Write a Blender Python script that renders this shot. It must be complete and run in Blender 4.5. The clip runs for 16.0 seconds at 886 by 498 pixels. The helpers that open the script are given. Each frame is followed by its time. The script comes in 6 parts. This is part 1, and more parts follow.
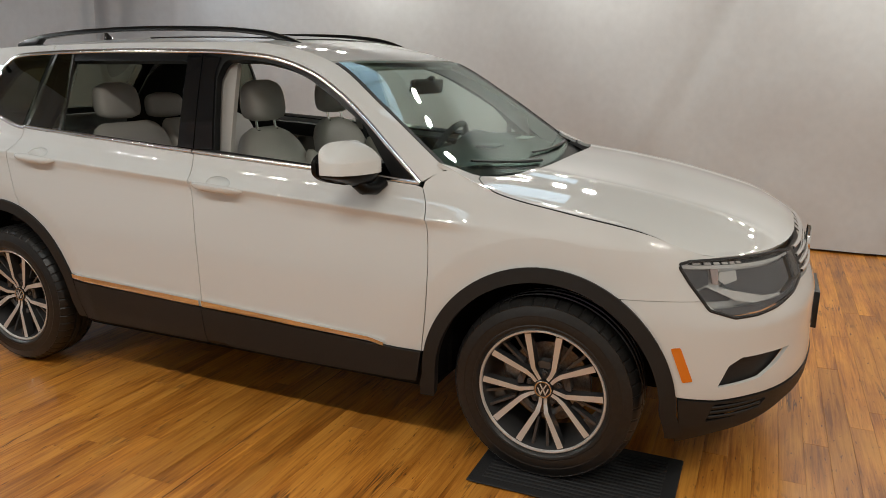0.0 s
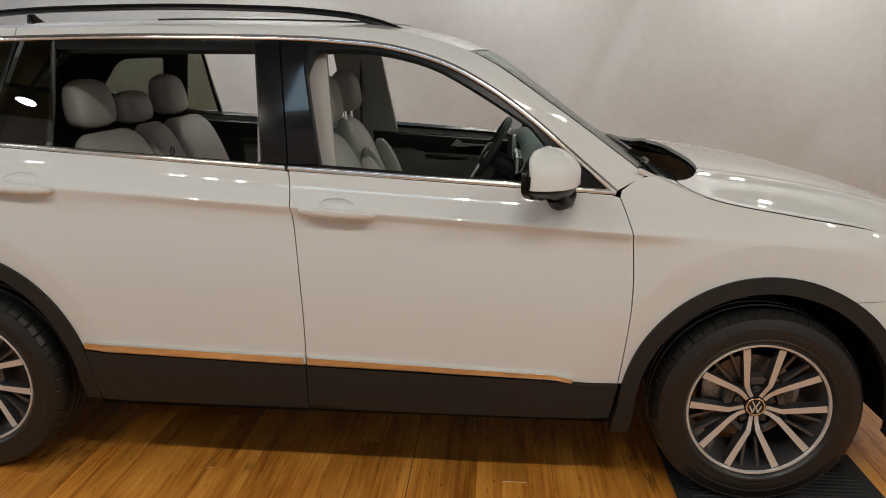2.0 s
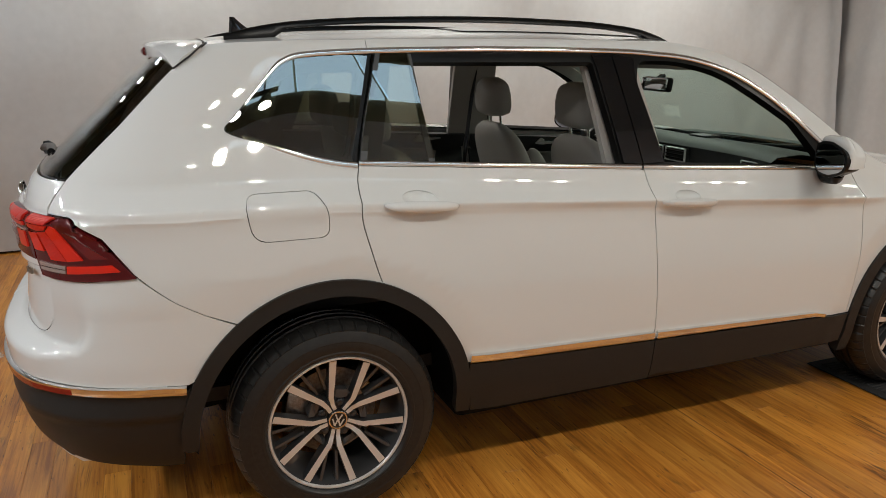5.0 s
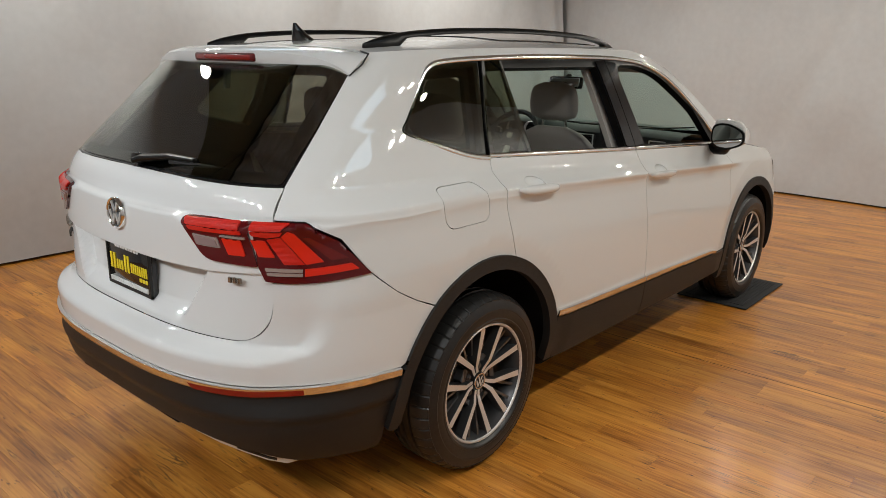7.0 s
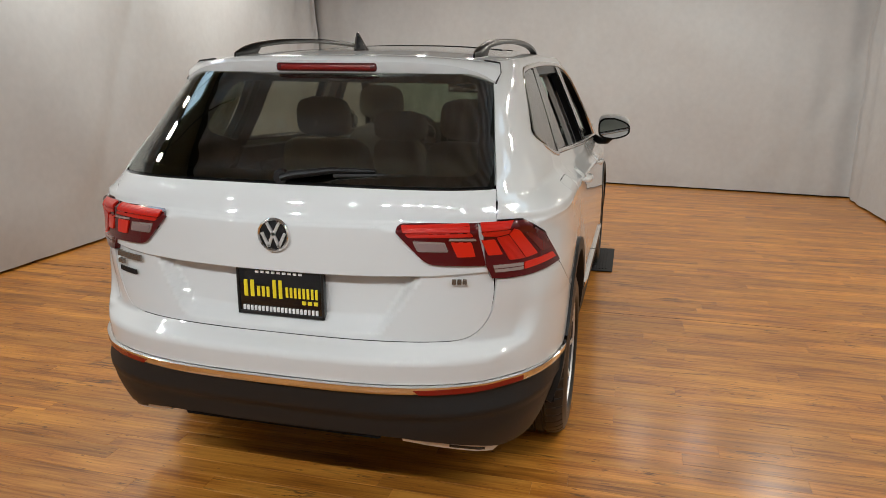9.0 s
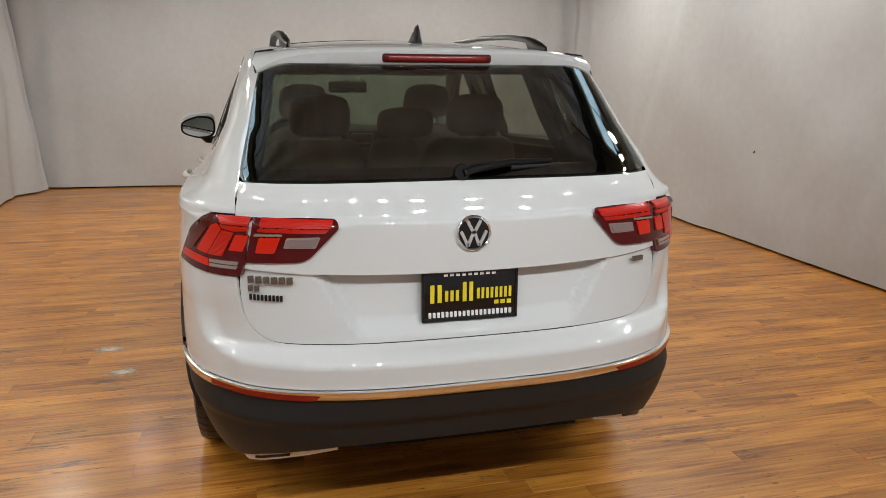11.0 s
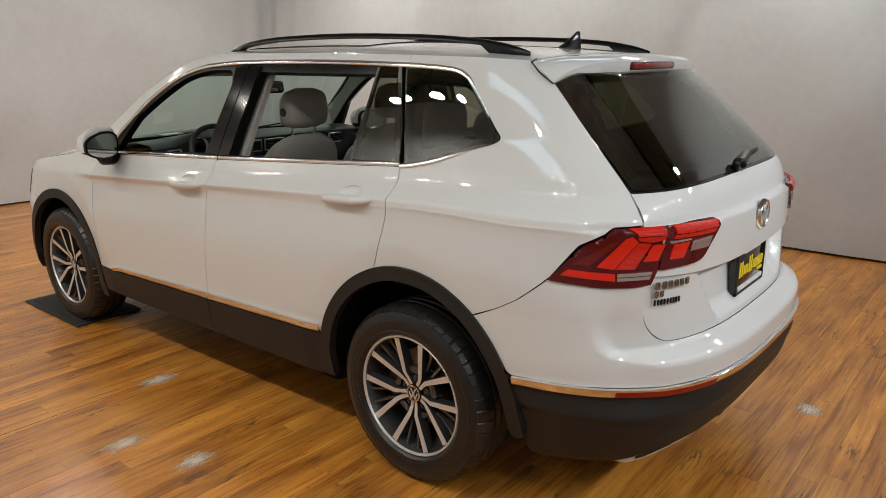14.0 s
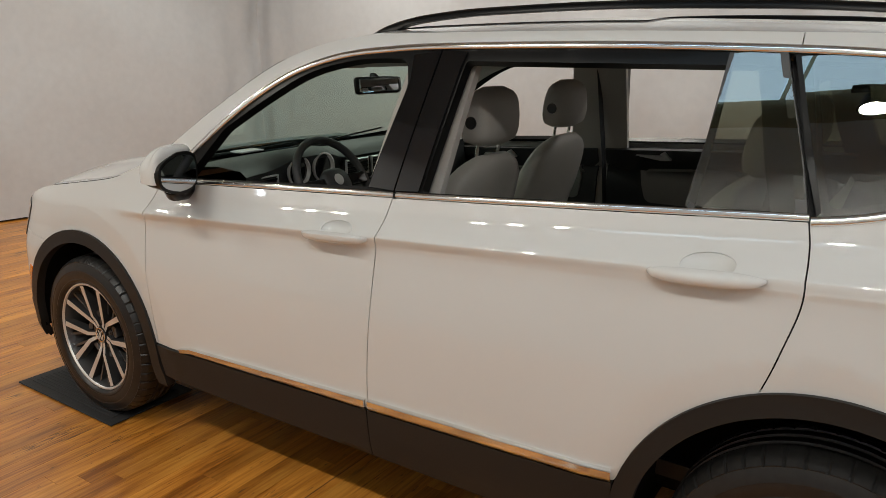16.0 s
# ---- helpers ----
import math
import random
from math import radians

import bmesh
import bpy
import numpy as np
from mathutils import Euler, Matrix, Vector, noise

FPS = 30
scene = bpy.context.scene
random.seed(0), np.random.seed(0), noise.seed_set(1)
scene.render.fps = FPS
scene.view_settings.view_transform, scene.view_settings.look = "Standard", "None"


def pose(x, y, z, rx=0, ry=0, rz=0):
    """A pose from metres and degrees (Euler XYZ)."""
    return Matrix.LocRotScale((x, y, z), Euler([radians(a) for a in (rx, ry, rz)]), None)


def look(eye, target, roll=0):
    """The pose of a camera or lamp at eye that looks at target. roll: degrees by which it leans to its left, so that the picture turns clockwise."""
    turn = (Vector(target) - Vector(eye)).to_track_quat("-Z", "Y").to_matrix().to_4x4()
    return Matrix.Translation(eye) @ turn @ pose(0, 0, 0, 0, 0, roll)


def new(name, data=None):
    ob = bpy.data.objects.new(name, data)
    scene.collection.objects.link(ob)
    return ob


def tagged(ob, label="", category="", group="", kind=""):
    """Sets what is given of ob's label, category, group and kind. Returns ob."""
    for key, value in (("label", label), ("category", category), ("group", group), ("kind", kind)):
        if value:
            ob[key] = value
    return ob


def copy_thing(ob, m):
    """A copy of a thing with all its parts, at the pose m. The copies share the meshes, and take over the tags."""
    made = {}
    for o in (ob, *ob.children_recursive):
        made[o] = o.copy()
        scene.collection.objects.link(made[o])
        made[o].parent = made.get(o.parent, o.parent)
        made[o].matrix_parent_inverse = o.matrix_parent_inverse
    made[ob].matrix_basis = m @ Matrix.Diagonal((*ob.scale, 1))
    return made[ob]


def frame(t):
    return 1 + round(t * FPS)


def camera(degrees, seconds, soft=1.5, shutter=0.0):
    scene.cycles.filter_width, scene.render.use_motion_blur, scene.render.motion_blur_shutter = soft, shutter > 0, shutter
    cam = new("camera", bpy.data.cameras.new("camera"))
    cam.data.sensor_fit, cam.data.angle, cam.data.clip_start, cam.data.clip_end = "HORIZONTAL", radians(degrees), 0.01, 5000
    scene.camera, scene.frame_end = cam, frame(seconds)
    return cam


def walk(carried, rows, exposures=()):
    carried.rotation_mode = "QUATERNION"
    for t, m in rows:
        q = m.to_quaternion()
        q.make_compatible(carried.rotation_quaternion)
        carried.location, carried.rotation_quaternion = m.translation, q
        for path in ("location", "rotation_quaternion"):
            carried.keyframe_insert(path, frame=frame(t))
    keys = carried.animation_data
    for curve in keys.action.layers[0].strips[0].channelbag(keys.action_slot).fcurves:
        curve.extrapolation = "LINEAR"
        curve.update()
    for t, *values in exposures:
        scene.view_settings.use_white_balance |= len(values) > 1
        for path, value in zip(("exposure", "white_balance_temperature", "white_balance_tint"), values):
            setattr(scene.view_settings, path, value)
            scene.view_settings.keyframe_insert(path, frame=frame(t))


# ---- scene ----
cam = camera(62.4, 16.0, soft=0.8)
PATH = [
    (0, (2.055, -3.284, 1.51), (1.275, -1.509, 1.02), 0.2),
    (0.5, (1.669, -3.274, 1.502), (1.061, -1.437, 0.995), -0.0),
    (1, (1.311, -3.238, 1.507), (0.875, -1.352, 1.002), 0.1),
    (1.5, (0.89, -3.245, 1.506), (0.613, -1.329, 1.004), 0.1),
    (2, (0.495, -3.205, 1.508), (0.356, -1.277, 0.994), 0.2),
    (2.5, (0.087, -3.194, 1.525), (0.1, -1.26, 1.016), 0.4),
    (3, (-0.319, -3.191, 1.523), (-0.175, -1.26, 1.021), 0.2),
    (3.5, (-0.679, -3.123, 1.545), (-0.391, -1.209, 1.038), 0.2),
    (4, (-1.119, -3.152, 1.538), (-0.637, -1.278, 1.03), 0.3),
    (4.5, (-1.502, -3.127, 1.538), (-0.892, -1.293, 1.025), 0.2),
    (5, (-1.926, -3.069, 1.551), (-1.187, -1.284, 1.034), 0.2),
    (7.5, (-3.84, -2.204, 1.589), (-2.247, -1.114, 1.066), 0.7),
    (8, (-4.178, -1.89, 1.587), (-2.474, -0.979, 1.068), 0.6),
    (10.5, (-4.489, 0.231, 1.537), (-2.562, -0.024, 1.065), 0.4),
    (11, (-4.422, 0.632, 1.514), (-2.541, 0.147, 1.04), 0.4),
    (11.5, (-4.372, 1.063, 1.568), (-2.582, 0.325, 1.068), -0.1),
    (12, (-4.207, 1.477, 1.561), (-2.53, 0.508, 1.06), 0.1),
    (12.5, (-3.97, 1.859, 1.568), (-2.42, 0.695, 1.075), 0.5),
    (13, (-3.724, 2.267, 1.58), (-2.289, 0.963, 1.087), 0.4),
    (13.5, (-3.413, 2.505, 1.576), (-2.073, 1.109, 1.069), 0.1),
    (14, (-3.097, 2.755, 1.605), (-1.871, 1.264, 1.085), -0.1),
    (14.5, (-2.771, 2.923, 1.61), (-1.633, 1.361, 1.095), 0.0),
    (15, (-2.384, 2.885, 1.597), (-1.287, 1.294, 1.082), 0.2),
    (15.5, (-1.986, 2.73, 1.577), (-0.9, 1.136, 1.048), 0.2),
    (16, (-1.474, 2.503, 1.554), (-0.405, 0.897, 1.026), 0.3),
]
walk(cam, [(t, look(eye, target, roll)) for t, eye, target, roll in PATH])

from mathutils import geometry

# ---------------------------------------------------------------- world and lights
world = bpy.data.worlds.new("showroom_air")
scene.world = world
world.use_nodes = True
world.node_tree.nodes["Background"].inputs[0].default_value = (0.02, 0.02, 0.022, 1)
world.node_tree.nodes["Background"].inputs[1].default_value = 0.3
scene.view_settings.exposure = 0.0

LAMP_Z = 3.10
TRACKS = [(x, y) for y in (-2.80, 2.72) for x in (-3.4, -1.55, 0.75, 3.0)]
REAR_LAMPS = [-2.3, -1.6, -1.05, -0.55, -0.12, 0.35, 0.95, 1.6, 2.3]
LAMP_WATTS = 8.6
CORNER_WATTS = 4.6
REAR_WATTS = 1.55
LAMP_TINT = (1.0, 0.948, 0.845)
REAR_TINT = (0.95, 0.98, 1.0)
# assumed fill row ahead of the car
FRONT_FILL_LAMPS = [-2.1, -1.4, -0.7, 0.0, 0.7, 1.4, 2.1]
FRONT_FILL_WATTS = 7.5


# ---------------------------------------------------------------- materials
def mat(name, color, rough=0.5, metal=0.0, coat=0.0, spec=0.5):
    m = bpy.data.materials.new(name)
    m.use_nodes = True
    b = m.node_tree.nodes["Principled BSDF"]
    b.inputs["Base Color"].default_value = (*color, 1)
    b.inputs["Roughness"].default_value = rough
    b.inputs["Metallic"].default_value = metal
    b.inputs["Coat Weight"].default_value = coat
    b.inputs["Coat Roughness"].default_value = 0.03
    b.inputs["Specular IOR Level"].default_value = spec
    return m


def node(m, kind, **sockets):
    n = m.node_tree.nodes.new(kind)
    for k, v in sockets.items():
        n.inputs[k.replace("_", " ")].default_value = v
    return n


def wire(m, a, b):
    m.node_tree.links.new(a, b)


def grain(m, scale, low, high, detail=6.0, stretch=(1, 1, 1), bump=0.0, second=0.0, rough_var=0.0):
    """Mottle the base colour of m between two colours, with optional fine relief and uneven gloss."""
    b = m.node_tree.nodes["Principled BSDF"]
    tc = node(m, "ShaderNodeTexCoord")
    mp = node(m, "ShaderNodeMapping")
    mp.inputs["Scale"].default_value = stretch
    wire(m, tc.outputs["Object"], mp.inputs["Vector"])
    nz = node(m, "ShaderNodeTexNoise", Scale=scale, Detail=detail)
    wire(m, mp.outputs[0], nz.inputs["Vector"])
    fac = nz.outputs["Fac"]
    if second:
        nz2 = node(m, "ShaderNodeTexNoise", Scale=second, Detail=3.0)
        wire(m, tc.outputs["Object"], nz2.inputs["Vector"])
        mix = node(m, "ShaderNodeMath")
        mix.operation = "MULTIPLY_ADD"
        wire(m, nz2.outputs["Fac"], mix.inputs[0])
        mix.inputs[1].default_value = 0.5
        half = node(m, "ShaderNodeMath")
        half.operation = "MULTIPLY"
        half.inputs[1].default_value = 0.5
        wire(m, fac, half.inputs[0])
        wire(m, half.outputs[0], mix.inputs[2])
        fac = mix.outputs[0]
    ramp = node(m, "ShaderNodeValToRGB")
    ramp.color_ramp.elements[0].position, ramp.color_ramp.elements[1].position = 0.3, 0.7
    ramp.color_ramp.elements[0].color, ramp.color_ramp.elements[1].color = (*low, 1), (*high, 1)
    wire(m, fac, ramp.inputs[0])
    wire(m, ramp.outputs[0], b.inputs["Base Color"])
    if rough_var:
        r0 = b.inputs["Roughness"].default_value
        mr = node(m, "ShaderNodeMapRange")
        mr.inputs["To Min"].default_value, mr.inputs["To Max"].default_value = r0 - rough_var, r0 + rough_var
        wire(m, nz.outputs["Fac"], mr.inputs["Value"])
        wire(m, mr.outputs[0], b.inputs["Roughness"])
    if bump:
        bp = node(m, "ShaderNodeBump", Strength=bump, Distance=0.002)
        wire(m, nz.outputs["Fac"], bp.inputs["Height"])
        wire(m, bp.outputs[0], b.inputs["Normal"])
    return m


def glass(name, tint, rough=0.0, gloss=0.035, edge=0.6):
    """A thin pane: tinted see-through with a Fresnel gloss."""
    m = bpy.data.materials.new(name)
    m.use_nodes = True
    nt = m.node_tree
    nt.nodes.remove(nt.nodes["Principled BSDF"])
    tr = node(m, "ShaderNodeBsdfTransparent", Color=(*tint, 1))
    gl = node(m, "ShaderNodeBsdfGlossy", Color=(1, 1, 1, 1), Roughness=rough)
    lw = node(m, "ShaderNodeLayerWeight", Blend=0.5)
    pw = node(m, "ShaderNodeMath")
    pw.operation, pw.inputs[1].default_value = "POWER", 5.0
    wire(m, lw.outputs["Facing"], pw.inputs[0])
    fr = node(m, "ShaderNodeMath")
    fr.operation, fr.inputs[1].default_value, fr.inputs[2].default_value = "MULTIPLY_ADD", edge, gloss
    wire(m, pw.outputs[0], fr.inputs[0])
    mx = node(m, "ShaderNodeMixShader")
    wire(m, fr.outputs[0], mx.inputs[0])
    wire(m, tr.outputs[0], mx.inputs[1])
    wire(m, gl.outputs[0], mx.inputs[2])
    wire(m, mx.outputs[0], nt.nodes["Material Output"].inputs[0])
    return m


def glow(name, color, strength):
    m = mat(name, color, 0.4)
    b = m.node_tree.nodes["Principled BSDF"]
    b.inputs["Emission Color"].default_value = (*color, 1)
    b.inputs["Emission Strength"].default_value = strength
    return m


PAINT = mat("white_paint", (0.675, 0.685, 0.675), 0.6, coat=1.0, spec=0.15)
PAINT.node_tree.nodes["Principled BSDF"].inputs["Coat IOR"].default_value = 1.72
CLAD = grain(mat("grained_black_plastic", (0.02, 0.02, 0.02), 0.5, spec=0.35), 700, (0.012, 0.0115, 0.011), (0.021, 0.020, 0.019), bump=0.15)
BLACK = mat("gloss_black", (0.008, 0.008, 0.009), 0.08, coat=0.5)
SATIN = mat("satin_black_frame", (0.005, 0.005, 0.005), 0.28, spec=0.16)
PILLARGREY = mat("satin_grey_pillar_film", (0.035, 0.034, 0.033), 0.35)
RUBBER = mat("black_rubber_seal", (0.012, 0.012, 0.012), 0.6)
CHROME = mat("polished_chrome", (0.86, 0.85, 0.83), 0.14, 1.0)
SILVER = mat("machined_silver", (0.74, 0.74, 0.73), 0.38, 0.6)
REFLECT = mat("deep_red_reflector", (0.22, 0.008, 0.006), 0.2, coat=0.5)
DARK = mat("dark_inner_metal", (0.007, 0.007, 0.007), 0.9, spec=0.1)
TINT = glass("dark_tinted_glass", (0.53, 0.55, 0.48), gloss=0.14, edge=0.85)
CLEAR = glass("windscreen_glass", (0.78, 0.875, 0.84), gloss=0.025, edge=0.5)
LENS = glass("clear_lamp_lens", (0.93, 0.94, 0.94))
RED = mat("bright_red_lens", (0.55, 0.012, 0.004), 0.32, coat=0.8, spec=0.2)
DULLRED = mat("dull_red_lens", (0.13, 0.004, 0.004), 0.25, coat=0.8)
DEEPRED = mat("smoked_red_lens", (0.085, 0.003, 0.004), 0.2, coat=0.8, spec=0.2)
wv = node(RED, "ShaderNodeTexWave", Scale=85.0)
wv.bands_direction = "Z"
tco = node(RED, "ShaderNodeTexCoord")
wire(RED, tco.outputs["Object"], wv.inputs["Vector"])
bpr = node(RED, "ShaderNodeBump", Strength=0.35, Distance=0.002)
wire(RED, wv.outputs["Fac"], bpr.inputs["Height"])
wire(RED, bpr.outputs[0], RED.node_tree.nodes["Principled BSDF"].inputs["Normal"])
REDLIT = mat("plain_bright_red_lens", (0.66, 0.020, 0.006), 0.3, coat=0.8, spec=0.2)
LAMPTRIM = mat("pale_pink_lamp_chrome", (0.62, 0.50, 0.47), 0.22, 0.7)
ORANGE = mat("amber_lens", (0.75, 0.19, 0.008), 0.25, coat=1.0)
CLEARW = mat("milky_lens", (0.24, 0.17, 0.165), 0.25, coat=0.6)
TYRE = grain(mat("tyre_rubber", (0.02, 0.02, 0.02), 0.36, spec=0.45), 60, (0.0095, 0.0092, 0.0088), (0.018, 0.017, 0.016), bump=0.2)
LETTER = mat("chromed_letter", (0.36, 0.34, 0.31), 0.2, 0.9)
HEADCHROME = mat("bright_lamp_reflector", (0.80, 0.80, 0.79), 0.18, 0.45, coat=0.6)
BOWL = mat("smoked_reflector", (0.16, 0.16, 0.17), 0.28, 0.6)
RIMDARK = mat("dark_grey_wheel_lacquer", (0.032, 0.032, 0.033), 0.3, coat=0.5)
RIMGREY = mat("grey_wheel_lacquer", (0.06, 0.06, 0.062), 0.3, 0.3, coat=0.5)
STEEL = grain(mat("brake_steel", (0.3, 0.28, 0.26), 0.4, 1.0), 90, (0.22, 0.19, 0.17), (0.42, 0.40, 0.38))
LEATHER = grain(mat("light_grey_leather", (0.42, 0.40, 0.37), 0.5), 260, (0.36, 0.345, 0.315), (0.43, 0.41, 0.38), bump=0.2, second=6)
HEADLINE = grain(mat("grey_woven_lining", (0.40, 0.385, 0.36), 0.9), 500, (0.34, 0.325, 0.30), (0.42, 0.40, 0.375), bump=0.2)
SOFT = grain(mat("charcoal_soft_plastic", (0.022, 0.022, 0.023), 0.6), 600, (0.016, 0.016, 0.017), (0.028, 0.028, 0.029), bump=0.2)
DASHTOP = grain(mat("slate_dash_plastic", (0.03, 0.033, 0.033), 0.5), 600, (0.022, 0.026, 0.026), (0.036, 0.04, 0.04), bump=0.2)
INSERT = grain(mat("grey_door_insert", (0.20, 0.195, 0.18), 0.6), 300, (0.17, 0.165, 0.15), (0.22, 0.212, 0.198), bump=0.2)
YELLOW = mat("yellow_print", (0.80, 0.62, 0.02), 0.5)
WHITEP = mat("white_print", (0.80, 0.80, 0.80), 0.5)
BLACKP = mat("black_print", (0.01, 0.01, 0.01), 0.4)
MIRROR = mat("mirror_silver", (0.55, 0.57, 0.60), 0.02, 1.0)
MAT = grain(mat("ribbed_black_rubber", (0.012, 0.012, 0.013), 0.75), 150, (0.008, 0.008, 0.009), (0.018, 0.018, 0.019), bump=0.3)
CANBLACK = mat("black_lamp_can", (0.02, 0.02, 0.02), 0.5)
WALL = grain(mat("white_drape", (0.68, 0.685, 0.69), 0.9), 1.6, (0.535, 0.562, 0.592), (0.595, 0.625, 0.655), detail=8, bump=0.05, second=14)
nz = node(WALL, "ShaderNodeTexNoise", Scale=1.9, Detail=6.0, Roughness=0.6)
mr = node(WALL, "ShaderNodeMapRange")
mr.inputs["From Min"].default_value, mr.inputs["From Max"].default_value, mr.inputs["To Max"].default_value = 0.66, 0.78, 0.35
wire(WALL, nz.outputs["Fac"], mr.inputs["Value"])
mx = node(WALL, "ShaderNodeMix")
mx.data_type = "RGBA"
bs = WALL.node_tree.nodes["Principled BSDF"].inputs["Base Color"]
wire(WALL, bs.links[0].from_socket, mx.inputs[6])
mx.inputs[7].default_value = (0.42, 0.40, 0.37, 1)
wire(WALL, mr.outputs[0], mx.inputs[0])
wire(WALL, mx.outputs[2], bs)
PLEAT = grain(mat("pale_grey_pleated_cloth", (0.48, 0.50, 0.52), 0.9), 3, (0.38, 0.395, 0.415), (0.58, 0.60, 0.62))
HEM = mat("dark_hem", (0.03, 0.028, 0.026), 0.9)
SKYPANEL = glow("daylight_panel", (0.52, 0.74, 0.92), 2.6)


def wood():
    """Lacquered planks: each piece has its own tone, with streaks along its length, dark flecks and uneven gloss."""
    m = mat("honey_brown_plank", (0.40, 0.21, 0.08), 0.34, coat=0.45, spec=0.4)
    b = m.node_tree.nodes["Principled BSDF"]
    b.inputs["Coat Roughness"].default_value = 0.22
    tc = node(m, "ShaderNodeNewGeometry")
    info = node(m, "ShaderNodeObjectInfo")
    rnd = node(m, "ShaderNodeMath")
    wire(m, info.outputs["Random"], rnd.inputs[0])
    wire(m, tc.outputs["Random Per Island"], rnd.inputs[1])
    rnd.operation = "ADD"
    sh = node(m, "ShaderNodeVectorMath")
    sh.operation = "MULTIPLY_ADD"
    comb = node(m, "ShaderNodeCombineXYZ")
    wire(m, rnd.outputs[0], comb.inputs[0])
    wire(m, rnd.outputs[0], comb.inputs[1])
    wire(m, comb.outputs[0], sh.inputs[0])
    sh.inputs[1].default_value = (7.3, 3.1, 0)
    wire(m, tc.outputs["Position"], sh.inputs[2])
    mp = node(m, "ShaderNodeMapping")
    mp.inputs["Scale"].default_value = (40, 1.5, 1)
    wire(m, sh.outputs[0], mp.inputs["Vector"])
    fine = node(m, "ShaderNodeTexNoise", Scale=1.7, Detail=10.0, Roughness=0.66, Distortion=0.5)
    wire(m, mp.outputs[0], fine.inputs["Vector"])
    mp2 = node(m, "ShaderNodeMapping")
    mp2.inputs["Scale"].default_value = (10, 1.6, 1)
    wire(m, sh.outputs[0], mp2.inputs["Vector"])
    blot = node(m, "ShaderNodeTexNoise", Scale=1.0, Detail=4.0)
    wire(m, mp2.outputs[0], blot.inputs["Vector"])
    ramp = node(m, "ShaderNodeValToRGB")
    e = ramp.color_ramp.elements
    e[0].position, e[0].color = 0.385, (0.275, 0.088, 0.0105, 1)
    e[1].position, e[1].color = 0.595, (0.66, 0.290, 0.047, 1)
    mid = e.new(0.48)
    mid.color = (0.49, 0.184, 0.0245, 1)
    mixf = node(m, "ShaderNodeMath")
    mixf.operation, mixf.inputs[1].default_value = "MULTIPLY_ADD", 0.5
    half = node(m, "ShaderNodeMath")
    half.operation, half.inputs[1].default_value = "MULTIPLY", 0.5
    wire(m, blot.outputs["Fac"], half.inputs[0])
    wire(m, fine.outputs["Fac"], mixf.inputs[0])
    wire(m, half.outputs[0], mixf.inputs[2])
    wire(m, mixf.outputs[0], ramp.inputs[0])
    tone = node(m, "ShaderNodeHueSaturation")
    frac = node(m, "ShaderNodeMath")
    frac.operation = "FRACT"
    wire(m, rnd.outputs[0], frac.inputs[0])
    mr = node(m, "ShaderNodeMapRange")
    mr.inputs["To Min"].default_value, mr.inputs["To Max"].default_value = 0.82, 1.16
    wire(m, frac.outputs[0], mr.inputs["Value"])
    wire(m, mr.outputs[0], tone.inputs["Value"])
    wire(m, ramp.outputs[0], tone.inputs["Color"])
    big = node(m, "ShaderNodeTexNoise", Scale=2.3, Detail=7.0, Roughness=0.62)
    wire(m, tc.outputs["Position"], big.inputs["Vector"])
    bm_ = node(m, "ShaderNodeMapRange")
    bm_.inputs["From Min"].default_value, bm_.inputs["From Max"].default_value = 0.3, 0.7
    bm_.inputs["To Min"].default_value, bm_.inputs["To Max"].default_value = 0.90, 1.09
    wire(m, big.outputs["Fac"], bm_.inputs["Value"])
    mul = node(m, "ShaderNodeMath")
    mul.operation = "MULTIPLY"
    wire(m, mr.outputs[0], mul.inputs[0])
    wire(m, bm_.outputs[0], mul.inputs[1])
    wire(m, mul.outputs[0], tone.inputs["Value"])
    # dark flecks and knots
    vor = node(m, "ShaderNodeTexNoise", Scale=1.0, Detail=2.0)
    mp3 = node(m, "ShaderNodeMapping")
    mp3.inputs["Scale"].default_value = (70, 16, 1)
    wire(m, sh.outputs[0], mp3.inputs["Vector"])
    wire(m, mp3.outputs[0], vor.inputs["Vector"])
    fl = node(m, "ShaderNodeMapRange")
    fl.inputs["From Min"].default_value, fl.inputs["From Max"].default_value = 0.66, 0.74
    wire(m, vor.outputs["Fac"], fl.inputs["Value"])
    mix = node(m, "ShaderNodeMix")
    mix.data_type = "RGBA"
    wire(m, fl.outputs[0], mix.inputs[0])
    wire(m, tone.outputs[0], mix.inputs[6])
    mix.inputs[7].default_value = (0.15, 0.055, 0.014, 1)
    # long dark drying cracks that come and go along the grain
    mp4 = node(m, "ShaderNodeMapping")
    mp4.inputs["Scale"].default_value = (21, 1.7, 1)
    wire(m, sh.outputs[0], mp4.inputs["Vector"])
    cr = node(m, "ShaderNodeTexNoise", Scale=1.0, Detail=4.0, Roughness=0.55, Distortion=0.6)
    wire(m, mp4.outputs[0], cr.inputs["Vector"])
    off = node(m, "ShaderNodeMath")
    off.operation, off.inputs[1].default_value = "SUBTRACT", 0.5
    wire(m, cr.outputs["Fac"], off.inputs[0])
    ab = node(m, "ShaderNodeMath")
    ab.operation = "ABSOLUTE"
    wire(m, off.outputs[0], ab.inputs[0])
    line = node(m, "ShaderNodeMapRange")
    line.inputs["From Min"].default_value, line.inputs["From Max"].default_value = 0.006, 0.030
    line.inputs["To Min"].default_value, line.inputs["To Max"].default_value = 1.0, 0.0
    wire(m, ab.outputs[0], line.inputs["Value"])
    where = node(m, "ShaderNodeTexNoise", Scale=2.6, Detail=3.0)
    wire(m, sh.outputs[0], where.inputs["Vector"])
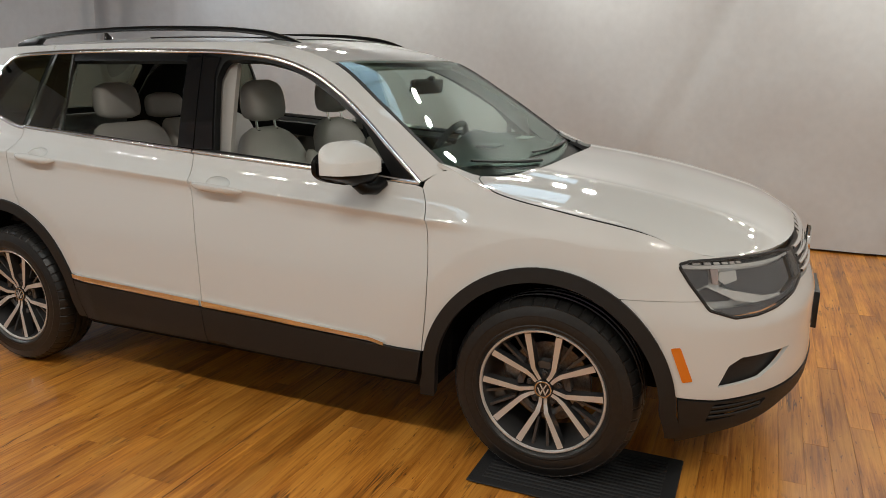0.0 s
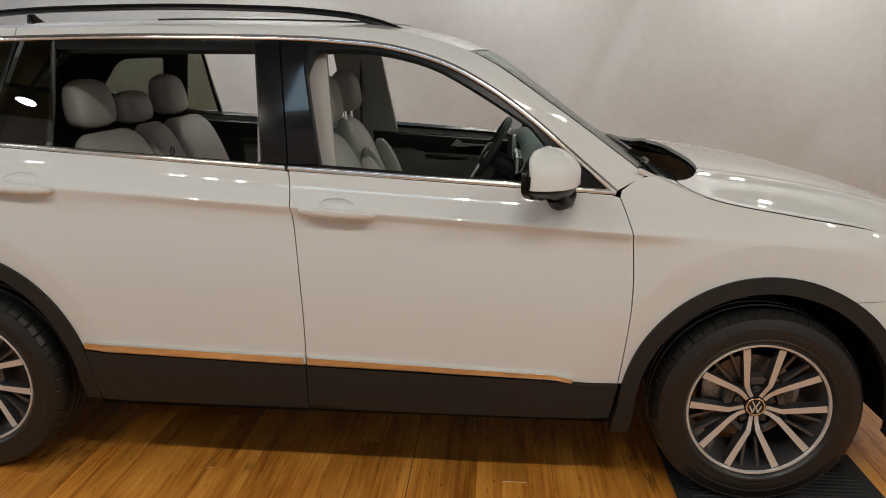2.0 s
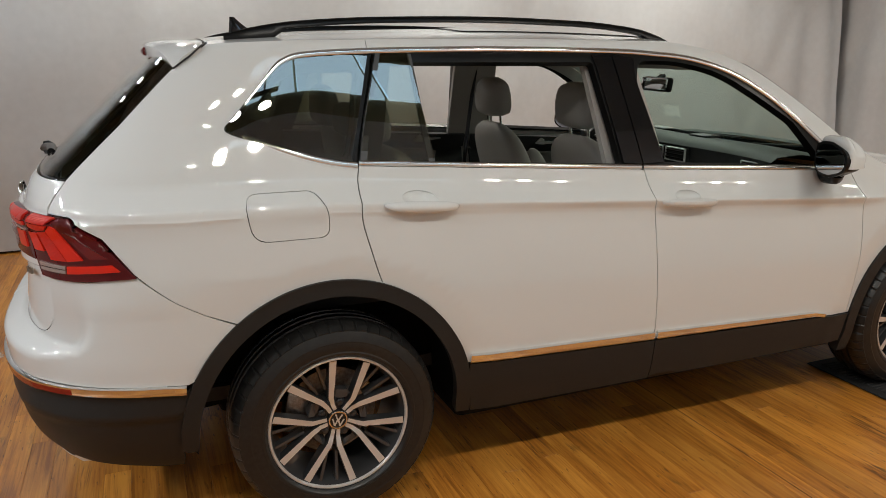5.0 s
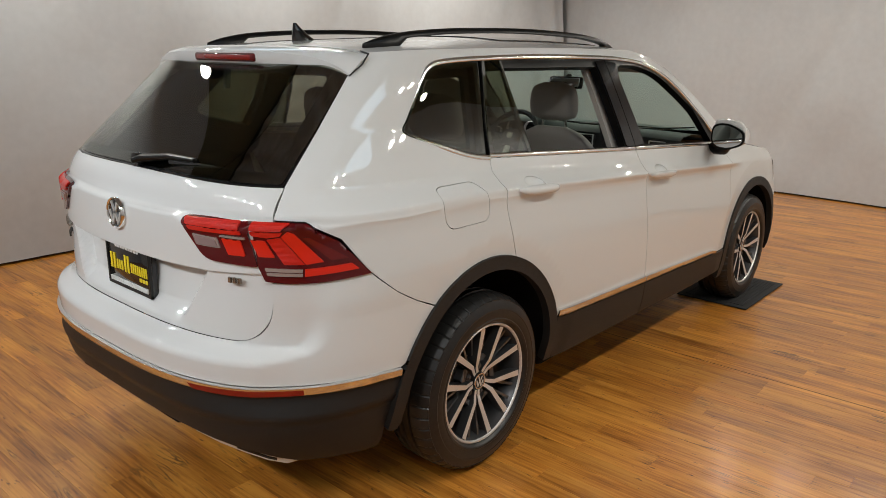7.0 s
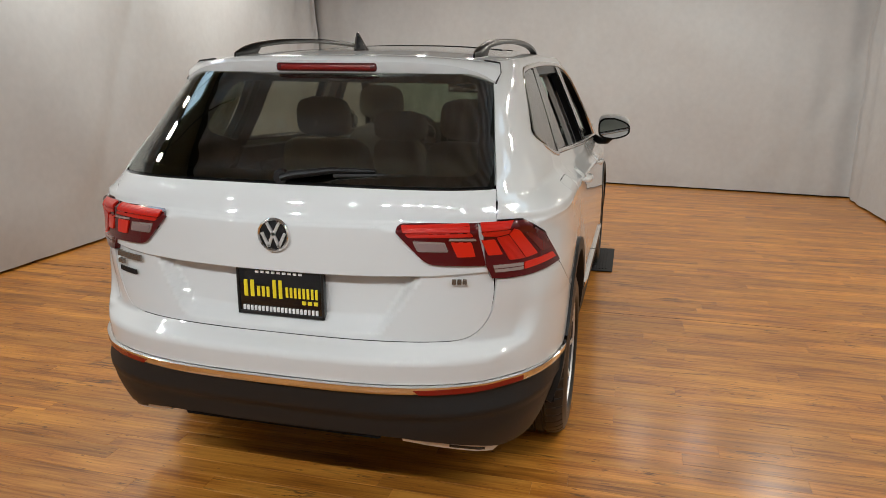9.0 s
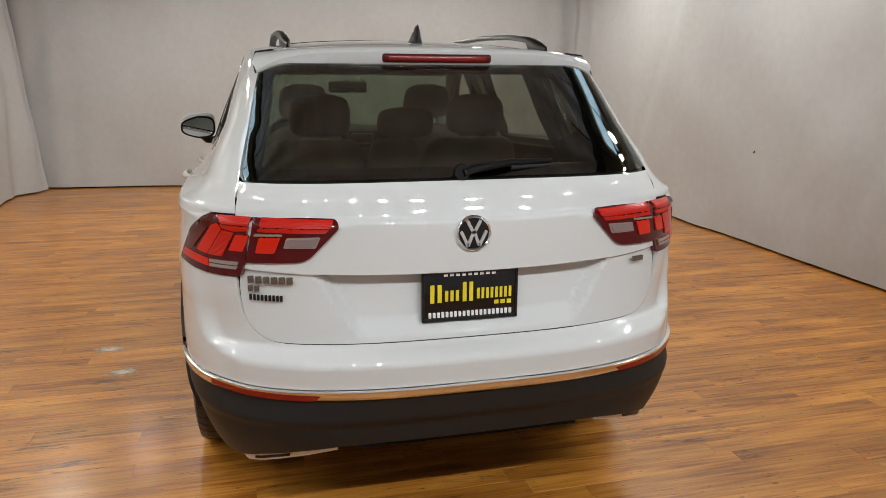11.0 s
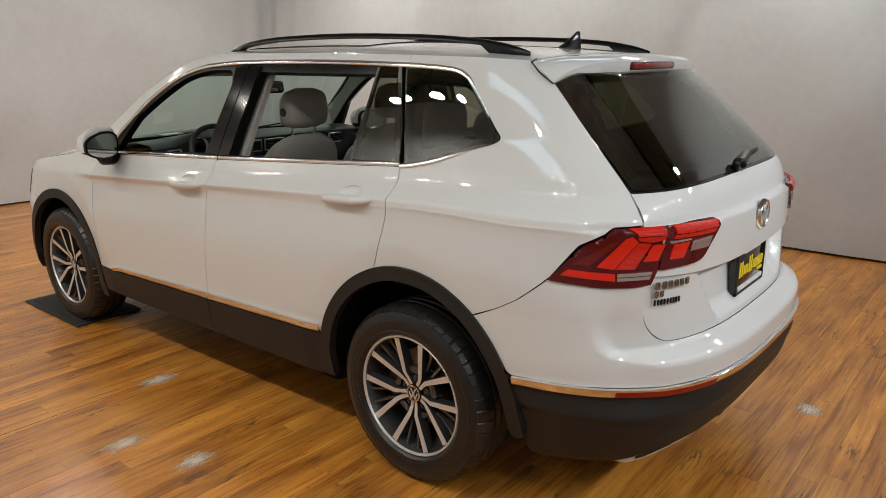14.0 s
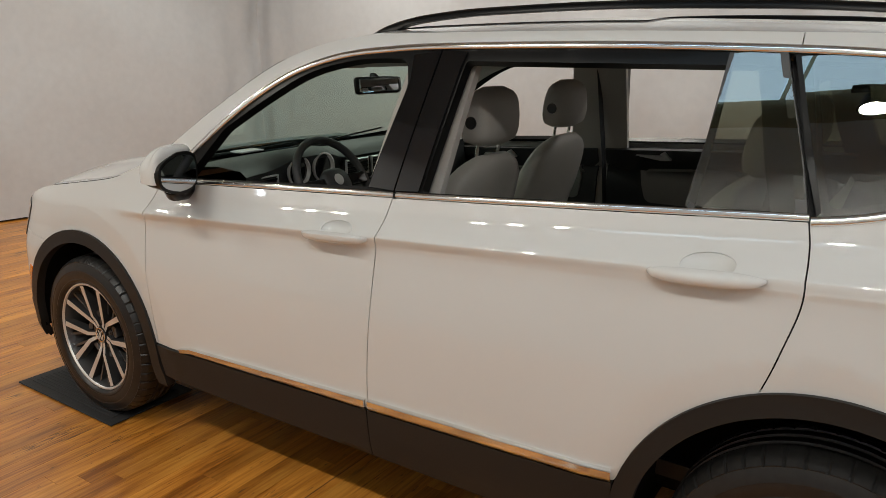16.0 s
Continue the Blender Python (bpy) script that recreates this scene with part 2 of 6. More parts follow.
    gate_ = node(m, "ShaderNodeMapRange")
    gate_.inputs["From Min"].default_value, gate_.inputs["From Max"].default_value, gate_.inputs["To Max"].default_value = 0.55, 0.66, 0.85
    wire(m, where.outputs["Fac"], gate_.inputs["Value"])
    both = node(m, "ShaderNodeMath")
    both.operation = "MULTIPLY"
    wire(m, line.outputs[0], both.inputs[0])
    wire(m, gate_.outputs[0], both.inputs[1])
    mixc = node(m, "ShaderNodeMix")
    mixc.data_type = "RGBA"
    wire(m, both.outputs[0], mixc.inputs[0])
    wire(m, mix.outputs[2], mixc.inputs[6])
    mixc.inputs[7].default_value = (0.085, 0.030, 0.009, 1)
    wire(m, mixc.outputs[2], b.inputs["Base Color"])
    rg = node(m, "ShaderNodeMapRange")
    rg.inputs["To Min"].default_value, rg.inputs["To Max"].default_value = 0.28, 0.46
    wire(m, blot.outputs["Fac"], rg.inputs["Value"])
    wire(m, rg.outputs[0], b.inputs["Roughness"])
    bp = node(m, "ShaderNodeBump", Strength=0.12, Distance=0.001)
    wire(m, fine.outputs["Fac"], bp.inputs["Height"])
    wire(m, bp.outputs[0], b.inputs["Normal"])
    return m


WOOD = wood()
GAPM = mat("brown_joint_filler", (0.16, 0.066, 0.018), 0.7)


def scuffed():
    """Pale scratched wear that thins out to nothing at its edges."""
    m = mat("worn_pale_lacquer", (0.70, 0.60, 0.48), 0.5)
    b = m.node_tree.nodes["Principled BSDF"]
    tc = node(m, "ShaderNodeTexCoord")
    cen = node(m, "ShaderNodeVectorMath")
    cen.operation = "SUBTRACT"
    cen.inputs[1].default_value = (0.5, 0.5, 0.0)
    wire(m, tc.outputs["Generated"], cen.inputs[0])
    flat = node(m, "ShaderNodeVectorMath")
    flat.operation = "MULTIPLY"
    flat.inputs[1].default_value = (1, 1, 0)
    wire(m, cen.outputs[0], flat.inputs[0])
    ln = node(m, "ShaderNodeVectorMath")
    ln.operation = "LENGTH"
    wire(m, flat.outputs[0], ln.inputs[0])
    mp = node(m, "ShaderNodeMapping")
    mp.inputs["Scale"].default_value = (150, 14, 1)
    geo = node(m, "ShaderNodeNewGeometry")
    wire(m, geo.outputs["Position"], mp.inputs["Vector"])
    nz = node(m, "ShaderNodeTexNoise", Scale=1.0, Detail=5.0)
    wire(m, mp.outputs[0], nz.inputs["Vector"])
    sub = node(m, "ShaderNodeMath")
    sub.operation = "MULTIPLY_ADD"
    sub.inputs[1].default_value = -1.15
    wire(m, ln.outputs["Value"], sub.inputs[0])
    wire(m, nz.outputs["Fac"], sub.inputs[2])
    rg = node(m, "ShaderNodeMapRange")
    rg.inputs["From Min"].default_value, rg.inputs["From Max"].default_value, rg.inputs["To Max"].default_value = 0.12, 0.40, 0.75
    wire(m, sub.outputs[0], rg.inputs["Value"])
    wire(m, rg.outputs[0], b.inputs["Alpha"])
    return m


SCUFF = scuffed()


# ---------------------------------------------------------------- mesh helpers
def link(name, verts, faces, material, parent=None, label="", smooth=True, sharp=35.0, normals=None):
    me = bpy.data.meshes.new(name)
    me.from_pydata([tuple(v) for v in verts], [], [tuple(f) for f in faces])
    me.update()
    if smooth:
        me.polygons.foreach_set("use_smooth", [True] * len(me.polygons))
        me.set_sharp_from_angle(angle=radians(sharp))
    if normals:
        me.normals_split_custom_set(normals)
    me.materials.append(material)
    ob = new(name, me)
    if parent:
        ob.parent = parent
    if label:
        tagged(ob, label)
    return ob


def part(name, bm, material, parent, label="", smooth=True, sharp=35.0):
    """Link a bmesh as one mesh under a thing or a part."""
    bmesh.ops.recalc_face_normals(bm, faces=bm.faces)
    me = bpy.data.meshes.new(name)
    bm.to_mesh(me)
    bm.free()
    if smooth:
        me.polygons.foreach_set("use_smooth", [True] * len(me.polygons))
        me.set_sharp_from_angle(angle=radians(sharp))
    me.materials.append(material)
    ob = new(name, me)
    if parent:
        ob.parent = parent
    if label:
        tagged(ob, label)
    return ob


def box(bm, x0, x1, y0, y1, z0, z1, bevel=0.0, seg=2):
    vs = bmesh.ops.create_cube(bm, size=1.0)["verts"]
    for v in vs:
        v.co = Vector(((x0 + x1) / 2 + v.co.x * (x1 - x0), (y0 + y1) / 2 + v.co.y * (y1 - y0), (z0 + z1) / 2 + v.co.z * (z1 - z0)))
    if bevel:
        es = list({e for v in vs for e in v.link_edges})
        bmesh.ops.bevel(bm, geom=es, offset=bevel, segments=seg, affect="EDGES", profile=0.5)
    return vs


def boxed(name, dims, material, parent, label="", bevel=0.0, seg=2):
    bm = bmesh.new()
    box(bm, *dims, bevel=bevel, seg=seg)
    return part(name, bm, material, parent, label)


def lathe(profile, n=48, axis="y", closed=False):
    """Spin (radius, along) pairs about an axis; returns verts and faces."""
    verts, faces = [], []
    k = len(profile)
    for i in range(n):
        a = 2 * math.pi * i / n
        for r, h in profile:
            c, s = r * math.cos(a), r * math.sin(a)
            verts.append((c, h, s) if axis == "y" else (c, s, h) if axis == "z" else (h, c, s))
    for i in range(n):
        j = (i + 1) % n
        for q in range(k if closed else k - 1):
            w = (q + 1) % k
            faces.append((i * k + q, j * k + q, j * k + w, i * k + w))
    return verts, faces


def tube(points, radius, n=8, flat=1.0):
    """A round or flattened bar along a line of points; radius may be a list."""
    pts = [Vector(p) for p in points]
    verts, faces = [], []
    for i, p in enumerate(pts):
        d = (pts[min(i + 1, len(pts) - 1)] - pts[max(i - 1, 0)]).normalized()
        up = Vector((0, 0, 1)) if abs(d.z) < 0.95 else Vector((1, 0, 0))
        s = d.cross(up).normalized()
        u = s.cross(d).normalized()
        r = radius[i] if isinstance(radius, (list, tuple)) else radius
        for k in range(n):
            a = 2 * math.pi * k / n
            verts.append(p + s * (r * math.cos(a)) + u * (r * flat * math.sin(a)))
    for i in range(len(pts) - 1):
        for k in range(n):
            j = (k + 1) % n
            faces.append((i * n + k, i * n + j, (i + 1) * n + j, (i + 1) * n + k))
    faces.append(tuple(range(n))[::-1])
    faces.append(tuple((len(pts) - 1) * n + k for k in range(n)))
    return verts, faces


def curve1d(xs, ys):
    """A smooth (monotone-limited cubic) function through knots, with straight ends."""
    xs, ys = np.array(xs, float), np.array(ys, float)
    d = np.diff(ys) / np.diff(xs)
    m = np.empty_like(ys)
    m[0], m[-1] = d[0], d[-1]
    for i in range(1, len(xs) - 1):
        m[i] = 0 if d[i - 1] * d[i] <= 0 else 2 * d[i - 1] * d[i] / (d[i - 1] + d[i])

    def f(x):
        if x <= xs[0]:
            return float(ys[0] + m[0] * (x - xs[0]))
        if x >= xs[-1]:
            return float(ys[-1] + m[-1] * (x - xs[-1]))
        i = int(np.searchsorted(xs, x)) - 1
        h = xs[i + 1] - xs[i]
        t = (x - xs[i]) / h
        return float(ys[i] * (1 + 2 * t) * (1 - t) ** 2 + m[i] * h * t * (1 - t) ** 2 + ys[i + 1] * t * t * (3 - 2 * t) + m[i + 1] * h * t * t * (t - 1))
    return f


# ---------------------------------------------------------------- the car's outer surface
SLOPE = 0.0613                       # fall of the waistline towards the nose
HUB_X, HUB_Z, TYRE_R = 1.395, 0.352, 0.352


def crease_z(x):
    return 1.0075 - SLOPE * max(x, -1.45) - 0.02 * min(x + 1.45, 0)


PINCH = curve1d([-2.3, -2.0, -1.665, -1.28, -0.7, -0.3, 0.2], [0.115, 0.100, 0.068, 0.046, 0.014, 0.0, 0.0])


def belt_z(x):
    return 1.132 - 0.0595 * x


LOWER = curve1d([-0.88, -0.80, -0.72, -0.66, -0.58, -0.45, -0.30, -0.20, -0.14, -0.10, -0.06, -0.036, -0.022, 0.002, 0.007, 0.011, 0.020, 0.034, 0.062, 0.124], [0.822, 0.858, 0.884, 0.900, 0.91, 0.917, 0.915, 0.909, 0.9035, 0.8995, 0.8960, 0.8955, 0.897, 0.9068, 0.908, 0.9063, 0.897, 0.884, 0.863, 0.836])
PLAIN = curve1d([-0.80, -0.72, -0.66, -0.58, -0.45, -0.30, -0.14, 0.0, 0.06, 0.124], [0.80, 0.865, 0.895, 0.91, 0.917, 0.915, 0.907, 0.889, 0.866, 0.836])
UPPER = curve1d([1.13, 1.25, 1.40, 1.50, 1.57, 1.62, 1.66], [0.836, 0.790, 0.728, 0.685, 0.652, 0.615, 0.56])
TAIL_X = curve1d([0.20, 0.30, 0.42, 0.55, 0.655, 0.672, 0.705, 0.80, 0.92, 1.04, 1.070, 1.076, 1.085, 1.10, 1.14, 1.165, 1.19, 1.30, 1.52, 1.60], [-2.28, -2.36, -2.405, -2.42, -2.425, -2.415, -2.345, -2.34, -2.338, -2.335, -2.333, -2.324, -2.304, -2.297, -2.281, -2.266, -2.240, -2.122, -1.885, -1.80])
TAIL_S = curve1d([0.20, 0.30, 0.42, 0.55, 0.62, 0.72, 0.82, 0.92, 1.04, 1.07, 1.14, 1.165, 1.19, 1.30, 1.52, 1.60], [-2.28, -2.36, -2.402, -2.416, -2.413, -2.396, -2.370, -2.342, -2.335, -2.330, -2.281, -2.266, -2.240, -2.122, -1.885, -1.80])
NOSE_X = curve1d([0.20, 0.26, 0.32, 0.45, 0.58, 0.65, 0.75, 0.90, 0.98, 1.05], [2.18, 2.25, 2.28, 2.296, 2.292, 2.292, 2.262, 2.196, 2.12, 1.95])
FRONT_N = 2.6
REAR_N = curve1d([0.30, 0.44, 0.555, 0.70, 0.85, 1.0, 1.08, 1.19, 1.35, 1.50, 1.60], [3.5, 3.45, 2.97, 3.0, 3.2, 3.3, 3.5, 4.6, 5.3, 5.9, 6.0])
FRONT_A, REAR_A = 0.66, 0.76


SCOOP = curve1d([0.60, 0.665, 0.68, 0.725, 0.765, 0.85, 0.92], [0.72, 0.745, 0.768, 0.795, 0.803, 0.808, 0.81])    # where the hollow round the tailgate ends


def tail_x(z, y):
    """The tail's depth at a height: stepped across the middle, smooth at the corners."""
    t = min(max((abs(y) - SCOOP(z)) / 0.08 + 0.5, 0.0), 1.0)
    t = t * t * (3 - 2 * t)
    return TAIL_X(z) * (1 - t) + TAIL_S(z) * t


def flat_width(x, z):
    """Half width without the rounding of nose and tail."""
    zb = crease_z(x) + 0.124
    rise = z - zb + 0.124
    pinch = PINCH(x) * min(max((rise + 0.02) / 0.09, 0), 1) * (1 if z < 1.33 else max(0.2, 1 - 0.8 * (z - 1.33) / 0.23))
    if z <= zb:
        d = min(math.hypot(x - HUB_X, z - HUB_Z), math.hypot(x + HUB_X, z - HUB_Z))
        flare = -0.0095 * min(max((0.574 - d) / 0.085, 0), 1)
        fade = min(max((x - 0.93) / 0.24, 0), 1)
        return LOWER(rise) * (1 - fade) + PLAIN(rise) * fade - pinch + flare
    return UPPER(1.13 + (z - zb) * (1.57 - 1.13) / (1.57 - zb) if z < 1.57 else z) - pinch


def half_width(x, z):
    w = flat_width(x, z)
    f0, r0 = NOSE_X(z) - FRONT_A, TAIL_S(z) + REAR_A
    if x > f0:
        u = min((x - f0) / FRONT_A, 1.0)
        w *= (1 - u ** FRONT_N) ** (1 / FRONT_N)
    elif x < r0:
        u = min((r0 - x) / REAR_A, 1.0)
        n = REAR_N(z)
        w *= (1 - u ** n) ** (1 / n)
    return w


def end_x(y, z, front):
    """The x of nose or tail at a distance y from the middle."""
    n, a = (FRONT_N, FRONT_A) if front else (REAR_N(z), REAR_A)
    x0 = NOSE_X(z) - a if front else TAIL_S(z) + a
    w = flat_width(x0, z)
    q = (1 - min(abs(y) / w, 1.0) ** n) ** (1 / n)
    return x0 + a * q if front else tail_x(z, y) + a - a * q


def map_side(p, z):
    return p, half_width(p, z), z


def corner(p, z, front):
    """The point on the rounded end where distance along minus distance across is p."""
    s = 1 if front else -1
    lo, hi = 0.0, 1.0
    n, a = (FRONT_N, FRONT_A) if front else (REAR_N(z), REAR_A)
    x0 = NOSE_X(z) - a if front else TAIL_S(z) + a
    if p <= s * x0 - flat_width(x0, z):
        x = s * (p + 0.9)
        for _ in range(6):
            x = s * (p + flat_width(x, z))
        return x, flat_width(x, z), z
    w = flat_width(x0, z)
    for _ in range(26):
        m = (lo + hi) / 2
        u, v = math.sin(m * math.pi / 2) ** (2 / n), math.cos(m * math.pi / 2) ** (2 / n)
        base = s * x0 if front else -tail_x(z, w * v) - a
        if base + a * u - w * v < p:
            lo = m
        else:
            hi = m
    return s * (base + a * u), w * v, z


def map_front(p, z):
    return corner(p, z, True)


def map_rear(p, z):
    return corner(p, z, False)


def fp(x, z):
    """Along-the-corner coordinate of the side point (x, z), front."""
    return x - half_width(x, z)


def fq(y, z):
    return end_x(y, z, True) - y


def rp(x, z):
    return -x - half_width(x, z)


def rq(y, z):
    return -end_x(y, z, False) - y


def map_tail(y, z):
    return end_x(y, z, False), y, z


ROOF_EDGE = curve1d([-1.95, -1.72, -1.4, -0.6, 0.0, 0.16, 0.40, 0.69, 0.90, 1.02, 1.25], [1.545, 1.575, 1.59, 1.602, 1.598, 1.582, 1.519, 1.341, 1.192, 1.105, 0.95])
ROOF_MID = curve1d([-1.95, -1.72, -1.4, -0.6, 0.0, 0.28, 0.46, 0.69, 0.90, 1.10, 1.25], [1.555, 1.598, 1.626, 1.650, 1.634, 1.588, 1.526, 1.372, 1.216, 1.088, 0.99])


def map_top(x, y):
    ze = ROOF_EDGE(x)
    ye = half_width(x, ze)
    k = min(abs(y) / ye, 1.05)
    return x, y, ROOF_MID(x) - (ROOF_MID(x) - ze) * k ** 2.6


HOOD_EDGE = curve1d([1.0, 1.09, 1.22, 1.45, 1.70, 1.85, 1.93, 2.00, 2.08, 2.22], [1.14, 1.10, 1.055, 1.015, 0.972, 0.924, 0.899, 0.888, 0.875, 0.80])
HOOD_MID = curve1d([1.0, 1.15, 1.40, 1.70, 1.95, 2.10, 2.18, 2.24], [1.130, 1.124, 1.098, 1.048, 0.990, 0.942, 0.905, 0.85])


def hood_crown(x, y):
    ze = HOOD_EDGE(x)
    k = min(abs(y) / 0.82, 1.0)
    ridge = 0.008 * math.exp(-((abs(y) - 0.50 - 0.05 * (1.6 - x)) / 0.05) ** 2)
    return HOOD_MID(x) - (HOOD_MID(x) - ze) * k ** 3.0 + ridge


def map_hood(x, y):
    """The hood's crown, rolled down to the lamps at its front edge."""
    xe = end_x(y, 0.895, True) - 0.012
    w = max(0.0, 1 - (xe - x) / 0.22) ** 2.4 if x < xe else 1.0
    return x, y, hood_crown(x, y) - (hood_crown(xe, y) - 0.8935) * w


def inside(px, py, loop):
    lx, ly = loop[:, 0], loop[:, 1]
    mx, my = np.roll(lx, -1), np.roll(ly, -1)
    c = ((ly[None] > py[:, None]) != (my[None] > py[:, None])) & (px[:, None] < (mx - lx)[None] * (py[:, None] - ly[None]) / np.where(my == ly, 1e-12, my - ly)[None] + lx[None])
    return c.sum(1) % 2 == 1


def densify(loop, step):
    out = []
    for i, a in enumerate(loop):
        b = loop[(i + 1) % len(loop)]
        n = max(1, int(math.hypot(b[0] - a[0], b[1] - a[1]) / step + 0.5))
        out += [(a[0] + (b[0] - a[0]) * k / n, a[1] + (b[1] - a[1]) * k / n) for k in range(n)]
    return out


def rounded(loop, r, n=4):
    """Round a polygon's corners; r is one radius or one for each corner."""
    out = []
    k = len(loop)
    for i in range(k):
        p, a, b = Vector(loop[i]), Vector(loop[i - 1]), Vector(loop[(i + 1) % k])
        rr = r[i] if isinstance(r, (list, tuple)) else r
        if rr <= 0:
            out.append(tuple(p))
            continue
        rr = min(rr, 0.45 * (a - p).length, 0.45 * (b - p).length)
        s, e = p + (a - p).normalized() * rr, p + (b - p).normalized() * rr
        for j in range(n + 1):
            t = j / n
            out.append(tuple(s * (1 - t) ** 2 + p * 2 * t * (1 - t) + e * t * t))
    return out


def arc(cx, cz, r, a0, a1, n=24):
    return [(cx + r * math.cos(radians(a0 + (a1 - a0) * i / n)), cz + r * math.sin(radians(a0 + (a1 - a0) * i / n))) for i in range(n + 1)]


def smooth_line(pts, n=6):
    """Points of a Catmull-Rom line through pts."""
    p = [Vector(q) for q in pts]
    out = []
    for i in range(len(p) - 1):
        a, b, c, d = p[max(i - 1, 0)], p[i], p[i + 1], p[min(i + 2, len(p) - 1)]
        for k in range(n):
            t = k / n
            out.append(tuple(0.5 * (2 * b + (c - a) * t + (2 * a - 5 * b + 4 * c - d) * t * t + (3 * b - a - 3 * c + d) * t ** 3)))
    out.append(tuple(p[-1]))
    return out


def panel(name, loop, mapping, material, parent, side=1, holes=(), step=0.035, thick=0.014, out=0.0, label="", shear=0.0, anchor=1.0075, extra=(), dish=None, sharp=35.0, rowf=None):
    """A sheet of bodywork: the region inside loop, laid on a surface by mapping, with folded edges of the given
    depth. side 1 is the car's left, -1 its right, 0 a panel across the middle (y as mapped)."""
    loop = densify(loop, step)
    hs = [densify(h, step) for h in holes]
    L = np.array(loop)
    (x0, z0), (x1, z1) = L.min(0), L.max(0)
    ringed = [L] + [np.array(h) for h in hs]
    edge_pts = np.concatenate(ringed)
    gx = np.arange(x0 + step / 2, x1, step)
    lift = abs(shear) * (abs(x0) + abs(x1) + 1)
    if rowf:
        anchor, shear = 0.0, 1e-9
    rows = np.unique(np.concatenate([np.arange(anchor - 60 * step, anchor + 60 * step, step), np.array([anchor + e for e in extra])])) if shear or extra else np.arange(z0 + step / 2, z1, step)
    base = [rowf(x) if rowf else shear * x for x in gx]
    P = np.array([(x, r + h) for x, h in zip(gx, base) for r in rows if z0 < r + h < z1])
    if len(P):
        keep = inside(P[:, 0], P[:, 1], L)
        for h in ringed[1:]:
            keep &= ~inside(P[:, 0], P[:, 1], h)
        P = P[keep]
    if len(P):
        d = np.min(((P[:, None, :] - edge_pts[None]) ** 2).sum(2), 1)
        P = P[d > (0.42 * step) ** 2]
    pts = [Vector(q) for q in loop]
    edges = [(i, (i + 1) % len(loop)) for i in range(len(loop))]
    for h in hs:
        b = len(pts)
        pts += [Vector(q) for q in h]
        edges += [(b + i, b + (i + 1) % len(h)) for i in range(len(h))]
    pts += [Vector(q) for q in P]
    from_cdt = geometry.delaunay_2d_cdt(pts, edges, [], 0, 1e-7)
    v2, e2, f2 = np.array([tuple(v) for v in from_cdt[0]]), from_cdt[1], from_cdt[2]
    tri = np.array([f for f in f2 if len(f) == 3])
    c = v2[tri].mean(1)
    ok = inside(c[:, 0], c[:, 1], L)
    for h in ringed[1:]:
        ok &= ~inside(c[:, 0], c[:, 1], h)
    tri = tri[ok]
    s = -1 if side < 0 else 1
    e = 1e-3
    pos, nor = [], []
    for a, b in v2:
        p = Vector(mapping(a, b))
        du = Vector(mapping(a + e, b)) - Vector(mapping(a - e, b))
        dv = Vector(mapping(a, b + e)) - Vector(mapping(a, b - e))
        n = du.cross(dv)
        n = n.normalized() if n.length > 1e-12 else Vector((0, 0, 1))
        want = Vector((p.x * 0.25, p.y, 0.35 * (p.z - 0.7))) if side else Vector((p.x, 0, 1.5 * (p.z - 0.9)))
        if n.dot(want) < 0:
            n = -n
        if dish:
            p = p - n * dish(a, b)
            m = (du - n * (dish(a + e, b) - dish(a - e, b))).cross(dv - n * (dish(a, b + e) - dish(a, b - e))).normalized()
            n = m if m.dot(n) > 0 else -m
        p = p + n * out
        pos.append(Vector((p.x, p.y * s, p.z)))
        nor.append(Vector((n.x, n.y * s, n.z)))
    t0 = tri[0]
    fn = (pos[t0[1]] - pos[t0[0]]).cross(pos[t0[2]] - pos[t0[0]])
    faces = []
    k = len(pos)
    cnt = {}
    for t in tri:
        a, b, d = (int(q) for q in t)
        nn = (pos[b] - pos[a]).cross(pos[d] - pos[a])
        if nn.dot(nor[a] + nor[b] + nor[d]) < 0:
            b, d = d, b
        faces.append((a, b, d))
        for q in ((a, b), (b, d), (d, a)):
            cnt[q] = True
    verts = list(pos)
    shade = [nor[q] for t in faces for q in t]
    if thick:
        verts += [p - n * thick for p, n in zip(pos, nor)]
        faces += [(a + k, d + k, b + k) for a, b, d in list(faces)]
        faces += [(b, a, a + k, b + k) for a, b in cnt if (b, a) not in cnt]
        shade += [(0, 0, 0)] * (sum(len(t) for t in faces) - len(shade))
    return link(name, verts, faces, material, parent, label, sharp=sharp, normals=shade)

# ---------------------------------------------------------------- the room
X0, X1, Y0, Y1, TOP, DRAPE = -5.5, 6.0, -3.70, 3.46, 5.6, 3.55


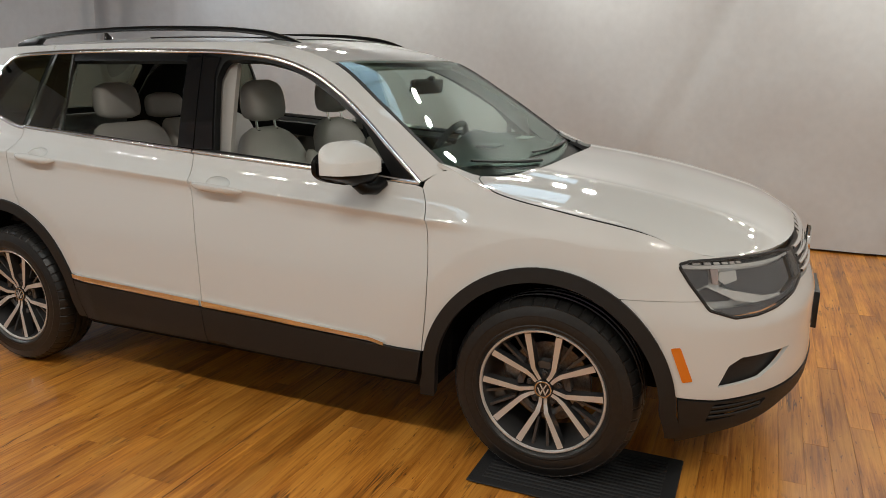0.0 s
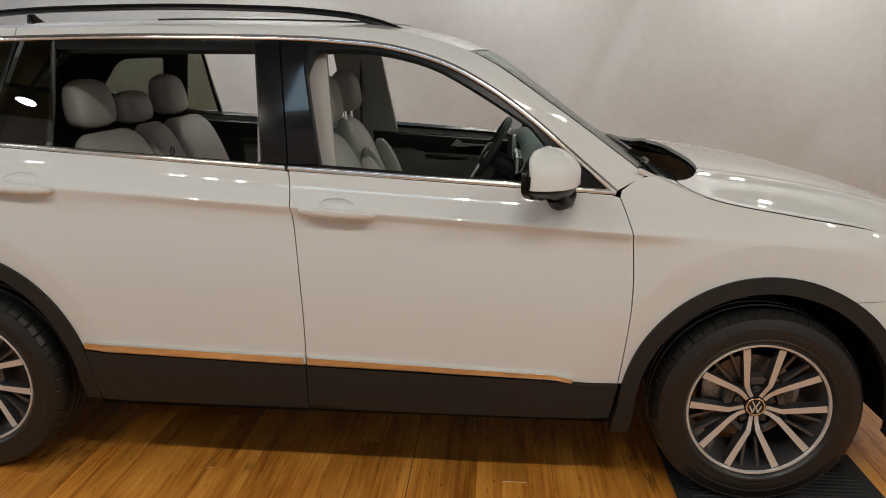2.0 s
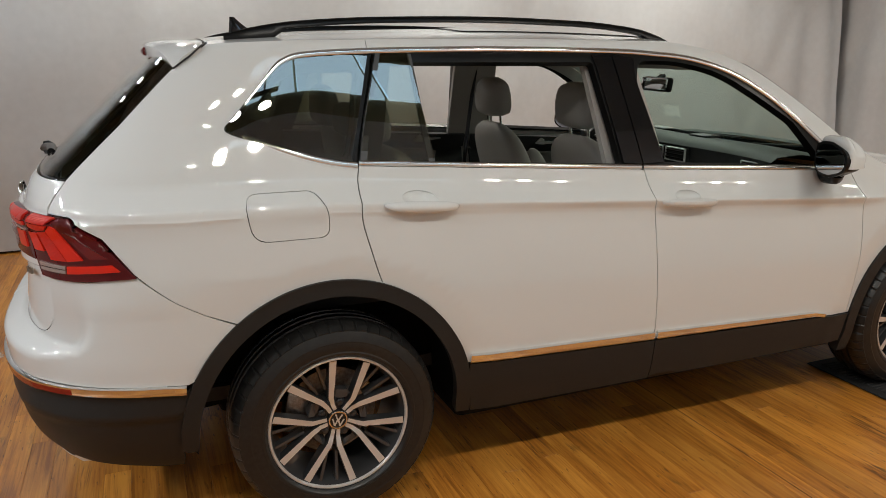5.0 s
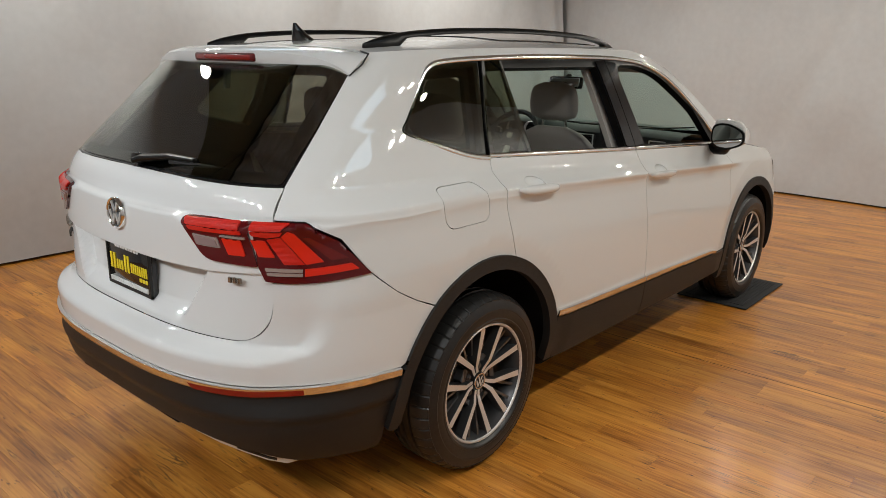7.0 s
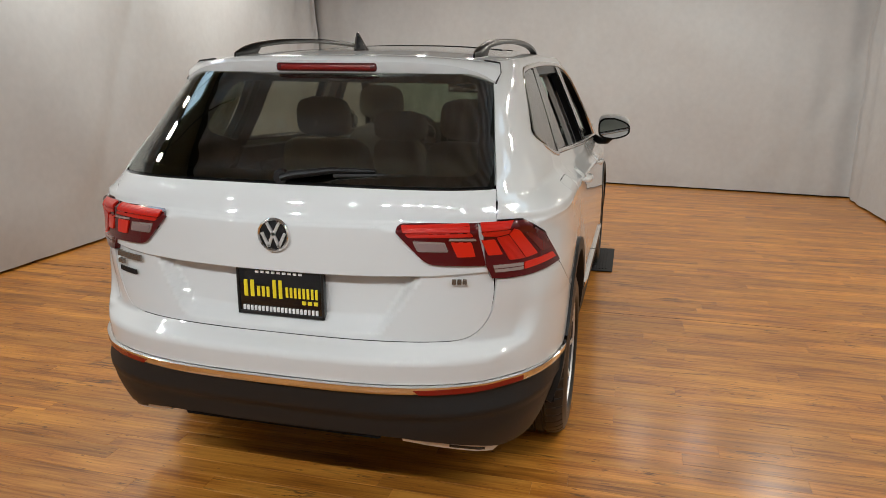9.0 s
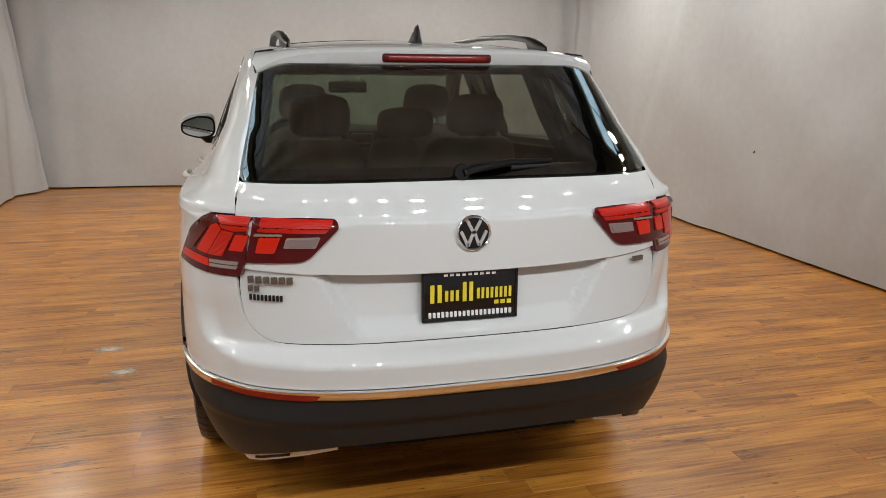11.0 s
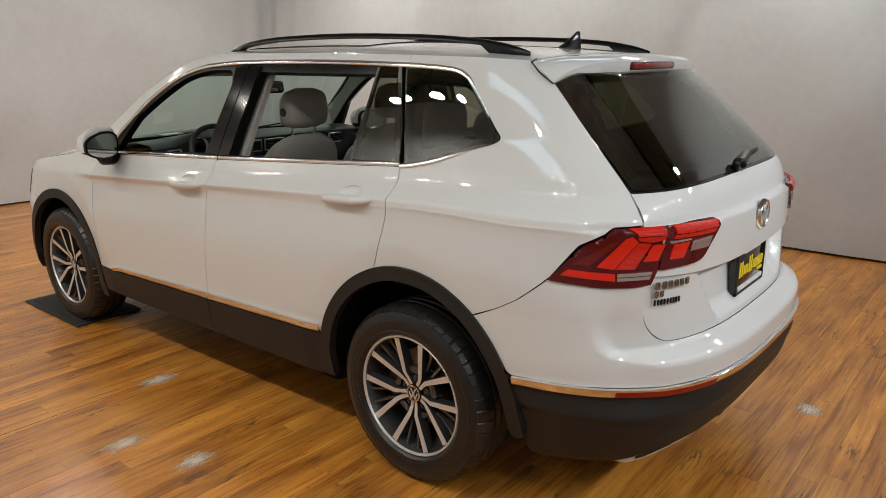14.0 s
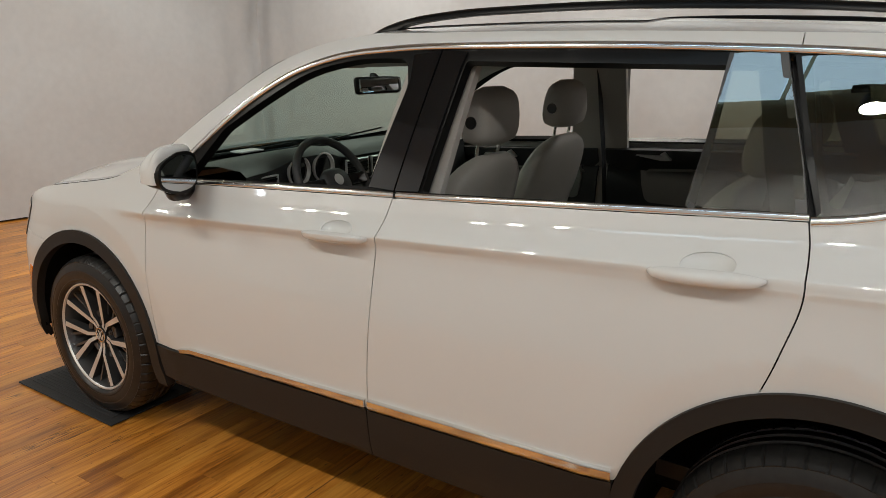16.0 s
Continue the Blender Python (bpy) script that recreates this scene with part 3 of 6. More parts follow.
def drape(name, ax, ay, bx, by, label, seed):
    """A hung white sheet with faint folds, 4 cm deep at the back, its hem just off the floor."""
    a, b = Vector((ax, ay, 0)), Vector((bx, by, 0))
    d = (b - a)
    n = Vector((-d.y, d.x, 0)).normalized()
    m, rows = int(d.length / 0.05), 30
    verts, faces = [], []
    for k in range(2):
        for i in range(m + 1):
            for j in range(rows + 1):
                p = a + d * (i / m)
                z = 0.02 + (DRAPE - 0.02) * j / rows
                s = i * d.length / m
                ang = s - 0.45 * z
                w = 0.022 * math.exp(-((ang * 0.62 + seed) % 2.1 - 0.6) ** 2 / 0.004) * min(1, z) + 0.022 * noise.noise((s * 1.1, seed, 0.15 * z)) + 0.011 * noise.noise((s * 4.6, seed + 9, 0.25 * z)) + 0.034 * noise.noise((s * 0.9 + z * 0.8, z * 1.1, seed + 4)) + 0.012 * noise.noise((s * 2.6 - z * 1.7, z * 1.3, seed + 2))
                near = min(s, d.length - s)
                w += 0.03 * math.exp(-near / 0.35) * math.sin(17 * near + 0.5 * math.sin(z * 1.3))
                if name == 'wall_north':
                    t = min(max((s - d.length + 0.5) / 0.45, 0), 1)
                    w -= 0.24 * t * t * (3 - 2 * t) * max(0.0, 1 - z / 2.6)
                q = p + n * (w - 0.04 * k)
                verts.append((q.x, q.y, z))
    c = rows + 1
    t = (m + 1) * c
    for i in range(m):
        for j in range(rows):
            e = i * c + j
            faces.append((e, e + c, e + c + 1, e + 1))
            faces.append((t + e, t + e + 1, t + e + c + 1, t + e + c))
    for i in range(m):
        faces.append((i * c, t + i * c, t + (i + 1) * c, (i + 1) * c))
        e = i * c + rows
        faces.append((e, e + c, t + e + c, t + e))
    for i in (0, m):
        for j in range(rows):
            e = i * c + j
            faces.append((e, e + 1, t + e + 1, t + e))
    ob = tagged(link(name, verts, faces, WALL), label, "wall", kind="structure")
    hem = []
    for i in range(m + 1):
        p = a + d * (i / m) + n * 0.018
        hem.append((p.x, p.y, 0.012))
    v, f = tube(hem, 0.012, 6)
    tagged(link("baseboard", v, f, HEM), "dark weighted hem along the foot of the white drape", "trim", kind="structure")
    return ob


drape("wall_north", X0, Y1, 5.72, Y1, "white fabric backdrop hung as a wall with soft folds", 3)
drape("wall_east", 5.94, Y1 + .15, 5.22, Y0, "white fabric backdrop hung as a wall ahead of the car", 5)
south = drape("wall_south", 5.22, Y0, X0, Y0, "white fabric backdrop hung as a wall with small scuffs", 8)
drape("wall_west", X0, Y0, X0, Y1, "white fabric backdrop hung as a wall behind the car", 11)
DIM = grain(mat("dull_brown_wall_paint", (0.04, 0.034, 0.026), 0.8), 2, (0.03, 0.026, 0.02), (0.05, 0.042, 0.032))
MARK = mat("dark_scrape", (0.06, 0.055, 0.05), 0.8)


def scrape(x0, x1, z, thick, wall, y, s):
    """A short dark scrape on a drape: a thin uneven streak standing just off the cloth."""
    n = 9
    bm = bmesh.new()
    rows = []
    for i in range(n + 1):
        t = i / n
        w = thick * (0.25 + abs(noise.noise((t * 4 + x0 * 3, z, 2.0))) * 2.4) * (1 if 0 < i < n else 0.2)
        zz = z + 0.01 * noise.noise((t * 3, x0, z)) - 0.02 * t
        rows.append([bm.verts.new((x0 + (x1 - x0) * t, y + d, zz + k * w)) for d, k in ((s * 0.004, -1), (s * 0.004, 1), (-s * 0.05, 1), (-s * 0.05, -1))])
    for a, b in zip(rows, rows[1:]):
        for j in range(4):
            bm.faces.new((a[j], a[(j + 1) % 4], b[(j + 1) % 4], b[j]))
    bm.faces.new(rows[0])
    bm.faces.new(rows[-1])
    part("scrape_mark", bm, MARK, wall, "short dark scrape on the white cloth")


# solid walls of the hall behind the drapes
bm = bmesh.new()
box(bm, X0 - .3, X1 + .3, Y0 - .5, Y0 - .3, 0, TOP)
box(bm, X0 - .3, X1 + .3, Y1 + .3, Y1 + .5, 0, TOP)
box(bm, X0 - .5, X0 - .3, Y0 - .5, Y1 + .5, 0, TOP)
box(bm, X1 + .3, X1 + .5, Y0 - .5, Y1 + .5, 0, TOP)
HALL = grain(mat("ochre_wall_paint", (0.25, 0.21, 0.125), 0.8), 2, (0.21, 0.178, 0.105), (0.28, 0.24, 0.145))
tagged(part("wall_outer", bm, HALL, None, smooth=False), "plain ochre painted wall behind the white drapes", "wall", kind="structure")


def cloth_y(wall, x, z):
    """How far out the cloth of a long wall stands at x and height z."""
    return min((v.co for v in wall.data.vertices if abs(v.co.x - x) < 0.06), key=lambda c: abs(c.z - z) + abs(c.x - x) - 0.5 * (abs(c.y) < abs(Y0) + 0.03)).y


for x0, x1, z, thick in ((1.27, 1.45, 0.835, 0.006), (1.22, 1.25, 0.83, 0.008), (1.73, 1.90, 0.85, 0.003)):
    scrape(x0, x1, z, thick, south, cloth_y(south, (x0 + x1) / 2, z), 1)


def ceiling():
    """Grey cloth gathered in pleats over the middle of the room."""
    verts, faces = [], []
    nx, ny = 340, 10
    w = 3.4
    for k in range(2):
        for i in range(nx + 1):
            x = X0 - .4 + (X1 - X0 + .8) * i / nx
            for j in range(ny + 1):
                y = -w + 2 * w * j / ny
                z = TOP - 0.18 + 0.07 * math.sin(x * 15 + 0.8 * math.sin(y * 1.1)) * (0.4 + 0.6 * abs(y) / w) - 0.12 * (1 - (y / w) ** 2) + 0.03 * k
                verts.append((x, y, z))
    c = ny + 1
    t = (nx + 1) * c
    for i in range(nx):
        for j in range(ny):
            e = i * c + j
            faces.append((e, e + 1, e + c + 1, e + c))
            faces.append((t + e, t + e + c, t + e + c + 1, t + e + 1))
    return tagged(link("ceiling", verts, faces, PLEAT), "grey cloth ceiling gathered in long pleats", "ceiling", kind="structure")


ceiling()
bm = bmesh.new()
box(bm, X0 - .5, X1 + .5, Y0 - .5, Y1 + .5, TOP + .05, TOP + .15)
tagged(part("ceiling_slab", bm, DIM, None, smooth=False), "plain hall ceiling above the pleated cloth", "ceiling", kind="structure")
for s in (-1, 1):
    p = tagged(new("daylight_panel_row"), "long pale blue translucent daylight panels high on the wall", "window panel", "daylight panels")
    for i in range(3):
        x = -1.35 + i * 0.72
        y = Y1 + 0.27 if s > 0 else Y0 - 0.27
        boxed("panel", (x, x + 0.68, y - 0.025, y + 0.025, 4.20, 4.95), SKYPANEL, p)


def head(x, y, target, watts, parent, tint=LAMP_TINT, spread=180):
    """A small round spotlight can with its lamp, hung under a track."""
    aim = look((x, y, LAMP_Z), target)
    v, f = lathe([(0.0, 0.13), (0.045, 0.13), (0.062, 0.10), (0.070, 0.0), (0.074, -0.008), (0.067, -0.008), (0.064, 0.02), (0.0, 0.03)], 20, "z")
    h = link("lamp_can", v, f, CANBLACK, parent)
    h.matrix_world = aim
    ld = bpy.data.lights.new("lamp", "AREA")
    ld.shape, ld.size, ld.energy, ld.color = "DISK", 0.12, watts, tint
    ld.spread = radians(spread)
    lo = new("lamp", ld)
    lo.parent = h
    lo.matrix_local = pose(0, 0, -0.010)


def track(x, y):
    """A short ceiling track with three spotlights in a row along the car."""
    root = tagged(new("spotlight_track"), "black ceiling track with three round warm spotlights", "spotlight", "ceiling spotlights")
    boxed("track_rail", (x - .45, x + .45, y - .02, y + .02, LAMP_Z + .16, LAMP_Z + .20), CANBLACK, root)
    for e in (-.3, .3):
        boxed("stem", (x + e - .01, x + e + .01, y - .01, y + .01, LAMP_Z + .20, TOP - .1), CANBLACK, root)
    for q in (-.32, 0.0, .32):
        head(x + q, y, (x + q, y * 0.92, 0.0), LAMP_WATTS if x > -2.5 else CORNER_WATTS, root, LAMP_TINT if x > -2.5 else REAR_TINT)
        boxed("lamp_stem", (x + q - .008, x + q + .008, y - .008, y + .008, LAMP_Z + .09, LAMP_Z + .17), CANBLACK, root)


for tx, ty in TRACKS:
    track(tx, ty)
row = tagged(new("spotlight_row"), "black ceiling bar with a row of round warm spotlights", "spotlight", "ceiling spotlights")
boxed("track_rail", (-5.22, -5.18, -2.6, 2.6, LAMP_Z + .16, LAMP_Z + .20), CANBLACK, row)
for y in (-2.2, 0.0, 2.2):
    boxed("stem", (-5.21, -5.19, y - .01, y + .01, LAMP_Z + .20, TOP - .1), CANBLACK, row)
for y in REAR_LAMPS:
    head(-5.2, y, (-2.3, y * 0.5, 0.95), REAR_WATTS, row, REAR_TINT, 60)
    boxed("lamp_stem", (-5.208, -5.192, y - .008, y + .008, LAMP_Z + .09, LAMP_Z + .17), CANBLACK, row)

# front row is assumed, not seen: added to brighten hood, floor and far wall
row = tagged(new("spotlight_row"), "black ceiling bar with a row of round warm spotlights", "spotlight", "ceiling spotlights")
boxed("track_rail", (4.28, 4.32, -2.4, 2.4, LAMP_Z + .16, LAMP_Z + .20), CANBLACK, row)
for y in (-2.0, 0.0, 2.0):
    boxed("stem", (4.29, 4.31, y - .01, y + .01, LAMP_Z + .20, TOP - .1), CANBLACK, row)
for y in FRONT_FILL_LAMPS:
    head(4.3, y, (3.7, y, 0.0), FRONT_FILL_WATTS, row)
    boxed("lamp_stem", (4.292, 4.308, y - .008, y + .008, LAMP_Z + .09, LAMP_Z + .17), CANBLACK, row)

# ---------------------------------------------------------------- the car
car = tagged(new("car"), "white five-door compact sport utility vehicle with black cladding, parked indoors", "car")

G = 0.0018


SB = curve1d([0.30, 0.53, 0.92, 1.145, 1.561], [-0.141, -0.140, -0.161, -0.191, -0.249])
SC = curve1d([0.50, 0.82, 0.93, 1.07, 1.203, 1.56], [-1.10, -1.237, -1.272, -1.301, -1.279, -1.175])
SF = curve1d([0.42, 0.442, 0.777, 0.928, 1.064, 1.10], [0.915, 0.920, 0.948, 0.940, 0.898, 0.87])


def clad_z(x):
    return 0.4705 - 0.033 * x


def up(f, z0, z1, g, n=60):
    return [(f(z0 + (z1 - z0) * i / n) + g, z0 + (z1 - z0) * i / n) for i in range(n + 1)]


def along(f, x0, x1, dz=0.0, n=20):
    return [(x0 + (x1 - x0) * i / n, f(x0 + (x1 - x0) * i / n) + dz) for i in range(n + 1)]


DLO = [(0.885, 1.078), (0.75, 1.19), (0.614, 1.302), (0.477, 1.398), (0.318, 1.480), (0.13, 1.532), (-0.06, 1.552), (-0.249, 1.561), (-0.75, 1.566), (-1.18, 1.558), (-1.40, 1.546),
    (-1.475, 1.528), (-1.524, 1.490), (-1.638, 1.362), (-1.668, 1.327), (-1.650, 1.306), (-1.553, 1.272), (-1.43, 1.230), (-1.343, 1.209), (-1.283, 1.2005)]


def ribbon(line, w0, w1):
    """The loop between two parallels of a line."""
    a, b = [], []
    for i, p in enumerate(line):
        q, r = Vector(line[max(i - 1, 0)]), Vector(line[min(i + 1, len(line) - 1)])
        d = (r - q).normalized()
        n = Vector((-d.y, d.x))
        a.append(tuple(Vector(p) + n * w0))
        b.append(tuple(Vector(p) + n * w1))
    return a + b[::-1]


def strip(name, line, mapping, w, proud, material, parent, side, label="", tilt=0.0):
    """A raised bead of trim laid along a line on the bodywork, with a rounded section."""
    pts = []
    for a, b in zip(line, line[1:]):
        n = max(1, int(math.hypot(b[0] - a[0], b[1] - a[1]) / 0.03))
        pts += [(a[0] + (b[0] - a[0]) * k / n, a[1] + (b[1] - a[1]) * k / n) for k in range(n)]
    pts.append(line[-1])
    s = -1 if side < 0 else 1
    sec = [(-1.0, -0.3), (-0.97, 0.7), (-0.86, 0.97), (0.0, 1.0), (0.86, 0.97), (0.97, 0.7), (1.0, -0.3)] if tilt else [(-1.0, -0.3), (-0.95, 0.5), (-0.6, 0.9), (0.0, 1.0), (0.6, 0.9), (0.95, 0.5), (1.0, -0.3)]
    verts, faces = [], []
    for i, p in enumerate(pts):
        q, r = Vector(pts[max(i - 1, 0)]), Vector(pts[min(i + 1, len(pts) - 1)])
        d = (r - q).normalized()
        c = Vector(mapping(*p))
        e = 2e-3
        u = Vector(mapping(p[0] + e, p[1])) - Vector(mapping(p[0] - e, p[1]))
        v = Vector(mapping(p[0], p[1] + e)) - Vector(mapping(p[0], p[1] - e))
        nn = u.cross(v).normalized()
        want = Vector((c.x * 0.25, c.y, 0.35 * (c.z - 0.7))) if side else Vector((c.x, 0, 0.4))
        if nn.dot(want) < 0:
            nn = -nn
        tang = (u * d.x + v * d.y).normalized()
        across = nn.cross(tang).normalized()
        if across.z < 0:
            across = -across
        ww = w[0] + (w[1] - w[0]) * i / max(1, len(pts) - 1) if isinstance(w, tuple) else w
        for a, h in sec:
            o = c + across * (a * ww) + nn * (h * proud * (1 + tilt * a))
            verts.append((o.x, o.y * s, o.z))
    k = len(sec)
    for i in range(len(pts) - 1):
        for j in range(k - 1):
            e = i * k + j
            faces.append((e, e + 1, e + k + 1, e + k))
    faces.append(tuple(range(k)))
    faces.append(tuple((len(pts) - 1) * k + j for j in range(k))[::-1])
    bm = bmesh.new()
    vs = [bm.verts.new(v) for v in verts]
    for f in faces:
        bm.faces.new([vs[i] for i in f])
    return part(name, bm, material, parent, label, sharp=60)


RA_X, RA_Z, RA = -1.405, 0.372, 0.488    # the rear arch: centre and paint edge
WA = 0.471      # radius at which the paint ends round a wheel
EXTRA = (-0.09, -0.06, -0.043, -0.036, -0.029, -0.022, -0.016, -0.010, -0.004, 0.002, 0.005, 0.007, 0.009, 0.012, 0.016, 0.024, 0.034, 0.045)
CREASE = dict(rowf=crease_z, extra=EXTRA)


def crease_rear(p):
    """Height of the waist crease at the corner coordinate p of the tail."""
    lo, hi = -2.45, -0.6
    for _ in range(24):
        m = (lo + hi) / 2
        if rp(m, crease_z(m)) > p:
            lo = m
        else:
            hi = m
    return crease_z(m)


def crease_front(p):
    return 1.0075 - SLOPE * (p + 0.9)
DLO_LINE = smooth_line(DLO, 5)


# ---- wheels
def spoke_shapes():
    """Left and right edges of one arm of a twin spoke in wheel coordinates (across, outward)."""
    tip = radians(21.0)
    r = 0.2255
    mid = [(0.0085, 0.036), (0.0105, 0.060), (0.0165, 0.088), (r * math.sin(tip), r * math.cos(tip))]
    w = [0.0068, 0.0074, 0.0092, 0.0128]
    left, right = [], []
    for i, p in enumerate(mid):
        q, s = Vector(mid[max(i - 1, 0)]), Vector(mid[min(i + 1, 3)])
        d = (s - q).normalized()
        n = Vector((-d.y, d.x))
        left.append(Vector(p) + n * w[i])
        right.append(Vector(p) - n * w[i])
    return left, right


def prism(outline, y0s, y1s, turn):
    """A bar from a flat outline; y0s and y1s give back and front depth at each corner."""
    verts = []
    for (a, b), y in list(zip(outline, y0s)) + list(zip(outline, y1s)):
        c, s = math.cos(turn), math.sin(turn)
        verts.append((a * c - b * s, y, a * s + b * c))
    n = len(outline)
    faces = [tuple(range(n)), tuple(range(2 * n - 1, n - 1, -1))] + [(i, n + i, n + (i + 1) % n, (i + 1) % n) for i in range(n)]
    return verts, faces


def arm(left, right, flip, width, back, front, turn):
    """A bent bar between two edge lines, with its depth given at each of their points."""
    bm = bmesh.new()
    c, s = math.cos(turn), math.sin(turn)
    rows = []
    for l, r, y0, y1 in zip(left, right, back, front):
        m = (l + r) / 2
        row = []
        for q, y in ((l, y1), (r, y1), (r, y0), (l, y0)):
            q = m + (q - m) * width
            row.append(bm.verts.new((q.x * flip * c - q.y * s, y, q.x * flip * s + q.y * c)))
        rows.append(row)
    for a, b in zip(rows, rows[1:]):
        for j in range(4):
            bm.faces.new((a[j], a[(j + 1) % 4], b[(j + 1) % 4], b[j]))
    bm.faces.new(rows[0])
    bm.faces.new(rows[-1])
    return bm


def wheel():
    """One alloy wheel with tyre, its face towards +y, the hub at the origin."""
    root = new("wheel")
    root.parent = car
    prof = [(0.240, -0.100), (0.250, -0.112), (0.278, -0.117), (0.315, -0.112), (0.338, -0.098), (0.349, -0.075), (0.3515, -0.055),
        (0.352, -0.052), (0.344, -0.049), (0.344, -0.043), (0.352, -0.040), (0.3525, -0.016), (0.344, -0.013), (0.344, -0.004), (0.3525, -0.001), (0.3525, 0.022), (0.344, 0.025), (0.344, 0.034), (0.352, 0.037),
        (0.3515, 0.055), (0.349, 0.075), (0.342, 0.091), (0.335, 0.099), (0.331, 0.1055), (0.328, 0.1045), (0.312, 0.1115), (0.296, 0.1160), (0.292, 0.1148), (0.275, 0.117), (0.262, 0.1145), (0.258, 0.1165), (0.250, 0.114), (0.242, 0.106), (0.237, 0.095)]
    n = 432
    v, f = lathe(prof, n)
    k = len(prof)
    v = [list(q) for q in v]
    for i in range(n):
        if i % 9 == 0:
            for j, (r, h) in enumerate(prof):
                if r > 0.330 and abs(h) > 0.05:
                    g = (r - 0.0035) / r
                    v[i * k + j][0] *= g
                    v[i * k + j][2] *= g
    link("tyre", v, f, TYRE, root, "black rubber tyre with block tread", sharp=22)
    v, f = lathe([(0.234, 0.090), (0.2385, 0.097), (0.2395, 0.102), (0.2365, 0.1045), (0.2315, 0.1035), (0.2285, 0.097)], 72)
    link("rim", v, f, SILVER, root, "silver machined wheel lip")
    v, f = lathe([(0.2318, 0.1030), (0.2235, 0.084), (0.214, 0.05), (0.209, -0.02), (0.211, -0.098), (0.234, -0.105)], 72)
    link("barrel", v, f, RIMGREY, root)
    left, right = spoke_shapes()
    for i in range(5):
        base = radians(180 + 72 * i)
        for m in (1, -1):
            fy, by = [0.066, 0.068, 0.077, 0.0955], [0.030, 0.030, 0.030, 0.062]
            sp = part("spoke", arm(left, right, m, 1.0, by, fy, base), RIMDARK, root, smooth=False)
            part("spoke_face", arm(left, right, m, 0.94, [y - 0.002 for y in fy], [y + 0.0014 for y in fy], base), SILVER, sp, "bright machined spoke face", smooth=False)
        # dark ribs inside each twin spoke, and the bridge between neighbouring pairs
        for off, r0 in ((-7.5, 0.118), (7.5, 0.118)):
            out = [(0.0045, r0), (0.0052, 0.222), (-0.0052, 0.222), (-0.0045, r0)]
            v, f = prism(out, [0.02, 0.05, 0.05, 0.02], [0.060, 0.082, 0.082, 0.060], base + radians(off))
            bm = bmesh.new()
            vs = [bm.verts.new(q) for q in v]
            for q in f:
                bm.faces.new([vs[a] for a in q])
            part("rib", bm, RIMGREY, root, smooth=False)
        out = [(0.020, 0.078), (0.027, 0.098), (0.020, 0.104), (-0.020, 0.104), (-0.027, 0.098), (-0.020, 0.078), (-0.014, 0.086), (0.014, 0.086)]
        v, f = prism(out, [0.02] * 8, [0.060, 0.064, 0.058, 0.058, 0.064, 0.060, 0.052, 0.052], base + radians(36))
        bm = bmesh.new()
        vs = [bm.verts.new(q) for q in v]
        for q in f:
            bm.faces.new([vs[a] for a in q])
        bmesh.ops.triangulate(bm, faces=[q for q in bm.faces if len(q.verts) > 4])
        part("bridge", bm, RIMGREY, root, smooth=False)
    v, f = lathe([(0.0, 0.052), (0.050, 0.052), (0.070, 0.044), (0.078, 0.030), (0.078, 0.0), (0.0, 0.0)], 40)
    link("hub", v, f, RIMDARK, root)
    for i in range(5):
        a = radians(-90 + 36 + 72 * i)
        v, f = lathe([(0.0, 0.060), (0.007, 0.060), (0.0085, 0.056), (0.013, 0.054), (0.0135, 0.045)], 10)
        b = link("lug_bolt", v, f, RIMDARK, root)
        b.location = (0.057 * math.cos(a), 0.004, 0.057 * math.sin(a))
    v, f = lathe([(0.0, 0.073), (0.027, 0.072), (0.031, 0.073), (0.0335, 0.072), (0.035, 0.066), (0.035, 0.05)], 40)
    cap = link("hub_cap", v, f, BLACKP, root)
    v, f = lathe([(0.0272, 0.0726), (0.0280, 0.0748), (0.0318, 0.0748), (0.0328, 0.0726)], 40)
    link("cap_ring", v, f, CHROME, cap)
    bm = bmesh.new()
    for z0, z1, xs in ((0.020, -0.002, (-0.012, 0.0, 0.012)), (0.004, -0.021, (-0.020, -0.009, 0.0, 0.009, 0.020))):
        for i in range(len(xs) - 1):
            za, zb = (z0, z1) if i % 2 == 0 else (z1, z0)
            d = Vector((xs[i + 1] - xs[i], zb - za)).normalized() * 0.0024
            q = [(xs[i] - d.y, za + d.x), (xs[i] + d.y, za - d.x), (xs[i + 1] + d.y, zb - d.x), (xs[i + 1] - d.y, zb + d.x)]
            top = [bm.verts.new((a, 0.0745, b)) for a, b in q]
            low = [bm.verts.new((a, 0.071, b)) for a, b in q]
            bm.faces.new(top)
            for j in range(4):
                bm.faces.new((top[j], low[j], low[(j + 1) % 4], top[(j + 1) % 4]))
    part("emblem", bm, SILVER, cap, smooth=False)
    v, f = lathe([(0.0, -0.005), (0.075, -0.005), (0.078, -0.012), (0.156, -0.012), (0.158, -0.016), (0.158, -0.034), (0.0, -0.034)], 48)
    link("brake_disc", v, f, STEEL, root, "worn steel brake disc")
    bm = bmesh.new()
    box(bm, 0.085, 0.172, -0.045, 0.022, -0.075, 0.075, 0.014)
    part("brake_caliper", bm, STEEL, root)
    return root


w0 = wheel()
w0.matrix_local = pose(HUB_X, 0.792, HUB_Z)
for s, x in ((1, -HUB_X), (-1, HUB_X), (-1, -HUB_X)):
    copy_thing(w0, pose(x, s * 0.792, HUB_Z, 0, -11 if s < 0 and x < 0 else 0, 0 if s > 0 else 180))

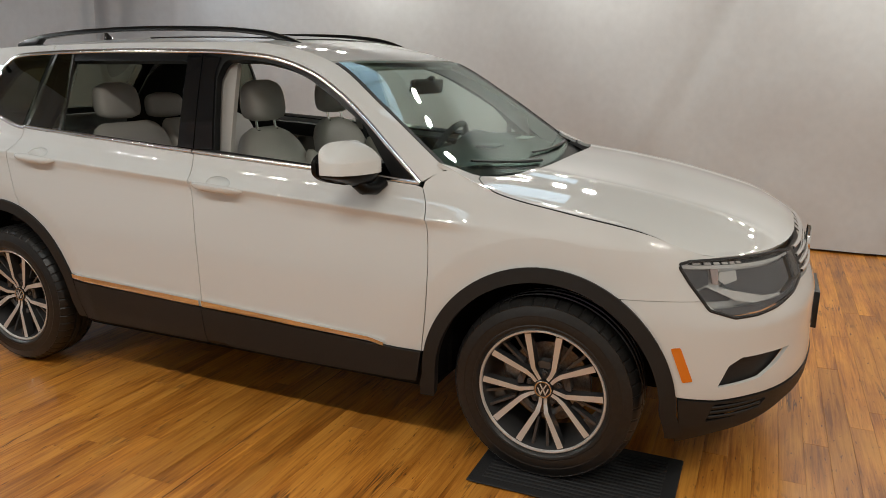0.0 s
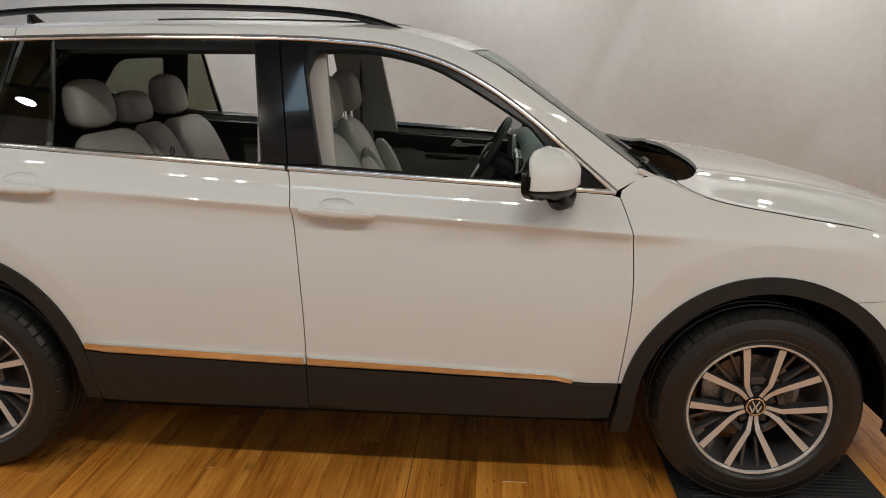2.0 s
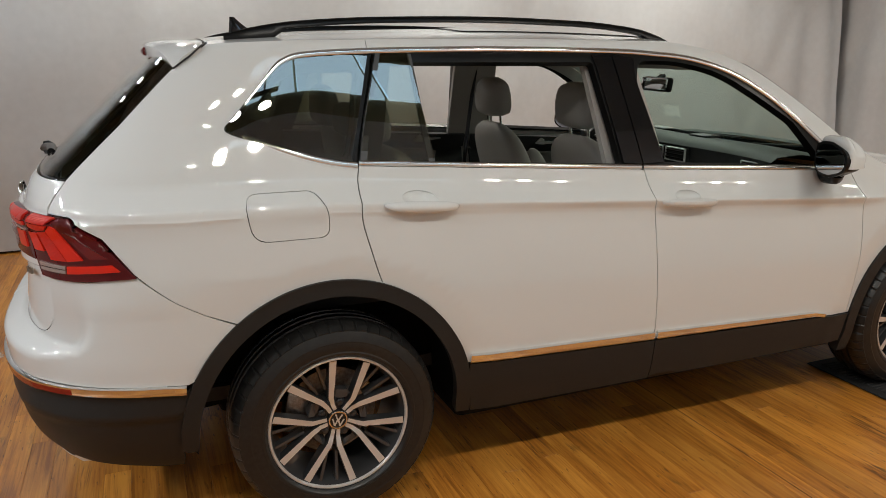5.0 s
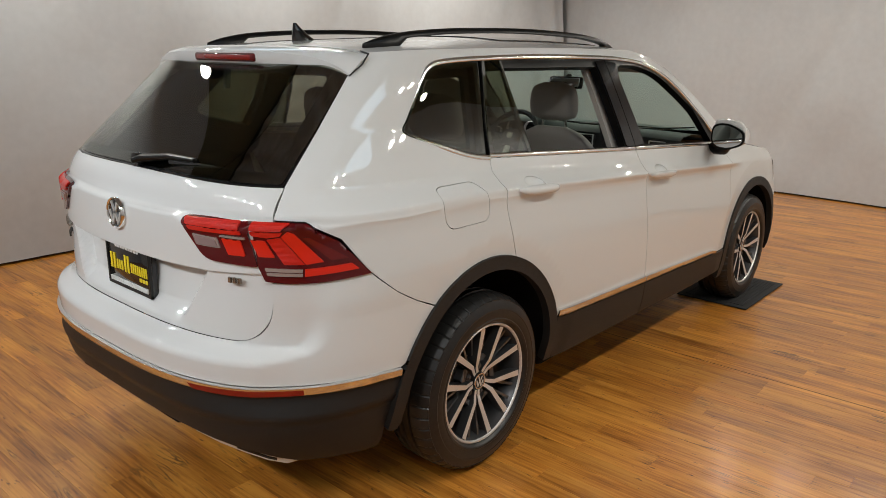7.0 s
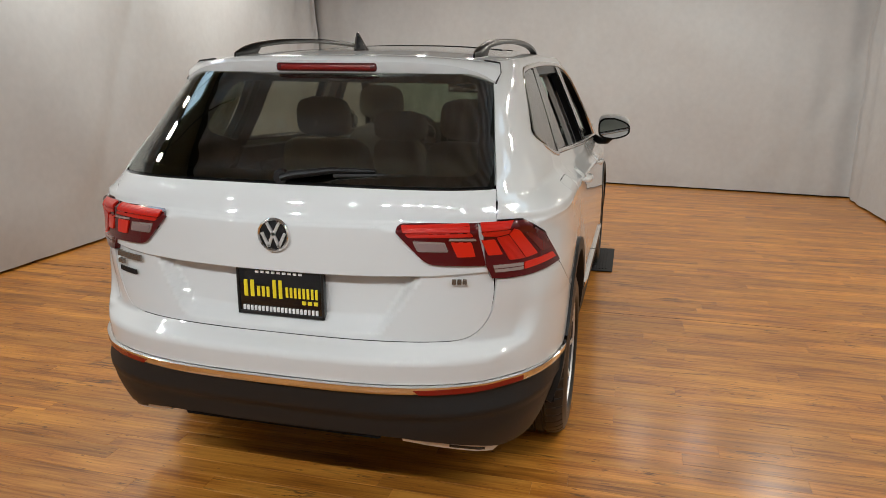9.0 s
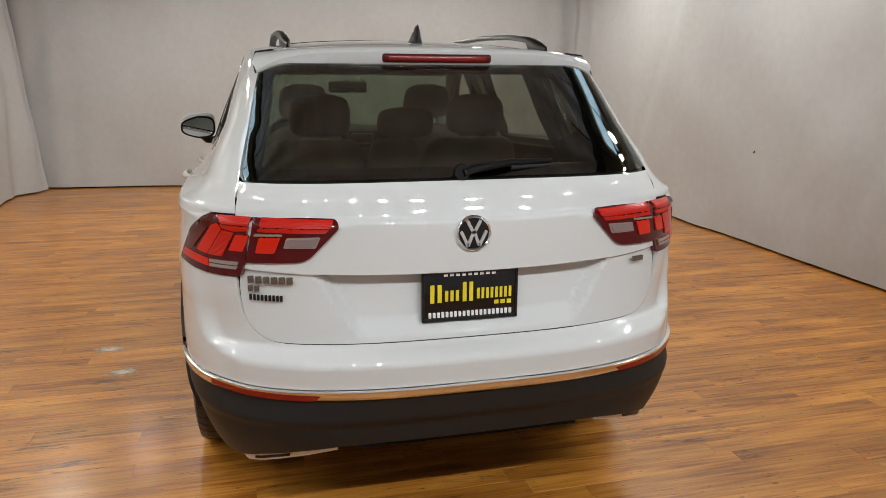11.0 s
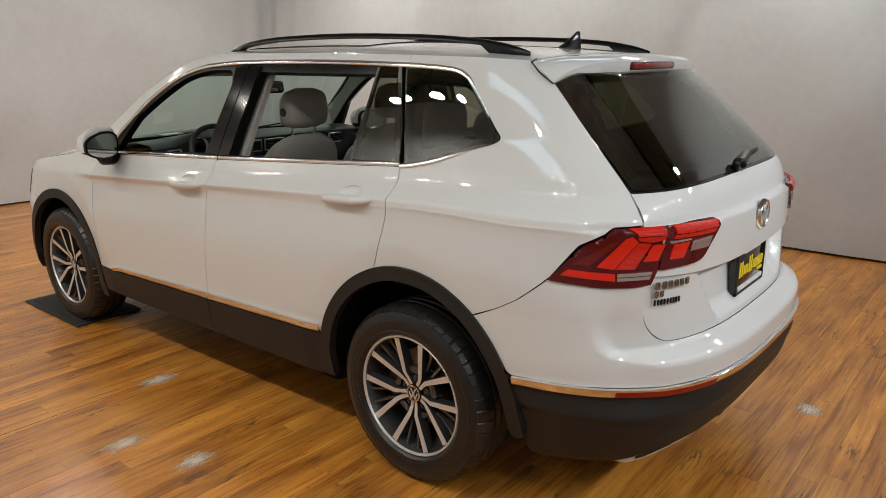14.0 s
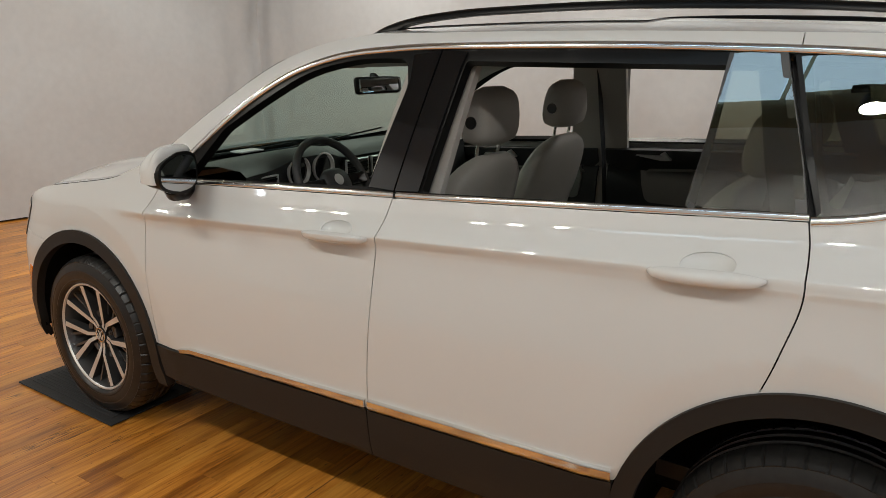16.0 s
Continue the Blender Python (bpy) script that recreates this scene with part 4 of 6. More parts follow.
# ---- doors, sides
fo = rounded([(-.085, 1.155), (-.15, 1.45), (-.125, 1.526), (.055, 1.526), (.265, 1.483), (.44, 1.387), (.61, 1.280), (.76, 1.098)], [0, .02, .03, .1, .2, .2, .02, .01])
ro = rounded([(-.285, 1.160), (-.334, 1.522), (-1.172, 1.522), (-1.250, 1.215)], .012)
QW = rounded([(-1.225, 1.532), (-1.305, 1.226), (-1.42, 1.250), (-1.55, 1.285), (-1.640, 1.318), (-1.632, 1.345), (-1.512, 1.488), (-1.46, 1.522), (-1.40, 1.530)], [.01, .01, 0, 0, .02, .02, .03, .03, 0])


def arch_lip(hx, s):
    if hx > 0:
        pts, inn = arc(hx, HUB_Z, WA, 0, 180, 48), arc(hx, HUB_Z, 0.417, 180, 0, 48)
        loop = [(hx + .50, 0.26), (hx + .487, .31)] + pts + [(hx - .485, .30), (hx - .487, .255), (hx - .43, .255)] + inn + [(hx + .44, 0.26)]
        loop = [(fp(x, z), z) for x, z in loop]
        return panel("wheel_arch_cladding", loop, map_front, CLAD, car, s, out=0.011, thick=0.035, step=0.022)
    pts, inn = arc(RA_X, RA_Z, RA, 0, 180, 48), arc(RA_X, RA_Z, 0.434, 180, 0, 48)
    loop = [(RA_X + .440, 0.305), (RA_X + .492, .303), (RA_X + .492, .33)] + pts + [(RA_X - .489, .350), (RA_X - .47, .338), (RA_X - .438, .338)] + inn
    loop = [(rp(x, z), z) for x, z in loop]
    return panel("wheel_arch_cladding", loop, map_rear, CLAD, car, s, out=0.011, thick=0.035, step=0.022)


def well(hx, s):
    """The dark liner round a wheel."""
    verts, faces = [], []
    n = 30
    for i in range(n + 1):
        a = radians(-6 + 192 * i / n)
        cx, cz, g = (hx, HUB_Z, 0.0) if hx > 0 else (RA_X, RA_Z, 0.018)
        for y, r in ((0.875, 0.426 + g), (0.84, 0.438 + g), (0.58, 0.438 + g), (0.56, 0.42), (0.56, 0.0)):
            verts.append((cx + r * math.cos(a), s * y, cz + r * math.sin(a)))
    for i in range(n):
        for j in range(4):
            faces.append((i * 5 + j, i * 5 + j + 1, i * 5 + j + 6, i * 5 + j + 5))
    link("wheel_well_liner", verts, faces, DARK, car)


def handle(xc, s, parent):
    """A pull handle lying over a shallow cup, both in body colour."""
    zc = crease_z(xc) + 0.004
    n = 18
    verts, faces = [], []
    L = 0.128
    for i in range(n + 1):
        t = -1 + 2 * i / n
        x = xc - t * L
        env = max(0.0, 1 - abs(t) ** 3.2)
        hw = 0.0045 + 0.0135 * env ** 0.6
        lift = 0.004 + 0.026 * env ** 0.5
        z0 = zc - SLOPE * (x - xc) - 0.004
        for k in range(10):
            a = 2 * math.pi * k / 10
            zz = z0 + hw * math.sin(a)
            y = half_width(x, zz) + lift + 0.010 * math.cos(a) * (0.4 + 0.6 * env)
            verts.append((x, s * y, zz))
    for i in range(n):
        for k in range(10):
            faces.append((i * 10 + k, i * 10 + (k + 1) % 10, i * 10 + 10 + (k + 1) % 10, i * 10 + 10 + k))
    faces += [tuple(range(10)), tuple(n * 10 + k for k in range(10))]
    bm = bmesh.new()
    vs = [bm.verts.new(v) for v in verts]
    for f in faces:
        bm.faces.new([vs[i] for i in f])
    h = part("door_handle", bm, PAINT, parent, sharp=50)
    return h


def flat_pane(mapping):
    """A side pane: nearly straight from sill to roof, with a slight outward bow."""
    def f(p, z):
        t = (z - 1.22) / 0.32
        a, b = mapping(p, 1.22), mapping(p, 1.54)
        return a[0] + (b[0] - a[0]) * t, a[1] + (b[1] - a[1]) * t + 0.012 * t * (1 - t), z
    return f


def cup_hole(xc, grow=1.0):
    """The oval opening of the finger cup above a handle."""
    return [(xc + 0.060 * grow * math.cos(a), crease_z(xc) + 0.020 - SLOPE * 0.060 * math.cos(a) + 0.023 * grow * math.sin(a)) for a in [2 * math.pi * k / 30 for k in range(30)]]


def cup(xc, s, parent):
    def depth(x, z):
        u, v = (x - xc) / 0.062, (z - crease_z(x) - 0.020) / 0.025
        return 0.020 * max(0.0, 1 - u * u - v * v) ** 0.8
    panel("finger_cup", cup_hole(xc, 1.01), map_side, PAINT, parent, s, dish=depth, step=0.007, thick=0.002)


HF, HR = -0.018, -1.100
for s in (-1, 1):
    # front door
    lp = up(SB, clad_z(-0.14), belt_z(-.19) - .010, G)
    lp += along(belt_z, -0.18, 0.87, -0.010)
    lp += up(SF, 1.062, clad_z(0.92), -G)
    lp += along(clad_z, 0.90, -0.12)
    fd = panel("front_door", lp, map_side, PAINT, car, s, holes=(cup_hole(HF),), step=0.026, label="white front door with its window rolled down", **CREASE)
    handle(HF, s, fd)
    cup(HF, s, fd)
    lp = up(SB, 0.305, clad_z(-0.14) - .003, G) + along(clad_z, -0.12, 0.92, -0.003) + [(0.905, 0.36), (0.895, 0.312), (0.40, 0.306)]
    panel("sill_cladding", lp, map_side, CLAD, fd, s, out=0.010, label="grained black plastic lower cladding")
    strip("chrome_strip", along(clad_z, -0.133, 0.70, 0.017) + [(0.765, clad_z(.765) + 0.006)], map_side, (0.0165, 0.009), 0.014, CHROME, fd, s, tilt=0.1)
    strip("belt_strip", along(belt_z, -0.192, 0.885), map_side, 0.0085, 0.006, CHROME, fd, s)
    bfront = up(SB, belt_z(-.19) + .004, 1.557, G)
    topl = [p for p in DLO_LINE[::-1] if p[0] > -0.24]
    loop = bfront + [(x, z - .004) for x, z in topl] + along(belt_z, 0.87, -0.18, 0.004)
    panel("window_frame", loop, map_side, SATIN, fd, s, holes=(fo,), out=-0.003, thick=0.035, step=0.03)
    panel("pillar_cover", up(SB, belt_z(-.19) + .010, 1.549, G + .001) + [(-0.150, 1.535), (-0.158, 1.46), (-0.095, 1.155)], map_side, BLACK, fd, s, out=0.004, thick=0.004, step=0.03, label="gloss black pillar cover")
    panel("inner_trim", along(belt_z, -0.17, 0.86, -0.002) + [(0.88, 0.95), (0.86, 0.50), (-0.12, 0.50)], map_side, SOFT, fd, s, out=-0.075, thick=0.02, step=0.06)
    panel("inner_insert", rounded([(-0.10, 1.055), (0.44, 1.03), (0.50, 0.98), (0.48, 0.86), (-0.06, 0.86)], .03), map_side, INSERT, fd, s, out=-0.082, thick=0.02, step=0.06)
    loop = [(0.28, 1.085), (0.44, 1.075), (0.30, 1.070), (0.255, 1.074), (0.285, 1.105), (0.31, 1.092)]
    panel("inner_handle", loop, map_side, SILVER, fd, s, out=-0.090, thick=0.018, step=0.03)
    # rear door
    lp = up(SC, 0.825, belt_z(-1.28) - .010, G)
    lp += along(belt_z, -1.26, -0.21, -0.010)
    lp += up(SB, 1.13, clad_z(-0.14), -G)
    lp += along(clad_z, -0.16, -0.93)
    lp += arc(RA_X, RA_Z, RA, 15, 67)[1:]
    rd = panel("rear_door", lp, map_side, PAINT, car, s, holes=(cup_hole(HR),), step=0.026, label="white rear door with its window rolled down", **CREASE)
    handle(HR, s, rd)
    cup(HR, s, rd)
    lp = up(SB, 0.305, clad_z(-0.14) - .003, -G)[::-1] + [(-0.5, 0.302), (-0.905, 0.30), (-0.918, 0.38)] + along(clad_z, -0.928, -0.15, -0.003)[:-1]
    panel("sill_cladding", lp, map_side, CLAD, rd, s, out=0.010, label="grained black plastic lower cladding")
    strip("chrome_strip", along(clad_z, -0.925, -0.147, 0.017), map_side, 0.0165, 0.014, CHROME, rd, s, tilt=0.1)
    strip("belt_strip", along(belt_z, -1.279, -0.201), map_side, 0.0085, 0.006, CHROME, rd, s)
    topl = [p for p in DLO_LINE if -1.172 < p[0] < -0.252]
    loop = up(SB, 1.555, belt_z(-.19) + .004, -G) + along(belt_z, -0.20, -1.265, 0.004) + up(SC, 1.21, 1.553, G) + [(x, z - .004) for x, z in topl[::-1]]
    panel("window_frame", loop, map_side, SATIN, rd, s, holes=(ro,), out=-0.003, thick=0.035, step=0.03)
    panel("pillar_cover", up(SB, 1.549, belt_z(-.19) + .010, -G - .001) + [(-0.278, 1.160), (-0.324, 1.505), (-0.335, 1.545)], map_side, BLACK, rd, s, out=0.004, thick=0.004, step=0.03, label="gloss black pillar cover")
    pane = panel("fixed_pane", up(SC, 1.214, 1.547, G + .003) + [(-1.060, 1.551), (-1.016, 1.205)], flat_pane(map_side), TINT, rd, s, out=0.0015, thick=0.004, step=0.05, label="dark tinted fixed pane")
    panel("pane_bar", [(-1.063, 1.549), (-1.049, 1.549), (-1.022, 1.199), (-1.039, 1.199)], map_side, PILLARGREY, rd, s, out=0.001, thick=0.012, step=0.04)
    panel("pillar_cover", up(SC, 1.549, 1.209, G + .002) + [(-1.252, 1.208), (-1.213, 1.36), (-1.158, 1.549)], map_side, PILLARGREY, rd, s, out=0.0035, thick=0.004, step=0.04, label="satin grey cover at the rear edge of the door glass")
    panel("inner_trim", along(belt_z, -1.25, -0.21, -0.002) + [(-0.20, 0.50), (-0.88, 0.50), (-0.98, 0.75), (-1.12, 0.86)], map_side, SOFT, rd, s, out=-0.075, thick=0.02, step=0.06)
    panel("inner_insert", rounded([(-0.92, 1.125), (-0.40, 1.08), (-0.36, 1.04), (-0.40, 0.88), (-0.90, 0.88)], .03), map_side, INSERT, rd, s, out=-0.082, thick=0.02, step=0.06)
    loop = [(-0.50, 1.135), (-0.36, 1.130), (-0.48, 1.118), (-0.525, 1.122), (-0.495, 1.155), (-0.475, 1.142)]
    panel("inner_handle", loop, map_side, SILVER, rd, s, out=-0.090, thick=0.018, step=0.03)
    # long chrome line over the windows, and its foot round the rear quarter window
    strip("window_chrome", DLO_LINE, map_side, 0.0105, 0.007, CHROME, car, s, "polished chrome line round the side windows")
    # fender
    lp = [(fp(x, z), z) for x, z in up(SF, clad_z(0.92), 1.064, G)]
    lp += [(fp(x, z), z) for x, z in [(0.905, 1.085), (0.96, 1.125), (1.02, 1.13)] + along(HOOD_EDGE, 1.06, 1.90, -0.004)]
    lp += [(fq(y, z), z) for y, z in [(.782, .8945), (.782, .8915), (.79, .8905)]]
    lp += [(fp(x, z), z) for x, z in [(1.86, 0.8885), (1.833, 0.880), (1.836, 0.866), (1.87, 0.820), (1.922, 0.757), (1.80, 0.752), (1.66, 0.746)]]
    lp += [(fp(x, z), z) for x, z in arc(HUB_X, HUB_Z, WA, 56.7, 169, 30)]
    ff = panel("front_fender", lp, map_front, PAINT, car, s, rowf=crease_front, extra=EXTRA, step=0.026)
    # roof side
    tl = [p for p in DLO_LINE if p[0] > -1.2 and (p[1] > 1.5 or p[0] > 0)]
    lo = [(x + 0.006 if x > .4 else x, z + 0.007) for x, z in tl]
    lo.append((-1.1985, 1.5665))
    hi = along(ROOF_EDGE, -1.1985, 0.98, n=40)
    panel("roof_side_frame", lo + hi, map_side, PAINT, car, s, step=0.03)
    # quarter
    hole = [p for p in DLO_LINE if p[0] < -1.17]
    loop = [(-1.2, 1.567)] + along(ROOF_EDGE, -1.2, -1.70)
    loop = [(rp(x, z), z) for x, z in loop]
    loop += [(rq(y, z), z) for y, z in [(0.612, 1.535), (0.608, 1.50), (0.645, 1.35), (0.683, 1.188), (0.698, 1.096), (0.770, 1.093)]]
    loop += [(rp(x, z), z) for x, z in [(-2.052, 1.037), (-1.976, 0.932), (-1.877, 0.8420), (-1.7985, 0.7930)]]
    loop += [(rp(x, z), z) for x, z in arc(RA_X, RA_Z, RA, 128.2, 68, 20)]
    loop += [(rp(x, z), z) for x, z in up(SC, 0.835, 1.203, -G)]
    loop += [(rp(x, z), z) for x, z in hole[::-1]]
    fuel = rounded([(-1.660, 1.139), (-1.437, 1.139), (-1.405, 1.08), (-1.405, 0.998), (-1.640, 0.998)], [.05, .05, .05, .035, .05], 6)
    fuel = [(rp(x, z), z) for x, z in fuel]
    quarter = panel("rear_quarter_panel", loop, map_rear, PAINT, car, s, holes=(fuel,) if s < 0 else (), rowf=crease_rear, extra=EXTRA, step=0.024)
    if s < 0:
        c = (sum(p[0] for p in fuel) / len(fuel), sum(p[1] for p in fuel) / len(fuel))
        lid = [(c[0] + (p[0] - c[0]) * 0.980, c[1] + (p[1] - c[1]) * 0.970) for p in fuel]
        panel("fuel_flap", lid, map_rear, PAINT, quarter, s, step=0.026)
        panel("fuel_recess", [(c[0] + (p[0] - c[0]) * 1.1, c[1] + (p[1] - c[1]) * 1.1) for p in fuel], map_rear, DARK, quarter, s, out=-0.018, thick=0.003, step=0.04)
    qrim = [(rp(x, z), z) for x, z in [(-1.187, 1.552)] + [p for p in DLO_LINE if p[0] < -1.21] + [(-1.292, 1.212)]]
    qc = (sum(p[0] for p in qrim) / len(qrim), sum(p[1] for p in qrim) / len(qrim))
    panel("quarter_window_frame", qrim, map_rear, SATIN, quarter, s, holes=([(rp(x, z), z) for x, z in QW],), out=-0.004, thick=0.03, step=0.03)
    panel("quarter_window", [(qc[0] + (p - qc[0]) * 0.955, qc[1] + (z - qc[1]) * 0.945) for p, z in qrim], flat_pane(map_rear), TINT, quarter, s, out=0.0015, thick=0.004, step=0.03, label="dark tinted rear quarter pane")
    for hx in (HUB_X, -HUB_X):
        arch_lip(hx, s)
        well(hx, s)

# ---- hood, roof, screens
def hood_side(x):
    return half_width(x, HOOD_EDGE(x)) - 0.008


CORNER = [(1.130, hood_side(1.130) - 0.012), (1.100, 0.775), (1.096, 0.745), (1.115, 0.715)]
TIP = 0.775
right = [(x, hood_side(x)) for x in np.linspace(end_x(TIP, 0.895, True) - 0.02, 1.17, 17)] + CORNER
hl = [(x, -y) for x, y in right[::-1]] + [(end_x(y, 0.895, True) - .008, y) for y in np.linspace(-TIP, TIP, 27)] + right
hl += [(1.128 + 0.130 * (1 - (y / 0.70) ** 4), y) for y in np.linspace(0.685, -0.685, 23)]
hood = panel("hood", hl, map_hood, PAINT, car, 0, step=0.03, label="white hood with two long ridges")
for s in (-1, 1):
    # the corner of bodywork between hood, screen pillar and fender
    line = [(x, hood_side(x) + 0.0025) for x in np.linspace(1.92, 1.17, 22)] + [(1.128, CORNER[0][1] + .0035), (1.097, .778), (1.090, .740)]
    loop = [(x, s * (y + .001)) for x, y in line if x < 1.18] + [(1.060, s * .758), (1.0, s * .770), (0.955, s * .828)] + [(x, s * (hood_side(x) + .010)) for x in np.linspace(1.0, 1.165, 6)]
    panel("cowl_corner", loop, map_hood, PAINT, car, 0, step=0.03, out=-0.002)
    # dark rubber strip laid in to draw the shade of the shut line
    v, f = tube([(x, s * y, map_hood(x, y)[2] - 0.004) for x, y in line], 0.003, 8)
    link("hood_gap_line", v, f, RUBBER, car)
# dark sheet added below the hood so its edge gaps look shaded
panel("engine_bay", [(1.29, 0), (1.19, -0.78), (1.90, -0.80), (2.05, -0.55), (2.10, 0), (2.05, 0.55), (1.90, 0.80), (1.19, 0.78)], map_hood, DARK, car, 0, step=0.08, out=-0.03, thick=0.01)


def roof_half(x):
    return half_width(x, ROOF_EDGE(x)) - 0.002


rl = [(x, roof_half(x)) for x in np.linspace(-1.70, 0.39, 24)] + [(0.40 + 0.06 * (1 - (y / .65) ** 2), y) for y in np.linspace(0.62, -0.62, 13)] + [(x, -roof_half(x)) for x in np.linspace(0.39, -1.70, 24)]
roof = panel("roof", rl, map_top, PAINT, car, 0, step=.05)
panel("glass_sunroof", rounded([(0.10, 0.43), (0.13, 0.0), (0.10, -0.43), (-0.78, -0.45), (-0.78, 0.45)], [.04, 0, .04, .04, .04]), map_top, BLACK, roof, 0, step=.06, out=0.004, thick=0.01, label="dark glass sunroof panel")
wl = [(x, roof_half(x) - .012) for x in np.linspace(0.42, 1.0, 14)] + [(1.03 + 0.11 * (1 - (y / .8) ** 2), y) for y in np.linspace(0.78, -0.78, 13)] + [(x, -roof_half(x) + .012) for x in np.linspace(1.0, 0.42, 14)] + [(0.412 + 0.06 * (1 - (y / .65) ** 2), y) for y in np.linspace(-0.61, 0.61, 13)]
screen = panel("windscreen", wl, map_top, CLEAR, car, 0, step=.05, thick=0.005, label="clear windscreen with a faint green tint")
for s in (-1, 1):
    panel("screen_seal", [(x, s * (roof_half(x) - .022)) for x in np.linspace(0.42, 1.04, 14)] + [(x, s * (roof_half(x) - .001)) for x in np.linspace(1.04, 0.42, 14)], map_top, RUBBER, screen, 0, step=.03, out=0.002, thick=0.012)
panel("screen_frit", [(0.965 + 0.11 * (1 - (y / .8) ** 2), y) for y in np.linspace(-0.72, 0.72, 19)] + [(1.022 + 0.11 * (1 - (y / .8) ** 2), y) for y in np.linspace(0.76, -0.76, 19)], map_top, BLACK, screen, 0, step=.04, out=-0.0065, thick=0.001)
cw = [(1.005 + 0.11 * (1 - (y / .8) ** 2), y) for y in np.linspace(-0.80, 0.80, 19)] + [(1.20 + 0.10 * (1 - (y / .8) ** 2), y) for y in np.linspace(0.76, -0.76, 19)]


def map_cowl(x, y):
    e = x - (1.005 + 0.11 * (1 - (min(abs(y), .8) / .8) ** 2))
    return x, y, map_top(x - e, y)[2] - 0.022 - 0.40 * e


panel("cowl_panel", cw, map_cowl, CLAD, car, 0, step=.04, thick=0.02, label="black plastic cowl below the windscreen")
for y0, y1 in ((0.62, -0.02), (-0.05, -0.62)):
    pts = []
    for i in range(9):
        y = y0 + (y1 - y0) * i / 8
        x = 1.0 + 0.11 * (1 - (y / .8) ** 2) + 0.012 - 0.05 * i / 8
        p = map_top(x, y)
        pts.append((p[0], p[1], p[2] + 0.012))
    v, f = tube(pts, [0.010] * 4 + [0.007] * 5, 8, 0.7)
    link("windscreen_wiper", v, f, SATIN, car)

# ---- tail
def lip_z(y):
    """Height of the overhanging lip across the tailgate."""
    return 0.914 + 0.022 * (abs(y) / 0.69) ** 2


def ease(t):
    t = min(max(t, 0.0), 1.0)
    return t * t * (3 - 2 * t)


def recess(y, z):
    """Depth of the hollow under the lip and of the deeper number-plate bay in it."""
    d = lip_z(y) - z
    if d <= 0:
        return 0.0
    edge = 0.335 + (0.465 - 0.335) * (z - 0.715) / 0.197
    bay = ease((edge - abs(y)) / 0.036 + 0.5) * ease((z - 0.715) / 0.06)
    return ease(d / 0.011) * (0.013 * ease((z - 0.73) / 0.16) + 0.046 * bay)


GATE_EDGE = smooth_line([(0.7025, 0.92), (0.7005, 0.84), (0.676, 0.763), (0.615, 0.712), (0.50, 0.7045)], 5)
tg = [(0.683, 1.183), (0.697, 1.10)] + GATE_EDGE + [(0.3, 0.7045)]
tg = tg + [(-y, z) for y, z in tg[::-1]]
gate = panel("tailgate", tg, map_tail, PAINT, car, 0, step=0.0125, dish=recess, rowf=lip_z, extra=(0.001, -0.0015, -0.003, -0.0055, -0.008, -0.011, -0.0135), label="white tailgate with a recessed number plate bay")
gl = rounded([(-.674, 1.192), (.674, 1.192), (.602, 1.535), (-.602, 1.535)], .015)
panel("rear_window", gl, map_tail, TINT, gate, 0, thick=0.005, step=0.035, label="dark tinted rear window")
gr = rounded([(-.680, 1.187), (.680, 1.187), (.606, 1.54), (-.606, 1.54)], .015)
panel("window_seal", gr, map_tail, BLACK, gate, 0, holes=(rounded([(-.625, 1.225), (.625, 1.225), (.560, 1.51), (-.560, 1.51)], .03),), out=-0.006, thick=0.006, step=0.05)


def spoiler():
    verts, faces = [], []
    n = 36
    for i in range(n + 1):
        t = -1 + 2 * i / n
        u = abs(t)
        xr = -1.882 + 0.072 * u ** 3
        zt = 1.585 - 0.018 * u * u - 0.058 * u ** 8
        h = 0.008 + 0.044 * (1 - u ** 7)
        xf = -1.702 - 0.022 * u ** 6
        yf, ym, yr = t * 0.612, t * 0.625, t * 0.612
        zf = map_top(xf, yf)[2] - 0.002
        row = [(xf, yf, zf), ((xf * 2 + xr) / 3, (yf + ym) / 2, (zf * 2 + zt) / 3 + 0.006), ((xf + 2 * xr) / 3, ym, (zf + 2 * zt) / 3 + 0.007), (xr + 0.008, yr, zt + 0.001), (xr, yr, zt - h * 0.15),
            (xr + 0.004, yr, zt - h * 0.85), (xr + 0.012, yr, zt - h), (xr + 0.080, yr, zt - h - 0.008), (xf + 0.02, yf, min(zf, zt - h) - 0.012)]
        verts += row
    k = 9
    for i in range(n):
        for j in range(k - 1):
            e = i * k + j
            faces.append((e, e + k, e + k + 1, e + 1))
    faces += [tuple(range(k))[::-1], tuple(n * k + j for j in range(k))]
    bm = bmesh.new()
    vs = [bm.verts.new(v) for v in verts]
    for f in faces:
        bm.faces.new([vs[a] for a in f])
    return part("roof_spoiler", bm, PAINT, gate, "white roof spoiler over the rear window", sharp=40)


spo = spoiler()
# thin black strip drawn in for the shaded seam at each spoiler end
for s in (-1, 1):
    v, f = tube([(-1.700, s * .55, map_top(-1.70, .55)[2] + .001), (-1.720, s * .611, map_top(-1.72, .610)[2] + .001), (-1.758, s * .622, 1.540), (-1.810, s * .615, 1.503)], 0.003, 8)
    link("spoiler_seam_line", v, f, RUBBER, spo)
bm = bmesh.new()
box(bm, -1.887, -1.86, -0.195, 0.195, 1.539, 1.570, 0.010, 3)
bl = part("brake_light", bm, DEEPRED, spo, "dark red high-level brake light")
bm = bmesh.new()
box(bm, -1.889, -1.87, -0.175, 0.175, 1.545, 1.564, 0.006, 2)
part("lens", bm, REFLECT, bl)
bm = bmesh.new()
